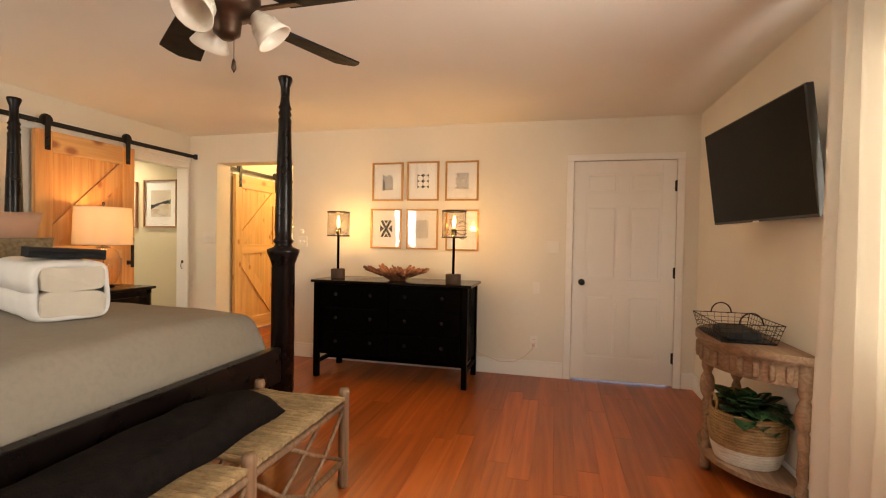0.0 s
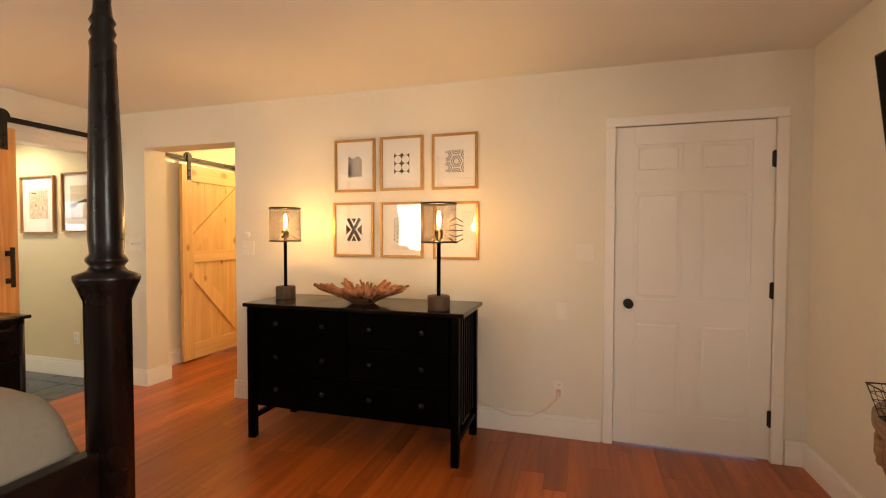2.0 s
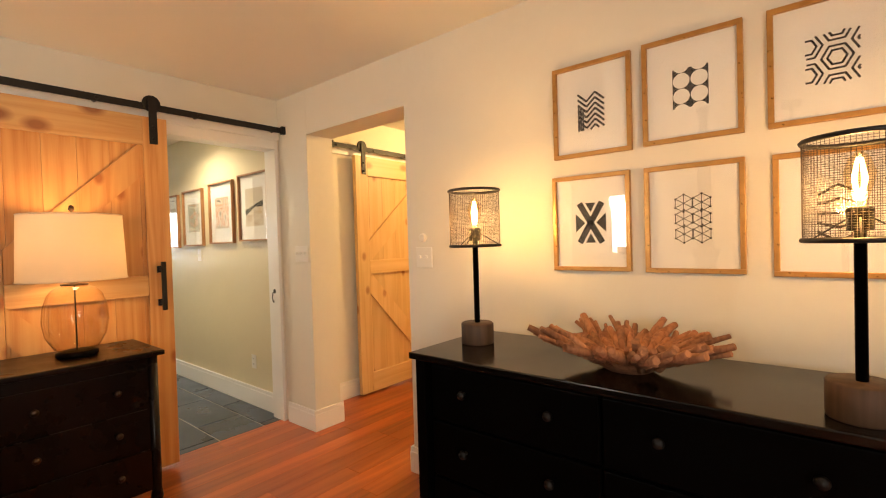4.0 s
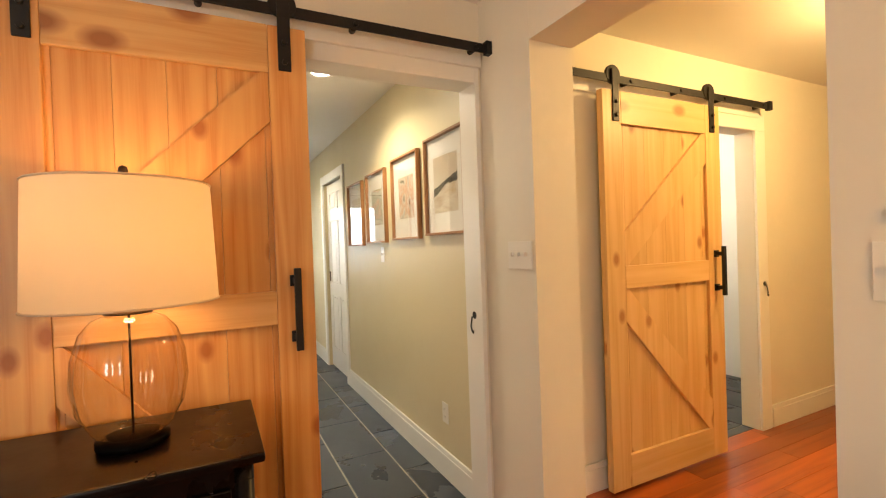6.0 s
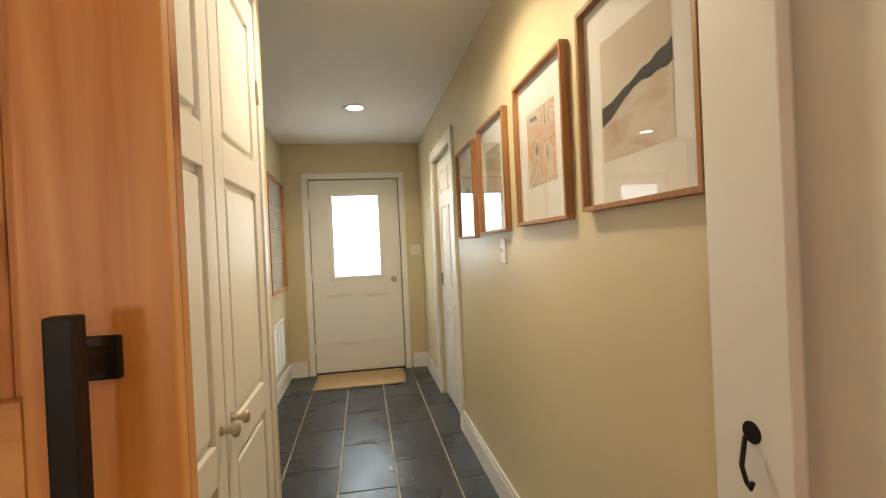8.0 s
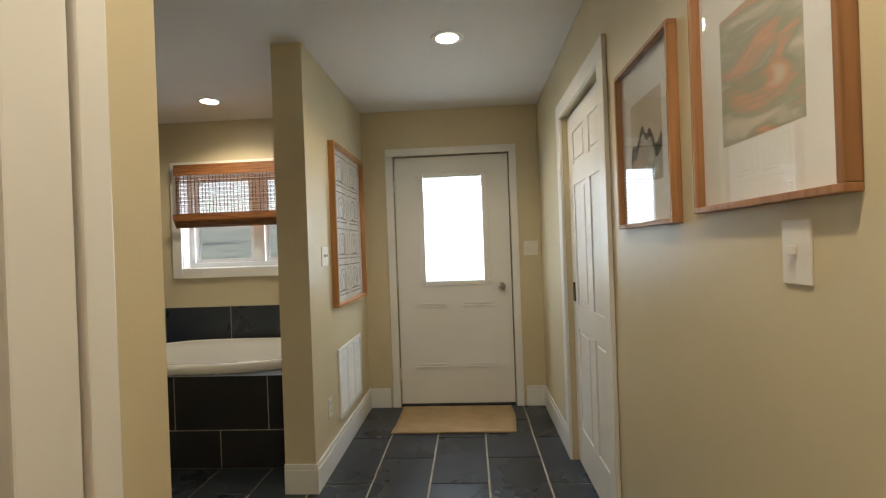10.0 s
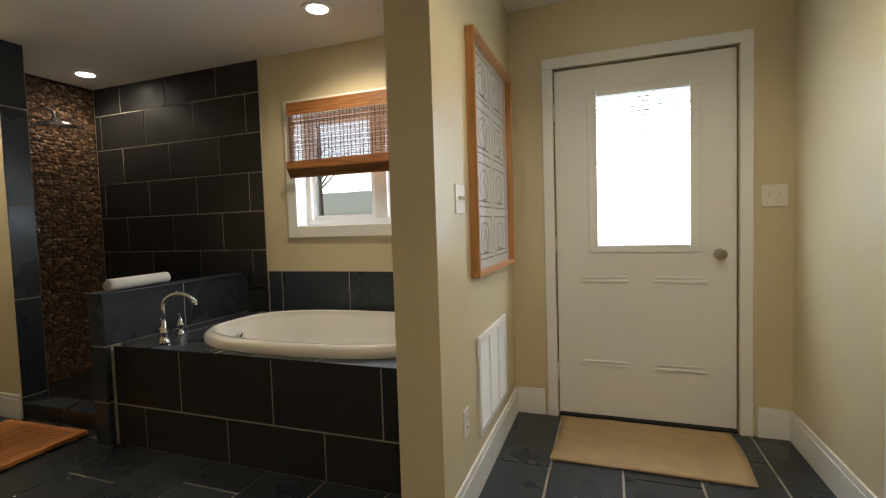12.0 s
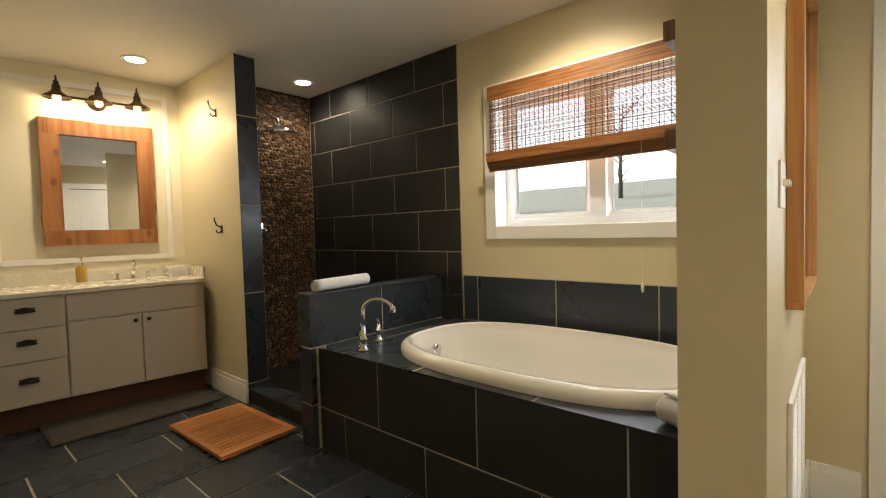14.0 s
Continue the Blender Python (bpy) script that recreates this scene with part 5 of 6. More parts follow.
SAND, BLUSH, PALE, CHAR = (0.55, 0.42, 0.27), (0.62, 0.36, 0.24), (0.66, 0.6, 0.5), (0.045, 0.045, 0.045)
WASH_A = washes("wash_dunes", ((0.3, SAND), (0.5, PALE), (0.7, (0.45, 0.3, 0.2))), (4, 1, 9), 1.0)
WASH_SKY = washes("wash_sky", ((0.3, PALE), (0.55, (0.58, 0.5, 0.4)), (0.75, PALE)), (3, 1, 6), 2.0)
WASH_B = washes("wash_petals", ((0.32, (0.1, 0.1, 0.09)), (0.42, PALE), (0.55, BLUSH), (0.66, PALE), (0.75, (0.3, 0.3, 0.27))), (11, 1, 9), 7.0)
WASH_C = washes("wash_hills", ((0.35, PALE), (0.5, (0.35, 0.37, 0.28)), (0.6, BLUSH), (0.7, PALE)), (5, 1, 14), 4.0)
WASH_D = washes("wash_mountain", ((0.35, PALE), (0.5, (0.3, 0.33, 0.3)), (0.62, (0.5, 0.36, 0.28)), (0.75, PALE)), (5, 1, 10), 9.0)
PRINTS = ((-4.175, 1.665, 0.475, 0.56, "dune landscape watercolour", WASH_A), (-4.745, 1.65, 0.46, 0.555, "blush petals watercolour", WASH_B),
          (-5.345, 1.635, 0.45, 0.55, "striped hills watercolour", WASH_C), (-5.915, 1.62, 0.45, 0.55, "grey mountain watercolour", WASH_D))
for i, (x, z, w, h, what, mt) in enumerate(PRINTS):
    r = frame_((x, YH, z), w, h, "wood-framed %s under glass" % what, WALNUT, 0.014, 0.03, "hall watercolours")
    iw, ih = w * 0.56, h * 0.5
    if i == 0:
        iw, ih = w * 0.6, h * 0.56
    bm = B()
    flat(bm, [(-iw / 2, -ih / 2), (iw / 2, -ih / 2), (iw / 2, ih / 2), (-iw / 2, ih / 2)], -0.0083)
    part("print", bm, WASH_SKY if i in (0, 3) else mt, r)
    if i in (0, 3):
        rb = random.Random(i)
        bm = B()
        top = [(-iw / 2 + iw * k / 16, -0.02 + (0.07 * k / 16 if i == 0 else 0.06 * math.sin(k * 0.22) ** 2 + 0.015 * math.sin(k * 1.3)) + rb.uniform(-0.006, 0.006)) for k in range(17)]
        flat(bm, [(-iw / 2, -ih / 2), (iw / 2, -ih / 2)] + top[::-1], -0.0086)
        part("near_land", bm, mt, r)
        bm = B()
        flat(bm, [(p_[0], p_[1] - 0.05 * (0.4 + 0.6 * abs(k - 8) / 8)) for k, p_ in enumerate(top)] + top[::-1], -0.0089)
        part("dark_ridge", bm, material("charcoal_wash", (0.06, 0.06, 0.058), 0.85, vary=0.6, scale=20), r)

# line-drawing poster on the partition
po = frame_(pose(-7.665, PY1, 1.475, 0, 0, 180), 0.79, 1.06, "tall wood-framed poster of black line drawings", wood("light_oak_frame", (0.55, 0.28, 0.1), (0.38, 0.17, 0.05), 2, 0.45, 14), 0.02, 0.04, name="poster")
bm = B()
for c in range(2):
    for r in range(4):
        cx, cz, q = -0.16 + 0.32 * c, 0.37 - 0.245 * r, 0.10
        stroke(bm, [(cx - 0.13, cz - q), (cx + 0.13, cz - q), (cx + 0.13, cz + q), (cx - 0.13, cz + q)], 0.0065, True)
        stroke(bm, ([(cx + 0.08 * math.cos(a), cz + 0.07 * math.sin(a)) for a in [2 * math.pi * k / 18 for k in range(18)]]), 0.0065, True)
        stroke(bm, [(cx - 0.05, cz - 0.02 * (r - 1)), (cx, cz + 0.04), (cx + 0.04, cz - 0.05), (cx + 0.06, cz + 0.03)], 0.0065)
        stroke(bm, [(cx - 0.1, cz - q + 0.025), (cx + 0.1, cz - q + 0.025)], 0.008)
part("drawing", bm, INK, po)

# return-air grille
vent = thing("air_vent", pose(-7.61, PY1, 0.445, 0, 0, 180), "white louvred return-air grille low on the partition", "vent")
bm = B()
for a in ((-0.29, 0.29, 0.195, 0.225), (-0.29, 0.29, -0.225, -0.195), (-0.29, -0.26, -0.195, 0.195), (0.26, 0.29, -0.195, 0.195)):
    box(bm, a[0], a[1], -0.014, -0.001, a[2], a[3], 0.003)
part("frame", bm, TRIM, vent)
bm = B()
box(bm, -0.26, 0.26, -0.003, -0.001, -0.195, 0.195)
part("backing", bm, DARK, vent)
for k in range(24):
    bm = B()
    box(bm, -0.26, 0.26, -0.0055, 0.0055, -0.0008, 0.0008, 0, Matrix.Translation((0, -0.009, -0.185 + k * 0.0161)) @ Matrix.Rotation(radians(40), 4, "X"))
    part("slat", bm, TRIM, vent)
for x in (-0.09, 0.09):
    bm = B()
    box(bm, x - 0.006, x + 0.006, -0.0145, -0.004, -0.195, 0.195, 0.002)
    part("divider", bm, TRIM, vent)

# door mat
bm = B()
sheet(bm, 30, 24, lambda u, v: Vector((-8.16 + 0.53 * u, 3.05 + 0.88 * v + 0.012 * math.sin(u * 4), 0.013 + 0.003 * noise.noise(Vector((u * 5, v * 5, 0))) + 0.002 * max(0, u - 0.95))), 0.011)
single("door_mat", bm, JUTE, "plain tan door mat before the back door", "mat")

# linen closet with four panelled doors
cl = thing("closet_doors", (-4.905, YC, 0.01), "tall cream panelled closet doors with brass knobs", "closet door")
for i, x0 in enumerate((0.02, 0.535)):
    w = 0.505
    bm = B()
    zs = ((0, 0.12), (0.78, 0.87), (1.5, 1.6), (2.06, 2.16))
    box(bm, x0, x0 + w, -0.03, -0.012, 0, 2.16)
    box(bm, x0, x0 + 0.075, -0.012, 0.004, 0, 2.16, 0.003)
    box(bm, x0 + w - 0.075, x0 + w, -0.012, 0.004, 0, 2.16, 0.003)
    for z0, z1 in zs:
        box(bm, x0 + 0.075, x0 + w - 0.075, -0.012, 0.004, z0, z1, 0.003)
    dl = part("leaf", bm, TRIM, cl)
    for (a0, a1), (b0, b1) in zip(zs, zs[1:]):
        bm = B()
        box(bm, x0 + 0.10, x0 + w - 0.10, -0.012, 0.001, a1 + 0.025, b0 - 0.025, 0.005)
        part("panel", bm, TRIM, dl)
    bm = B()
    kx = x0 + (w - 0.04 if i == 0 else 0.04)
    lathe(bm, ((0.012, 0), (0.007, 0.01), (0.008, 0.022), (0.017, 0.03), (0.016, 0.04), (0.001, 0.045)), m=Matrix.Translation((kx, 0.004, 0.89)) @ Matrix.Rotation(radians(-90), 4, "X"), seg=16)
    part("knob", bm, NICKEL, dl)
    for z in (0.3, 1.86):
        bm = B()
        lathe(bm, ((0.006, -0.04), (0.006, 0.04)), (x0 if i == 0 else x0 + w, 0.008, z), 8)
        part("hinge", bm, NICKEL, dl)
bm = B()
box(bm, -4.93, -4.888, YC - 0.04, YC + 0.012, 0, 2.2, 0.003)
box(bm, -3.862, -3.82, YC - 0.04, YC + 0.012, 0, 2.2, 0.003)
box(bm, -4.93, -3.82, YC - 0.04, YC + 0.012, 2.19, 2.25, 0.003)
struct("trim_closet", bm, TRIM, "cream closet casing")

# recessed ceiling lights
for x, y, k in CANS:
    r = thing("downlight", (x, y, H), "lit round recessed ceiling light with white trim", "ceiling light", "recessed ceiling lights")
    bm = B()
    lathe(bm, ((0.062, -0.004), (0.085, -0.006), (0.09, -0.001), (0.062, -0.001), (0.062, -0.004)), seg=28, cap=False)
    part("trim_ring", bm, TRIM, r)
    bm = B()
    lathe(bm, ((0.001, -0.003), (0.061, -0.003), (0.061, -0.0005), (0.001, -0.0005)), seg=28)
    g = part("lens", bm, CANGLOW, r, "glowing lens")
    g.visible_shadow = False
r = thing("passage_light", (-2.7, 5.9, H), "flush round ceiling light of the passage", "ceiling light")
bm = B()
lathe(bm, ((0.001, -0.07), (0.09, -0.06), (0.13, -0.02), (0.13, 0)), seg=28)
g = part("diffuser", bm, material("opal_diffuser", (0.9, 0.85, 0.75), 0.4, emit=(1, 0.7, 0.35), power=6), r)
g.visible_shadow = False

# washroom seen through the second barn door
cb = thing("tall_cabinet", (-5.25, 6.55, 0), "tall white cabinet with small black knobs", "cabinet")
bm = B()
box(bm, -0.35, 0.35, -0.4, 0.8, 0.1, 2.2, 0.004)
part("body", bm, TRIM, cb)
bm = B()
box(bm, -0.3, 0.3, -0.38, 0.78, 0, 0.1)
part("plinth", bm, DARK, cb)
for y0 in (-0.39, 0.21):
    for z0, z1 in ((0.12, 1.42), (1.44, 2.18)):
        bm = B()
        box(bm, 0.35, 0.37, y0, y0 + 0.58, z0, z1, 0.004)
        dd = part("door", bm, TRIM, cb)
        bm = B()
        lathe(bm, ((0.008, 0), (0.006, 0.012), (0.014, 0.02), (0.001, 0.028)), m=Matrix.Translation((0.37, y0 + (0.53 if y0 < 0 else 0.05), z1 - 0.1 if z0 < 1 else z0 + 0.06)) @ Matrix.Rotation(radians(90), 4, "Y"), seg=12)
        part("knob", bm, IRON, dd)
# point light and glowing disc added out of view to brighten the washroom
lamp("washroom_light", "POINT", (-4.6, 6.2, 2.2), 18, (1.0, 0.9, 0.75), 0.1)
r = thing("washroom_added_light", (-4.6, 6.2, H), "unseen round ceiling light added to the washroom", "ceiling light")
bm = B()
lathe(bm, ((0.001, -0.05), (0.09, -0.04), (0.12, 0)), seg=24)
g = part("diffuser", bm, bpy.data.materials["opal_diffuser"], r)
g.visible_shadow = False
pb = thing("woven_floor_basket", (-3.25, 7.25, 0), "round brown woven basket on the passage floor", "basket")
bm = B()
for k in range(14):
    z = 0.012 + k * 0.022
    tube(bm, ring_pts((0, 0, z), 0.16 + 0.05 * math.sin(math.pi * z / 0.32), 30), 0.013, 6, True)
part("woven_wall", bm, BASKET, pb)

# ---- bath: tub surround ----
TX, HW = -7.14, 0.86
DECK = 0.565
sr = tagged(new("tub_surround"), "dark tiled bathtub deck with half wall", "tub surround")
bm = B()
box(bm, XX, TX - 0.0045, 0.7225, PY0, 0, DECK - 0.012)
bm.normal_update()
bmesh.ops.delete(bm, geom=[fc for fc in bm.faces if fc.normal.z > 0.9], context="FACES")
part("core", bm, GROUT, sr)
CX, CY, AX, AY = -7.645, 1.815, 0.455, 0.755


def ellipse_deck():
    bm = B()
    n = 64
    outer, inner = [], []
    x0, x1, y0, y1 = XX, TX, 0.7225, PY0
    for k in range(n):
        a = 2 * math.pi * k / n
        c, s = math.cos(a), math.sin(a)
        t = min(((x1 - CX) if c > 0 else (CX - x0)) / max(abs(c), 1e-6), ((y1 - CY) if s > 0 else (CY - y0)) / max(abs(s), 1e-6))
        outer.append((CX + c * t, CY + s * t))
        inner.append((CX + math.copysign(abs(c) ** 0.74, c) * (AX - 0.02), CY + math.copysign(abs(s) ** 0.74, s) * (AY - 0.02)))
    vo, vi = [bm.verts.new((*p_, DECK)) for p_ in outer], [bm.verts.new((*p_, DECK)) for p_ in inner]
    for k in range(n):
        bm.faces.new((vo[k], vo[(k + 1) % n], vi[(k + 1) % n], vi[k]))
    bm.normal_update()
    bmesh.ops.solidify(bm, geom=bm.faces[:], thickness=0.008)
    return bm


part("deck_tile", ellipse_deck(), SLATE, sr)
for y in (0.94, 1.45, 2.05):
    bm = B()
    box(bm, TX - 0.085, TX - 0.002, y - 0.004, y + 0.004, DECK - 0.002, DECK + 0.0008)
    part("deck_joint", bm, GROUT, sr)
bm = B()
box(bm, TX - 0.16, TX - 0.085, 0.90, 0.906, DECK - 0.002, DECK + 0.0008)
box(bm, XX, TX, 0.862, 0.868, DECK - 0.002, DECK + 0.0008)
part("deck_joint", bm, GROUT, sr)
bm = B()
box(bm, XX, -7.10, 0.605, 0.712, 0, HW - 0.012)
part("half_wall", bm, GROUT, sr)


def wall_tiles(parent, axis, face, side, u0, u1, z0, z1, joints, mat=None, gap=0.008, th=0.0035):
    """Tiles on a plane: joints is a list of (z0, z1, first joint, length)."""
    mat = mat or WALLTILE
    for a0, a1, first, L in joints:
        u = first
        while u > u0:
            u -= L
        while u < u1:
            b0, b1 = max(u, u0), min(u + L, u1)
            if b1 - b0 > 0.02:
                sx = b1 - b0 - gap
                sz = a1 - a0 - gap
                me = shared_box(cache, sx, sz, th, mat, 0.0012, "wall_tile")
                ob = new("tile", me)
                ob.parent = parent
                c = (b0 + b1) / 2
                if axis == "y":
                    ob.matrix_world = Matrix.Translation((face + side * th, c, (a0 + a1) / 2)) @ Matrix(((0, 0, side), (1, 0, 0), (0, 1, 0))).to_4x4()
                else:
                    ob.matrix_world = Matrix.Translation((c, face + side * th, (a0 + a1) / 2)) @ Matrix(((1, 0, 0), (0, 0, side), (0, 1, 0))).to_4x4()
            u += L


def shared_box(cache, sx, sy, sz, mat, bevel, name):
    key = (round(sx, 2), round(sy, 2), round(sz, 3), mat.name)
    if key not in cache:
        bm = B()
        box(bm, -sx / 2, sx / 2, -sy / 2, sy / 2, -sz, 0)
        top = [e for e in bm.edges if all(abs(v.co.z) < 1e-6 for v in e.verts)]
        bmesh.ops.bevel(bm, geom=top, offset=bevel, segments=1, affect="EDGES")
        me = bpy.data.meshes.new(name)
        bm.to_mesh(me)
        bm.free()
        me.materials.append(mat)
        cache[key] = me
    return cache[key]


cache = {}
# tub front, in two courses
wall_tiles(sr, "y", TX - 0.0035, 1, 0.7225, PY0, 0, DECK, ((0.0, 0.235, 0.937, 0.572), (0.235, DECK, 1.206, 0.59)))
# half wall: tub side, end and top
wall_tiles(sr, "x", 0.712, 1, XX, -7.10, DECK, HW, ((DECK, HW - 0.004, -7.62, 0.6),), SLATE)
wall_tiles(sr, "x", 0.712, 1, TX + 0.004, -7.10, 0, DECK, ((0.0, 0.25, TX - 0.01, 0.6), (0.25, DECK, TX - 0.01, 0.6)), SLATE)
wall_tiles(sr, "y", -7.10, 1, 0.600, 0.722, 0, HW, ((0.0, 0.25, 0.6, 0.4), (0.25, DECK, 0.6, 0.4), (DECK, HW - 0.004, 0.6, 0.4)), SLATE)
wall_tiles(sr, "x", 0.605, -1, XX, -7.10, 0, HW, ((0.02, 0.3, -7.62, 0.6), (0.3, 0.58, -7.3, 0.6), (0.58, HW - 0.004, -7.62, 0.6)))
for x0, x1 in ((XX, -7.62), (-7.613, -7.09)):
    bm = B()
    box(bm, x0, x1, 0.592, 0.726, HW - 0.011, HW, 0.002)
    part("cap_tile", bm, SLATE, sr)
bm = B()
box(bm, TX + 0.004, -6.985, PY0 - 0.014, PY0 - 0.001, 0, 0.81, 0.002)
part("end_panel", bm, SLATE, sr)
# low tiles over the tub
wl = bpy.data.objects["wall_outer"]
bm = B()
box(bm, XX + 0.0005, XX + 0.004, 0.722, PY0, DECK, 0.876)
part("grout_band", bm, GROUT, wl)
wall_tiles(wl, "y", XX + 0.004, 1, 0.92, PY0, DECK, 0.876, ((DECK + 0.004, 0.876, 1.04, 0.572),), SLATE)
# shower wall
bm = B()
box(bm, XX + 0.0005, XX + 0.004, -0.85, 0.91, 0, H - 0.002)
part("grout_band", bm, GROUT, wl)
course = [(1.034 + (k - 4) * 0.2925, 1.034 + (k - 3) * 0.2925, 0.778 if k % 2 else 0.505, 0.52) for k in range(0, 9)]
course = [(max(a, 0.0), min(b, H), f_, L) for a, b, f_, L in course]
wall_tiles(wl, "y", XX + 0.004, 1, -0.85, 0.91, 0, H, course)
# wall end of the alcove
wv = bpy.data.objects["wall_alcove"]
bm = B()
box(bm, XV - 0.149, XV - 0.001, -0.2798, -0.277, 0, H - 0.002)
part("grout_band", bm, GROUT, wv)
wall_tiles(wv, "x", -0.277, 1, XV - 0.15, XV + 0.004, 0, H, ((0.0, 0.14, XV - 0.15, 0.4), (0.14, 0.78, XV - 0.15, 0.4), (0.78, 1.40, XV - 0.15, 0.4), (1.40, 2.02, XV - 0.15, 0.4), (2.02, H, XV - 0.15, 0.4)), SLATE)
wall_tiles(wv, "y", XV - 0.15, -1, -0.85, -0.29, 0, H, [(a, b, -0.29, 0.6) for a, b, _, _ in course])
# shower curb and floor
cu = tagged(new("shower_curb"), "low dark tiled shower curb", "curb")
bm = B()
box(bm, XV - 0.14, XV - 0.012, -0.27, 0.59, 0, 0.098)
part("core", bm, GROUT, cu)
wall_tiles(cu, "y", XV - 0.012, 1, -0.27, 0.59, 0, 0.1, ((0.0, 0.1, 0.1, 0.6),))
for y0, y1 in ((-0.268, 0.1), (0.107, 0.59)):
    bm = B()
    box(bm, XV - 0.15, XV, y0, y1, 0.0985, 0.108, 0.002)
    part("cap_tile", bm, SLATE, cu)
bm = B()
box(bm, XX, XV - 0.15, -0.85, 0.595, 0.0, 0.03)
struct("floor_shower", bm, WALLTILE, "dark shower floor")
# pebble wall
bm = B()
box(bm, XX, XV - 0.15, -0.98, -0.862, 0, H)
pw = struct("wall_pebble", bm, material("dark_mortar", (0.035, 0.02, 0.012), 0.8, bump=0.4), "shower wall set with brown river pebbles")
rb = random.Random(11)
bm = B()
ico = bmesh.new()
bmesh.ops.create_icosphere(ico, subdivisions=1, radius=1.0)
base_v = [v.co.copy() for v in ico.verts]
base_f = [[v.index for v in fc.verts] for fc in ico.faces]
ico.free()
z = 0.04
row = 0
while z < H - 0.01:
    x = XX + 0.02 + (0.017 if row % 2 else 0)
    while x < XV - 0.15:
        s = rb.uniform(0.012, 0.024)
        zz = z + rb.uniform(-0.008, 0.008)
        vs = [bm.verts.new((x + q.x * s * 1.1 + rb.uniform(-0.002, 0.002), -0.862 + q.y * 0.010, zz + q.z * s * rb.uniform(0.72, 0.85))) for q in base_v]
        for fc in base_f:
            bm.faces.new([vs[i] for i in fc]).smooth = True
        x += 0.033 + rb.uniform(-0.008, 0.008)
    z += 0.026
    row += 1
ob = part("pebbles", bm, PEBBLE, pw)
ob["kind"] = "stuff"
nt = PEBBLE.node_tree
geo = nt.nodes.new("ShaderNodeNewGeometry")
rmp = nt.nodes.new("ShaderNodeValToRGB")
for i, (p_, c) in enumerate(((0.0, (0.03, 0.017, 0.01)), (0.35, (0.09, 0.042, 0.02)), (0.7, (0.15, 0.08, 0.04)), (1.0, (0.26, 0.17, 0.1)))):
    e = rmp.color_ramp.elements[i] if i < 2 else rmp.color_ramp.elements.new(p_)
    e.position, e.color = p_, (*c, 1)
nt.links.new(geo.outputs["Random Per Island"], rmp.inputs[0])
nt.links.new(rmp.outputs[0], nt.nodes["Principled BSDF"].inputs["Base Color"])

# bathtub
tb = thing("bathtub", (CX, CY, DECK), "glossy white oval drop-in bathtub", "bathtub")
bm = B()
PR = ((1.0, 0.0005), (1.005, 0.02), (0.99, 0.045), (0.955, 0.058), (0.92, 0.058), (0.885, 0.045), (0.865, 0.01), (0.85, -0.08), (0.82, -0.22), (0.76, -0.33), (0.6, -0.38), (0.3, -0.39), (0.001, -0.392))
rings = []
n = 72
for q, z in PR:
    ring = []
    for k in range(n):
        a = 2 * math.pi * k / n
        inset = (1 - q) * 0.62 if q < 0.9 else (1 - q)
        ring.append(bm.verts.new(((AX - inset * 0.6) * math.copysign(abs(math.cos(a)) ** 0.74, math.cos(a)) if q > 0.7 else q * AX * 0.9 * math.cos(a),
                                  (AY - inset * 0.62) * math.copysign(abs(math.sin(a)) ** 0.74, math.sin(a)) if q > 0.7 else q * AY * 0.88 * math.sin(a), z)))
    rings.append(ring)
for a_, b_ in zip(rings, rings[1:]):
    for k in range(n):
        bm.faces.new((a_[k], a_[(k + 1) % n], b_[(k + 1) % n], b_[k])).smooth = True
part("shell", bm, ENAMEL, tb)
bm = B()
lathe(bm, ((0.034, 0), (0.034, 0.012), (0.02, 0.018), (0.001, 0.018)), m=Matrix.Translation((0.0, -0.683, -0.06)) @ Matrix.Rotation(radians(-80), 4, "X"), seg=24)
part("overflow_plate", bm, CHROME, tb, "chrome overflow plate")
bm = B()
lathe(bm, ((0.03, 0), (0.03, 0.004), (0.001, 0.006)), m=Matrix.Translation((-0.2, 0.55, -0.09)) @ Matrix.Rotation(radians(75), 4, "X"), seg=20)
part("jet", bm, ENAMEL, tb)

# tub filler
fa = thing("tub_faucet", (-7.245, 0.985, DECK), "chrome gooseneck tub faucet with lever handles", "faucet")


def pillar(bm, x, y, h):
    lathe(bm, ((0.03, 0), (0.03, 0.008), (0.018, 0.02), (0.014, 0.04), (0.022, 0.055), (0.024, 0.07), (0.014, 0.085), (0.012, h)), (x, y, 0), 16)


bm = B()
pillar(bm, 0, 0, 0.13)
part("pillar", bm, CHROME, fa)
bm = B()
neck = [(0, 0, 0.12), (0, 0, 0.2)] + [(-0.03 * (1 - math.cos(a)), 0.09 * (1 - math.cos(a)), 0.2 + 0.075 * math.sin(a)) for a in [math.pi * k / 14 for k in range(1, 13)]]
tube(bm, neck, 0.011, 10)
part("spout", bm, CHROME, fa)
bm = B()
lathe(bm, ((0.016, -0.022), (0.016, 0.0), (0.012, 0.01)), (neck[-1][0], neck[-1][1], neck[-1][2]), 12)
part("nozzle", bm, CHROME, fa)
for x, y in ((-0.19, -0.10), (-0.05, -0.07)):
    bm = B()
    pillar(bm, x, y, 0.1)
    tube(bm, [(x, y, 0.1), (x + 0.015, y + 0.02, 0.118), (x + 0.045, y + 0.045, 0.135)], [0.009, 0.008, 0.006], 8)
    part("lever_handle", bm, CHROME, fa)


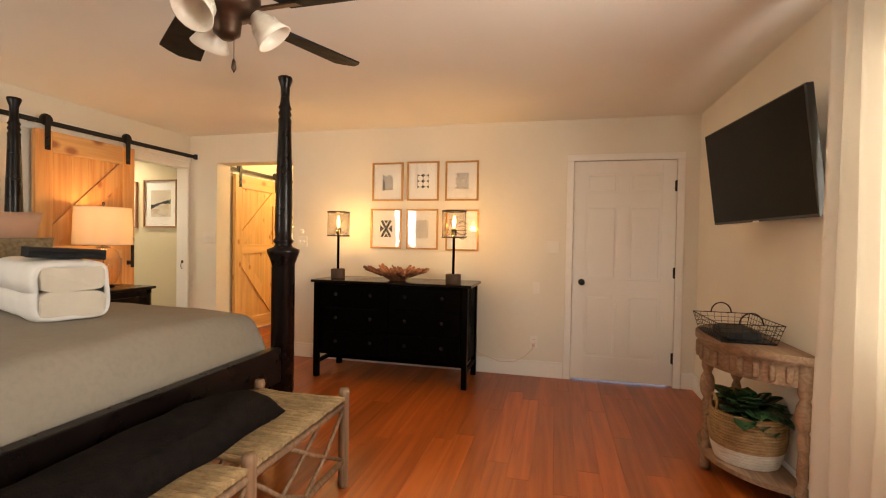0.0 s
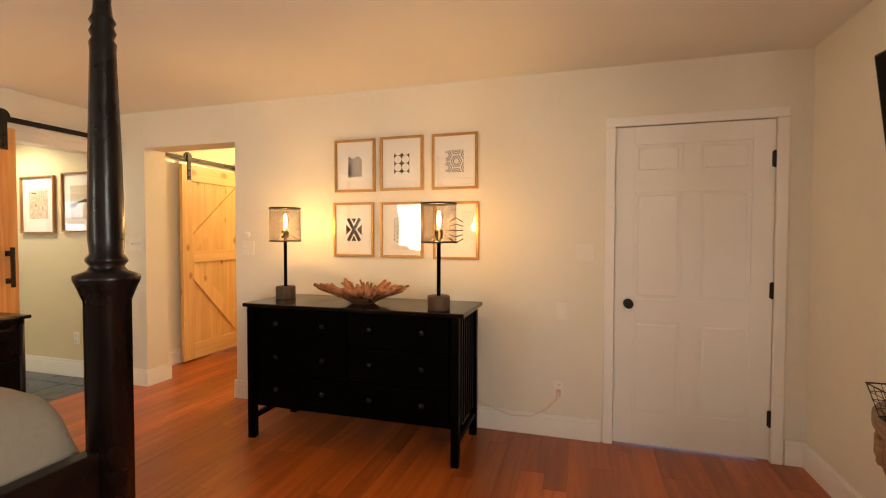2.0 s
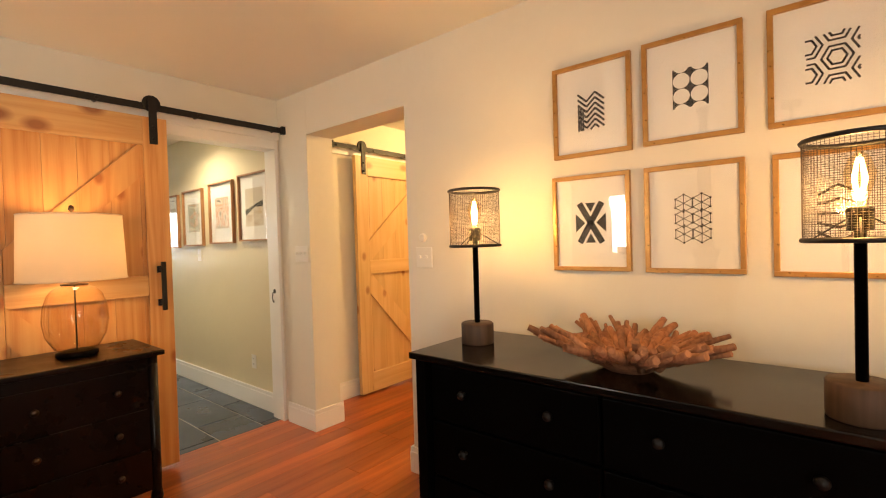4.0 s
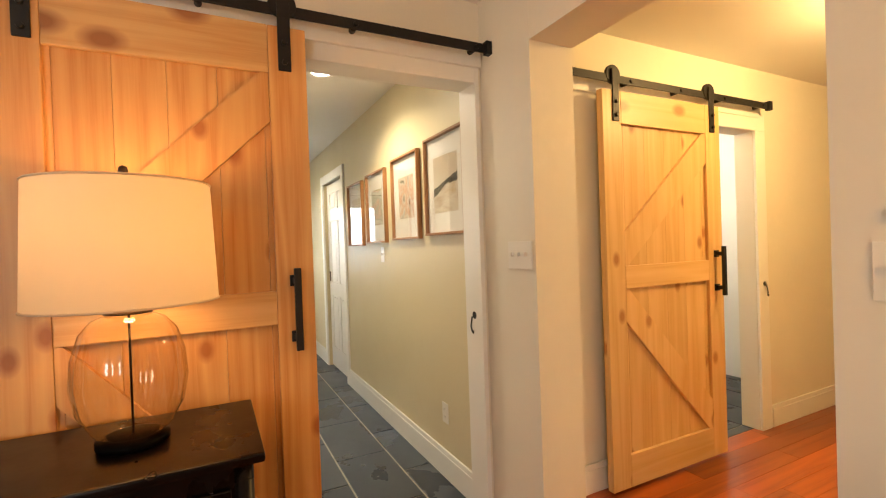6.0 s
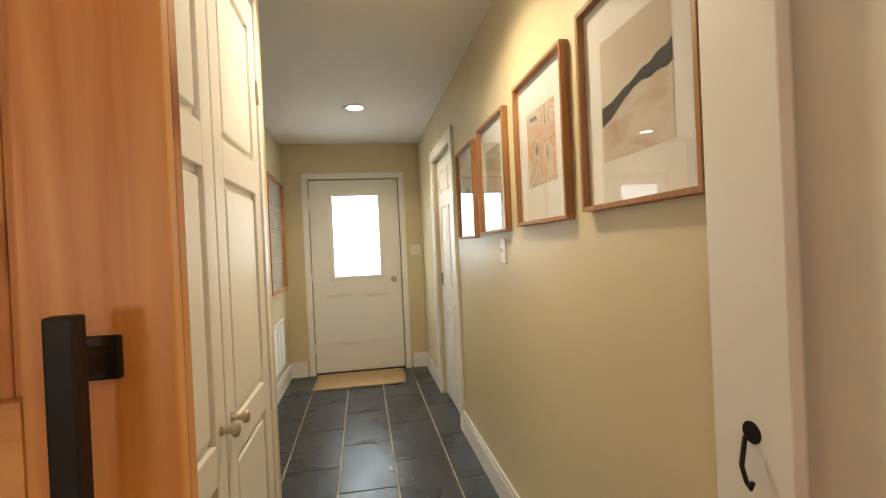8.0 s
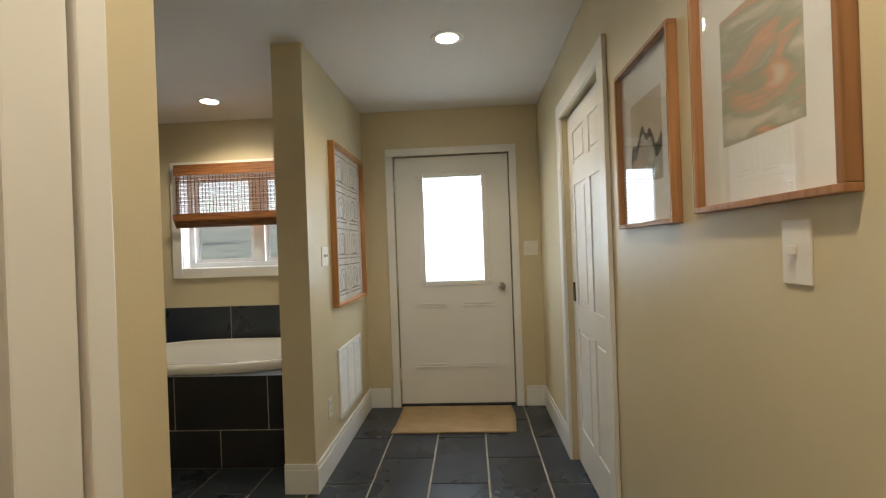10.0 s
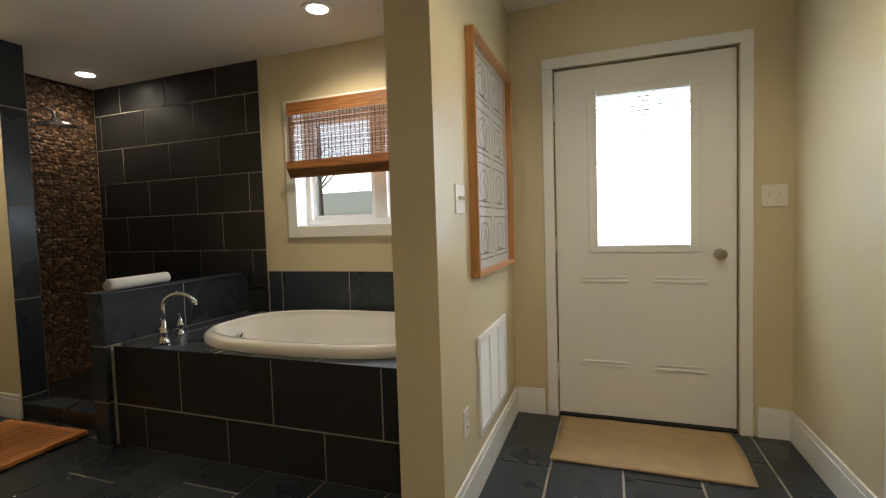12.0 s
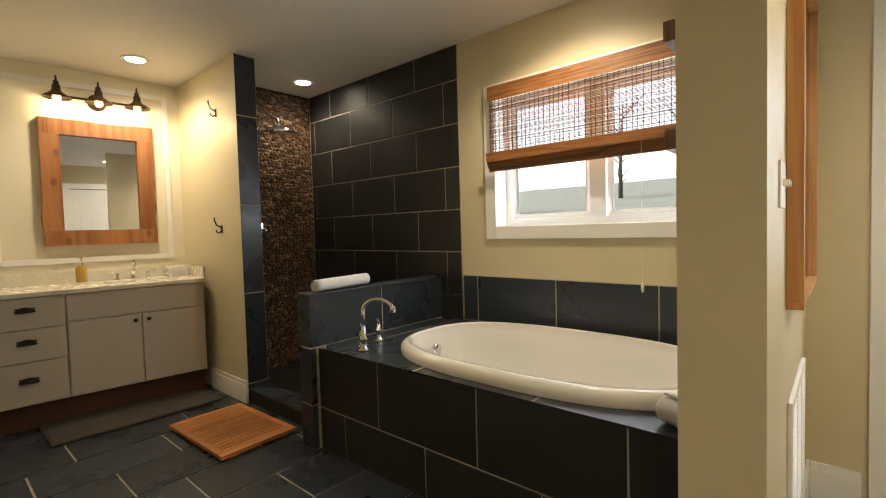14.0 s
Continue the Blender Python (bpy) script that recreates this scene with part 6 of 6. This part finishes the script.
def rolled(m, L, r, mat, label):
    root = thing("rolled_towel", m, label, "towel")
    bm = B()
    n = 90
    pts = []
    for k in range(n):
        a = k / n * 2 * math.pi * 3.3
        rr = r * (0.16 + 0.84 * k / n)
        pts.append((rr * math.cos(a), rr * math.sin(a)))

    def fn(u, v):
        p_ = pts[min(n - 1, int(round(u * (n - 1))))]
        return Vector((L * (v - 0.5) + 0.004 * noise.noise(Vector((u * 9, v, 0))), p_[0], r + p_[1]))
    sheet(bm, n - 1, 10, fn, 0.006)
    part("roll", bm, mat, root)
    return root


rolled(pose(-7.36, 0.66, HW, 0, 0, 8), 0.42, 0.036, TOWEL, "rolled white towel on the tiled half wall")
rolled(pose(-7.205, 2.525, DECK, 0, 0, 60), 0.13, 0.048, material("grey_terry", (0.6, 0.57, 0.51), 0.95, vary=0.1, bump=0.9, bump_scale=220), "rolled pale grey towel on the tub deck")

# ---- bath window with woven shade ----
window_unit("window_3", pose(XX - 0.06, 1.21, 1.20, 0, 0, 90), 1.24, 0.82, "white double casement window over the tub")
bm = B()
for a in ((1.13, 1.21, 1.12, 2.1), (2.45, 2.53, 1.12, 2.1), (1.21, 2.45, 2.02, 2.1), (1.21, 2.45, 1.12, 1.2)):
    box(bm, XX + 0.001, XX + 0.02, a[0], a[1], a[2], a[3], 0.003)
struct("trim_bath_window", bm, TRIM, "cream flat window casing")
bm = B()
for a in ((1.2102, 1.214, 1.2, 2.02), (2.446, 2.4498, 1.2, 2.02)):
    box(bm, XX - 0.13, XX + 0.001, *a)
box(bm, XX - 0.13, XX + 0.001, 1.214, 2.446, 1.2002, 1.204)
struct("trim_bath_reveal", bm, TRIM, "white window reveal")
sh = thing("roman_blind", (XX + 0.055, 1.815, 0), "brown woven bamboo roman shade half lowered", "blind")
SW = 0.615
rb = random.Random(3)
for k in range(13):
    z = 2.06 - k * 0.0066
    bm = B()
    box(bm, 0.018, 0.022, -SW, SW, z - 0.003, z + 0.003)
    part("valance_slat", bm, BAMBOO, sh)
z = 1.975
i = 0
while z > 1.63:
    bm = B()
    t_ = rb.uniform(0.0012, 0.0022)
    box(bm, 0.0, 0.003, -SW, SW, z - t_, z + t_)
    part("slat", bm, BAMBOO if i % 3 else THREAD, sh)
    z -= rb.uniform(0.0046, 0.0064) if i % 5 else 0.0095
    i += 1
for k in range(4):
    bm = B()
    zc = 1.565 + 0.02 * k
    for j in range(8):
        zz = zc + j * 0.0068 - 0.02
        box(bm, 0.006 + 0.012 * k, 0.011 + 0.012 * k, -SW, SW, zz - 0.0032, zz + 0.0032)
    part("fold", bm, BAMBOO, sh)
for k in range(40):
    y = -SW + 0.012 + k * (2 * SW - 0.024) / 39 + rb.uniform(-0.006, 0.006)
    bm = B()
    box(bm, -0.001, 0.0045, y - 0.0011, y + 0.0011, 1.60, 2.0)
    part("thread", bm, THREAD, sh)
bm = B()
box(bm, -0.03, 0.016, -SW, SW, 2.03, 2.07, 0.002)
part("head_rail", bm, BAMBOO, sh)
bm = B()
tube(bm, [(0.06, 0.325, 1.60), (0.062, 0.325, 0.90)], 0.0012, 4)
lathe(bm, ((0.004, 0.90), (0.009, 0.88), (0.007, 0.855), (0.001, 0.85)), (0.062, 0.325, 0), 8)
part("pull_cord", bm, PLASTIC, sh)

# floating shelves on the partition
for z in (1.85, 1.46):
    bm = B()
    box(bm, -8.12, -7.55, 2.385, PY0 - 0.001, z, z + 0.075, 0.004)
    single("floating_shelf", bm, DRIFT, "thick brown wooden floating shelf on the partition", "shelf", "floating shelves")
jar = thing("shelf_jar", (-7.75, 2.49, 1.535), "small amber glass jar on the shelf", "jar")
bm = B()
lathe(bm, ((0.03, 0), (0.036, 0.01), (0.036, 0.09), (0.022, 0.11), (0.022, 0.13), (0.001, 0.13)), seg=16)
part("body", bm, SOAP, jar)

# ---- vanity ----
va = thing("vanity", (-6.14, YB, 0), "taupe bathroom vanity cabinet with drawers and doors", "vanity")
FX = 0.53
bm = B()
box(bm, -1.07, 1.07, 0.003, FX - 0.02, 0.17, 0.845)
part("body", bm, VANITYP, va)
bm = B()
box(bm, -1.07, 1.07, 0.003, FX - 0.10, 0.0, 0.169)
part("toe_kick", bm, material("reddish_toe_kick", (0.09, 0.03, 0.015), 0.5, vary=0.2), va)
fronts = [("door", -1.06, -0.66, 0.18, 0.66), ("door", -0.65, -0.25, 0.18, 0.66), ("panel", -1.06, -0.25, 0.67, 0.84)]
for z0, z1 in ((0.18, 0.44), (0.45, 0.64), (0.65, 0.84)):
    fronts += [("drawer", -0.24, 0.14, z0, z1)]
fronts += [("door", 0.15, 0.60, 0.18, 0.84), ("door", 0.61, 1.06, 0.18, 0.84)]
for nm, x0, x1, z0, z1 in fronts:
    bm = B()
    box(bm, x0, x1, FX - 0.0195, FX, z0, z1, 0.003)
    fp = part(nm, bm, VANITYP, va)
    if nm == "drawer":
        bm = B()
        cx, cz = (x0 + x1) / 2, (z0 + z1) / 2 + 0.02
        sheet(bm, 16, 6, lambda u, v: Vector((cx + 0.05 * math.cos(math.pi * u) * math.cos(math.pi / 2 * v), FX + 0.001 + 0.028 * math.sin(math.pi * u) * math.cos(math.pi / 2 * v), cz - 0.014 + 0.034 * math.sin(math.pi / 2 * v))), 0.002)
        box(bm, cx - 0.048, cx + 0.048, FX, FX + 0.003, cz + 0.006, cz + 0.014)
        part("cup_pull", bm, IRON, fp, "black cup pull")
    elif nm == "door":
        bm = B()
        kx = x1 - 0.035 if x0 in (-1.06, 0.15) else x0 + 0.035
        lathe(bm, ((0.006, 0), (0.006, 0.012), (0.014, 0.018), (0.012, 0.026), (0.001, 0.028)), m=Matrix.Translation((kx, FX, z1 - 0.04)) @ Matrix.Rotation(radians(-90), 4, "X"), seg=14)
        part("knob", bm, IRON, fp)
ct = tagged(new("vanity_counter"), "cream stone counter with splash and oval basin", "counter")
bm = B()
box(bm, XV + 0.001, -5.031, YB + 0.001, YB + FX + 0.02, 0.8455, 0.875, 0.005)
part("slab", bm, STONE, ct)
bm = B()
box(bm, XV + 0.001, -5.031, YB + 0.0005, YB + 0.02, 0.8755, 0.96, 0.003)
part("back_splash", bm, STONE, ct)
bm = B()
box(bm, XV + 0.001, XV + 0.018, YB + 0.021, YB + FX + 0.015, 0.8755, 0.96, 0.003)
part("side_splash", bm, STONE, ct)
bm = B()
lathe(bm, ((0.215, 0.0), (0.21, 0.006), (0.195, 0.006), (0.18, -0.002), (0.001, -0.003)), (-6.83, YB + 0.29, 0.8762), 36, squash=(1, 0.75))
part("basin", bm, ENAMEL, ct, "white oval basin")
va2 = thing("vanity_faucet", (-6.83, YB + 0.09, 0.875), "chrome two-handle basin faucet", "faucet")
bm = B()
pillar(bm, 0, 0, 0.09)
tube(bm, [(0, 0, 0.09), (0, 0.01, 0.125), (0, 0.05, 0.145), (0, 0.09, 0.13), (0, 0.105, 0.1)], 0.009, 8)
part("spout", bm, CHROME, va2)
for x in (-0.1, 0.1):
    bm = B()
    lathe(bm, ((0.022, 0), (0.022, 0.006), (0.012, 0.02), (0.014, 0.045), (0.008, 0.055)), (x, 0, 0), 14)
    tube(bm, [(x - math.copysign(0.005, x), 0, 0.05), (x + math.copysign(0.055, x), 0.01, 0.062)], [0.007, 0.005], 8)
    part("lever_handle", bm, CHROME, va2)
so = thing("soap_dispenser", (-6.51, YB + 0.15, 0.875), "glass soap dispenser with amber liquid and chrome pump", "soap dispenser")
bm = B()
lathe(bm, ((0.045, 0), (0.05, 0.003), (0.05, 0.01), (0.001, 0.01)), seg=20)
part("dish", bm, STONE, so)
bm = B()
lathe(bm, ((0.032, 0.0105), (0.034, 0.016), (0.034, 0.11), (0.02, 0.125), (0.012, 0.13)), seg=20)
part("bottle", bm, SOAP, so)
bm = B()
lathe(bm, ((0.014, 0.13), (0.014, 0.145), (0.005, 0.148), (0.005, 0.175), (0.012, 0.178), (0.012, 0.188)), seg=12)
tube(bm, [(0, 0, 0.183), (0.0, 0.035, 0.181)], 0.004, 6)
part("pump", bm, CHROME, so)
folded("hand_towel", pose(-7.11, YB + 0.17, 0.875, 0, 0, 90), 0.13, 0.14, 2, TOWEL, "folded cream hand towel on the counter", 0.042)

# wall panel moulding over the vanity
bm = B()
for x0, x1, z0, z1 in ((-7.14, -7.10, 1.02, 2.34), (-6.10, -6.06, 1.02, 2.34), (-7.10, -6.10, 1.02, 1.06), (-7.10, -6.10, 2.30, 2.34), (-5.98, -5.94, 1.02, 2.34)):
    box(bm, x0, x1, YB + 0.001, YB + 0.014, z0, z1, 0.003)
struct("trim_vanity_panel", bm, TRIM, "cream raised panel moulding")

mi = thing("wood_framed_mirror", (-6.675, YB, 1.605), "mirror in a rough live-edge wooden frame", "mirror")
rb = random.Random(6)
mw, mh, fw = 0.345, 0.455, 0.11


def rough_bar(x0, x1, z0, z1, outer):
    bm = B()
    box(bm, x0, x1, 0.002, 0.045, z0, z1)
    bmesh.ops.subdivide_edges(bm, edges=bm.edges[:], cuts=7, use_grid_fill=True)
    for v in bm.verts:
        if outer(v.co):
            v.co += Vector((math.copysign(0.02 * noise.noise(Vector((v.co.z * 14, v.co.x * 14, 3))), 1), 0, 0.008 * noise.noise(Vector((v.co.x * 12, v.co.z * 12, 8)))))
    return bm


for a, o in (((-mw, -mw + fw, -mh + fw, mh - fw), lambda c: c.x < -mw + 0.001), ((mw - fw, mw, -mh + fw, mh - fw), lambda c: c.x > mw - 0.001),
             ((-mw, mw, mh - fw + 0.0005, mh), lambda c: c.z > mh - 0.001), ((-mw, mw, -mh, -mh + fw - 0.0005), lambda c: c.z < -mh + 0.001)):
    part("frame_board", rough_bar(*a, o), BARK, mi)
bm = B()
box(bm, -mw + fw, mw - fw, 0.004, 0.012, -mh + fw, mh - fw)
part("mirror_glass", bm, MIRROR, mi)

vl = thing("vanity_light", (-6.675, YB, 2.215), "bronze three-light vanity fixture with metal shades", "wall light")
bm = B()
lathe(bm, ((0.06, 0), (0.06, 0.012), (0.02, 0.02), (0.012, 0.07)), m=Matrix.Rotation(radians(-90), 4, "X"), seg=20)
part("back_plate", bm, BRONZE, vl)
bm = B()
tube(bm, [(-0.30, 0.075, 0), (0.30, 0.075, 0)], 0.009, 8)
part("arm", bm, BRONZE, vl)
for x in (-0.24, 0, 0.24):
    bm = B()
    lathe(bm, ((0.085, -0.045), (0.08, -0.035), (0.04, -0.008), (0.026, 0.01), (0.024, 0.045), (0.016, 0.05), (0.018, 0.07), (0.008, 0.075), (0.005, 0.11), (0.001, 0.115)), (x, 0.11, 0.02), 22, cap=False)
    s_ = part("metal_shade", bm, BRONZE, vl)
    bm = B()
    lathe(bm, ((0.001, -0.075), (0.02, -0.065), (0.028, -0.045), (0.02, -0.02), (0.012, -0.01)), (x, 0.11, 0.02), 14)
    b = part("bulb", bm, VANITYBULB, s_, "lit pale amber bulb")
    b.visible_shadow = False

# the vanity wall stands a few degrees off square
swing = Matrix.Translation((XV, YB, 0)) @ Matrix.Rotation(radians(-5.5), 4, "Z") @ Matrix.Translation((-XV, -YB, 0))
for nm in ("wall_vanity", "vanity", "vanity_counter", "vanity_faucet", "soap_dispenser", "hand_towel", "trim_vanity_panel", "wood_framed_mirror", "vanity_light"):
    bpy.data.objects[nm].matrix_basis = swing @ bpy.data.objects[nm].matrix_basis

# robe hooks
for y, z in ((-0.59, 2.10), (-0.58, 1.25)):
    hk = thing("robe_hook", pose(XV, y, z, 0, 0, 90), "dark bronze double robe hook", "hook", "robe hooks")
    bm = B()
    box(bm, -0.01, 0.01, -0.006, -0.0005, -0.04, 0.02, 0.002)
    part("back_plate", bm, BRONZE, hk)
    for pts in (((0, -0.006, 0.0), (0, -0.04, 0.02), (0, -0.055, 0.06), (0, -0.05, 0.075)), ((0, -0.006, -0.025), (0, -0.025, -0.04), (0, -0.04, -0.03), (0, -0.042, -0.015))):
        bm = B()
        tube(bm, pts, 0.005, 7)
        part("prong", bm, BRONZE, hk)

# shower head and valve
sw = thing("shower_fixture", pose(-7.66, -0.86, 2.06) @ Matrix.Scale(1.4, 4), "chrome rain shower fixture on a curved arm", "shower")
bm = B()
tube(bm, [(0, 0.004, 0), (0, 0.08, 0.05), (0, 0.18, 0.06), (0, 0.25, 0.03), (0, 0.27, -0.01)], 0.011, 9)
part("arm", bm, CHROME, sw)
bm = B()
lathe(bm, ((0.095, -0.06), (0.098, -0.05), (0.06, -0.03), (0.03, -0.02), (0.022, -0.008), (0.001, -0.005)), (0, 0.27, 0), 26)
part("head", bm, CHROME, sw)
bm = B()
lathe(bm, ((0.03, 0), (0.03, 0.008), (0.012, 0.012)), m=Matrix.Rotation(radians(-90), 4, "X"), seg=18)
part("flange", bm, CHROME, sw)
sv = thing("shower_valve", (-7.68, -0.852, 1.22), "chrome shower valve with lever", "shower valve")
bm = B()
lathe(bm, ((0.075, 0), (0.07, 0.01), (0.03, 0.016), (0.022, 0.06), (0.001, 0.065)), m=Matrix.Rotation(radians(-90), 4, "X"), seg=24)
tube(bm, [(0, 0.05, 0), (0.07, 0.06, -0.02)], 0.008, 8)
part("plate", bm, CHROME, sv)

# mats
tm = thing("teak_bath_mat", pose(-6.93, 0.09, 0, 0, 0, 2), "slatted teak mat in front of the shower", "bath mat")
for s in (-1, 1):
    bm = B()
    box(bm, -0.225, 0.225, s * 0.32 - 0.022, s * 0.32 + 0.022, 0.012, 0.034, 0.003)
    part("end_bar", bm, TEAK, tm)
    bm = B()
    box(bm, s * 0.207 - 0.018, s * 0.207 + 0.018, -0.297, 0.297, 0.012, 0.034, 0.003)
    part("side_bar", bm, TEAK, tm)
for k in range(16):
    y = -0.276 + k * 0.0368
    bm = B()
    box(bm, -0.188, 0.188, y - 0.013, y + 0.013, 0.014, 0.033, 0.002)
    part("slat", bm, TEAK, tm)
for x in (-0.15, 0.15):
    bm = B()
    box(bm, x - 0.02, x + 0.02, -0.33, 0.33, 0.001, 0.0118)
    part("runner", bm, TEAK, tm)
bm = B()
sheet(bm, 40, 26, lambda u, v: Vector((-7.14 + 0.96 * u, -1.05 + 0.54 * v + 0.01 * math.sin(u * 5), 0.02 + 0.003 * noise.noise(Vector((u * 6, v * 6, 4))))), 0.018)
single("bath_rug", bm, RUG, "grey-brown ribbed bath rug before the vanity", "rug")

# ---- outdoors ----
bm = B()
sheet(bm, 30, 40, lambda u, v: Vector((-8.5 - 60 * u, -40 + 100 * v, -0.4 + 7.0 * u + 0.15 * noise.noise(Vector((u * 20, v * 30, 0))))), 0.3)
struct("ground_hill", bm, GRASS, "grassy slope behind the house")
bm = B()
box(bm, 1.75, 80, -60, 60, -0.6, -0.3)
box(bm, -8.5, 1.75, -60, -1.5, -0.6, -0.3)
struct("ground_yard", bm, GRASS, "lawn round the house")
rb = random.Random(21)
for k in range(9):
    tr = thing("tree", (-22 - rb.uniform(0, 14), -10 + k * 3.0 + rb.uniform(-1, 1), 1.0), "bare winter tree on the slope", "tree", "trees on the slope")
    bm = B()
    hgt = rb.uniform(5, 8)
    tube(bm, [(0, 0, 0), (0.1, 0.05, hgt * 0.5), (0, 0.2, hgt)], [0.16, 0.11, 0.03], 7)
    part("trunk", bm, BARKT, tr)
    for j in range(14):
        a, z0 = rb.uniform(0, 6.3), hgt * rb.uniform(0.3, 0.9)
        L = rb.uniform(0.8, 1.8)
        bm = B()
        p1 = Vector((L * 0.5 * math.cos(a), L * 0.5 * math.sin(a), z0 + L * 0.35))
        tube(bm, [(0.05, 0.05, z0), p1, p1 + Vector((L * 0.5 * math.cos(a + 0.4), L * 0.5 * math.sin(a + 0.4), L * 0.5))], [0.05, 0.03, 0.01], 5)
        tube(bm, [p1, p1 + Vector((L * 0.4 * math.cos(a - 0.6), L * 0.4 * math.sin(a - 0.6), L * 0.3))], [0.02, 0.006], 4)
        part("limb", bm, BARKT, tr)

# ---- floor boards and tiles ----
rng = random.Random(4)
W = 0.127
rest = B()
count = 0
x = -3.80 + W / 2
while x < XE:
    y = BACK + rng.uniform(-1.6, 0)
    while y < 9.0:
        L = rng.choice((0.9, 1.3, 1.7, 2.1))
        y0, y1 = max(y, BACK), min(y + L, 9.0)
        inside = y1 - y0 > 0.05 and (y0 < 4.2 or x < -1.1)
        if inside:
            L2 = round(y1 - y0, 2)
            if count < 300 and y0 > -0.6:
                ob = new("plank", shared_box(cache, W - 0.0008, L2 - 0.0008, 0.018, OAK, 0.0007, "plank"))
                ob.parent = FLOOR
                ob.location = (x, (y0 + y1) / 2, rng.uniform(-0.0004, 0.0))
                count += 1
            else:
                box(rest, x - W / 2 + 0.001, x + W / 2 - 0.001, y0, y1 - 0.0015, -0.018, -0.0002)
        y += L
    x += W
ob = part("planks", rest, OAK, FLOOR)
ob["kind"] = "stuff"

# slate floor: rows along x
RW, RL = 0.327, 0.615
y = 3.05 - RW * 14
k = 0
while y < 7.4:
    x = -7.26 - RL * 2 + (0.0, 0.31, 0.1, 0.41)[k % 4] if y < 2.6 else -7.26 - RL * 2 + (0.31 if k % 2 else 0.0)
    while x < -3.8:
        x0, x1 = max(x, XX), min(x + RL, -3.80)
        y0, y1 = max(y, -1.44), min(y + RW, 7.4)
        if x1 - x0 > 0.03 and y1 - y0 > 0.03 and not (x1 < -7.0 and 0.8 < y0 and y1 < 2.6) and not (y0 > 4.34 and (y1 < 4.9 or x0 < -5.6)):
            ob = new("tile", shared_box(cache, x1 - x0 - 0.011, y1 - y0 - 0.011, 0.006, SLATE, 0.0015, "tile"))
            ob.parent = TILEFLOOR
            ob.location = ((x0 + x1) / 2, (y0 + y1) / 2, rng.uniform(-0.0008, 0.0006))
            ob.rotation_euler = (rng.uniform(-0.001, 0.001), rng.uniform(-0.001, 0.001), 0)
        x += RL
    y += RW
    k += 1
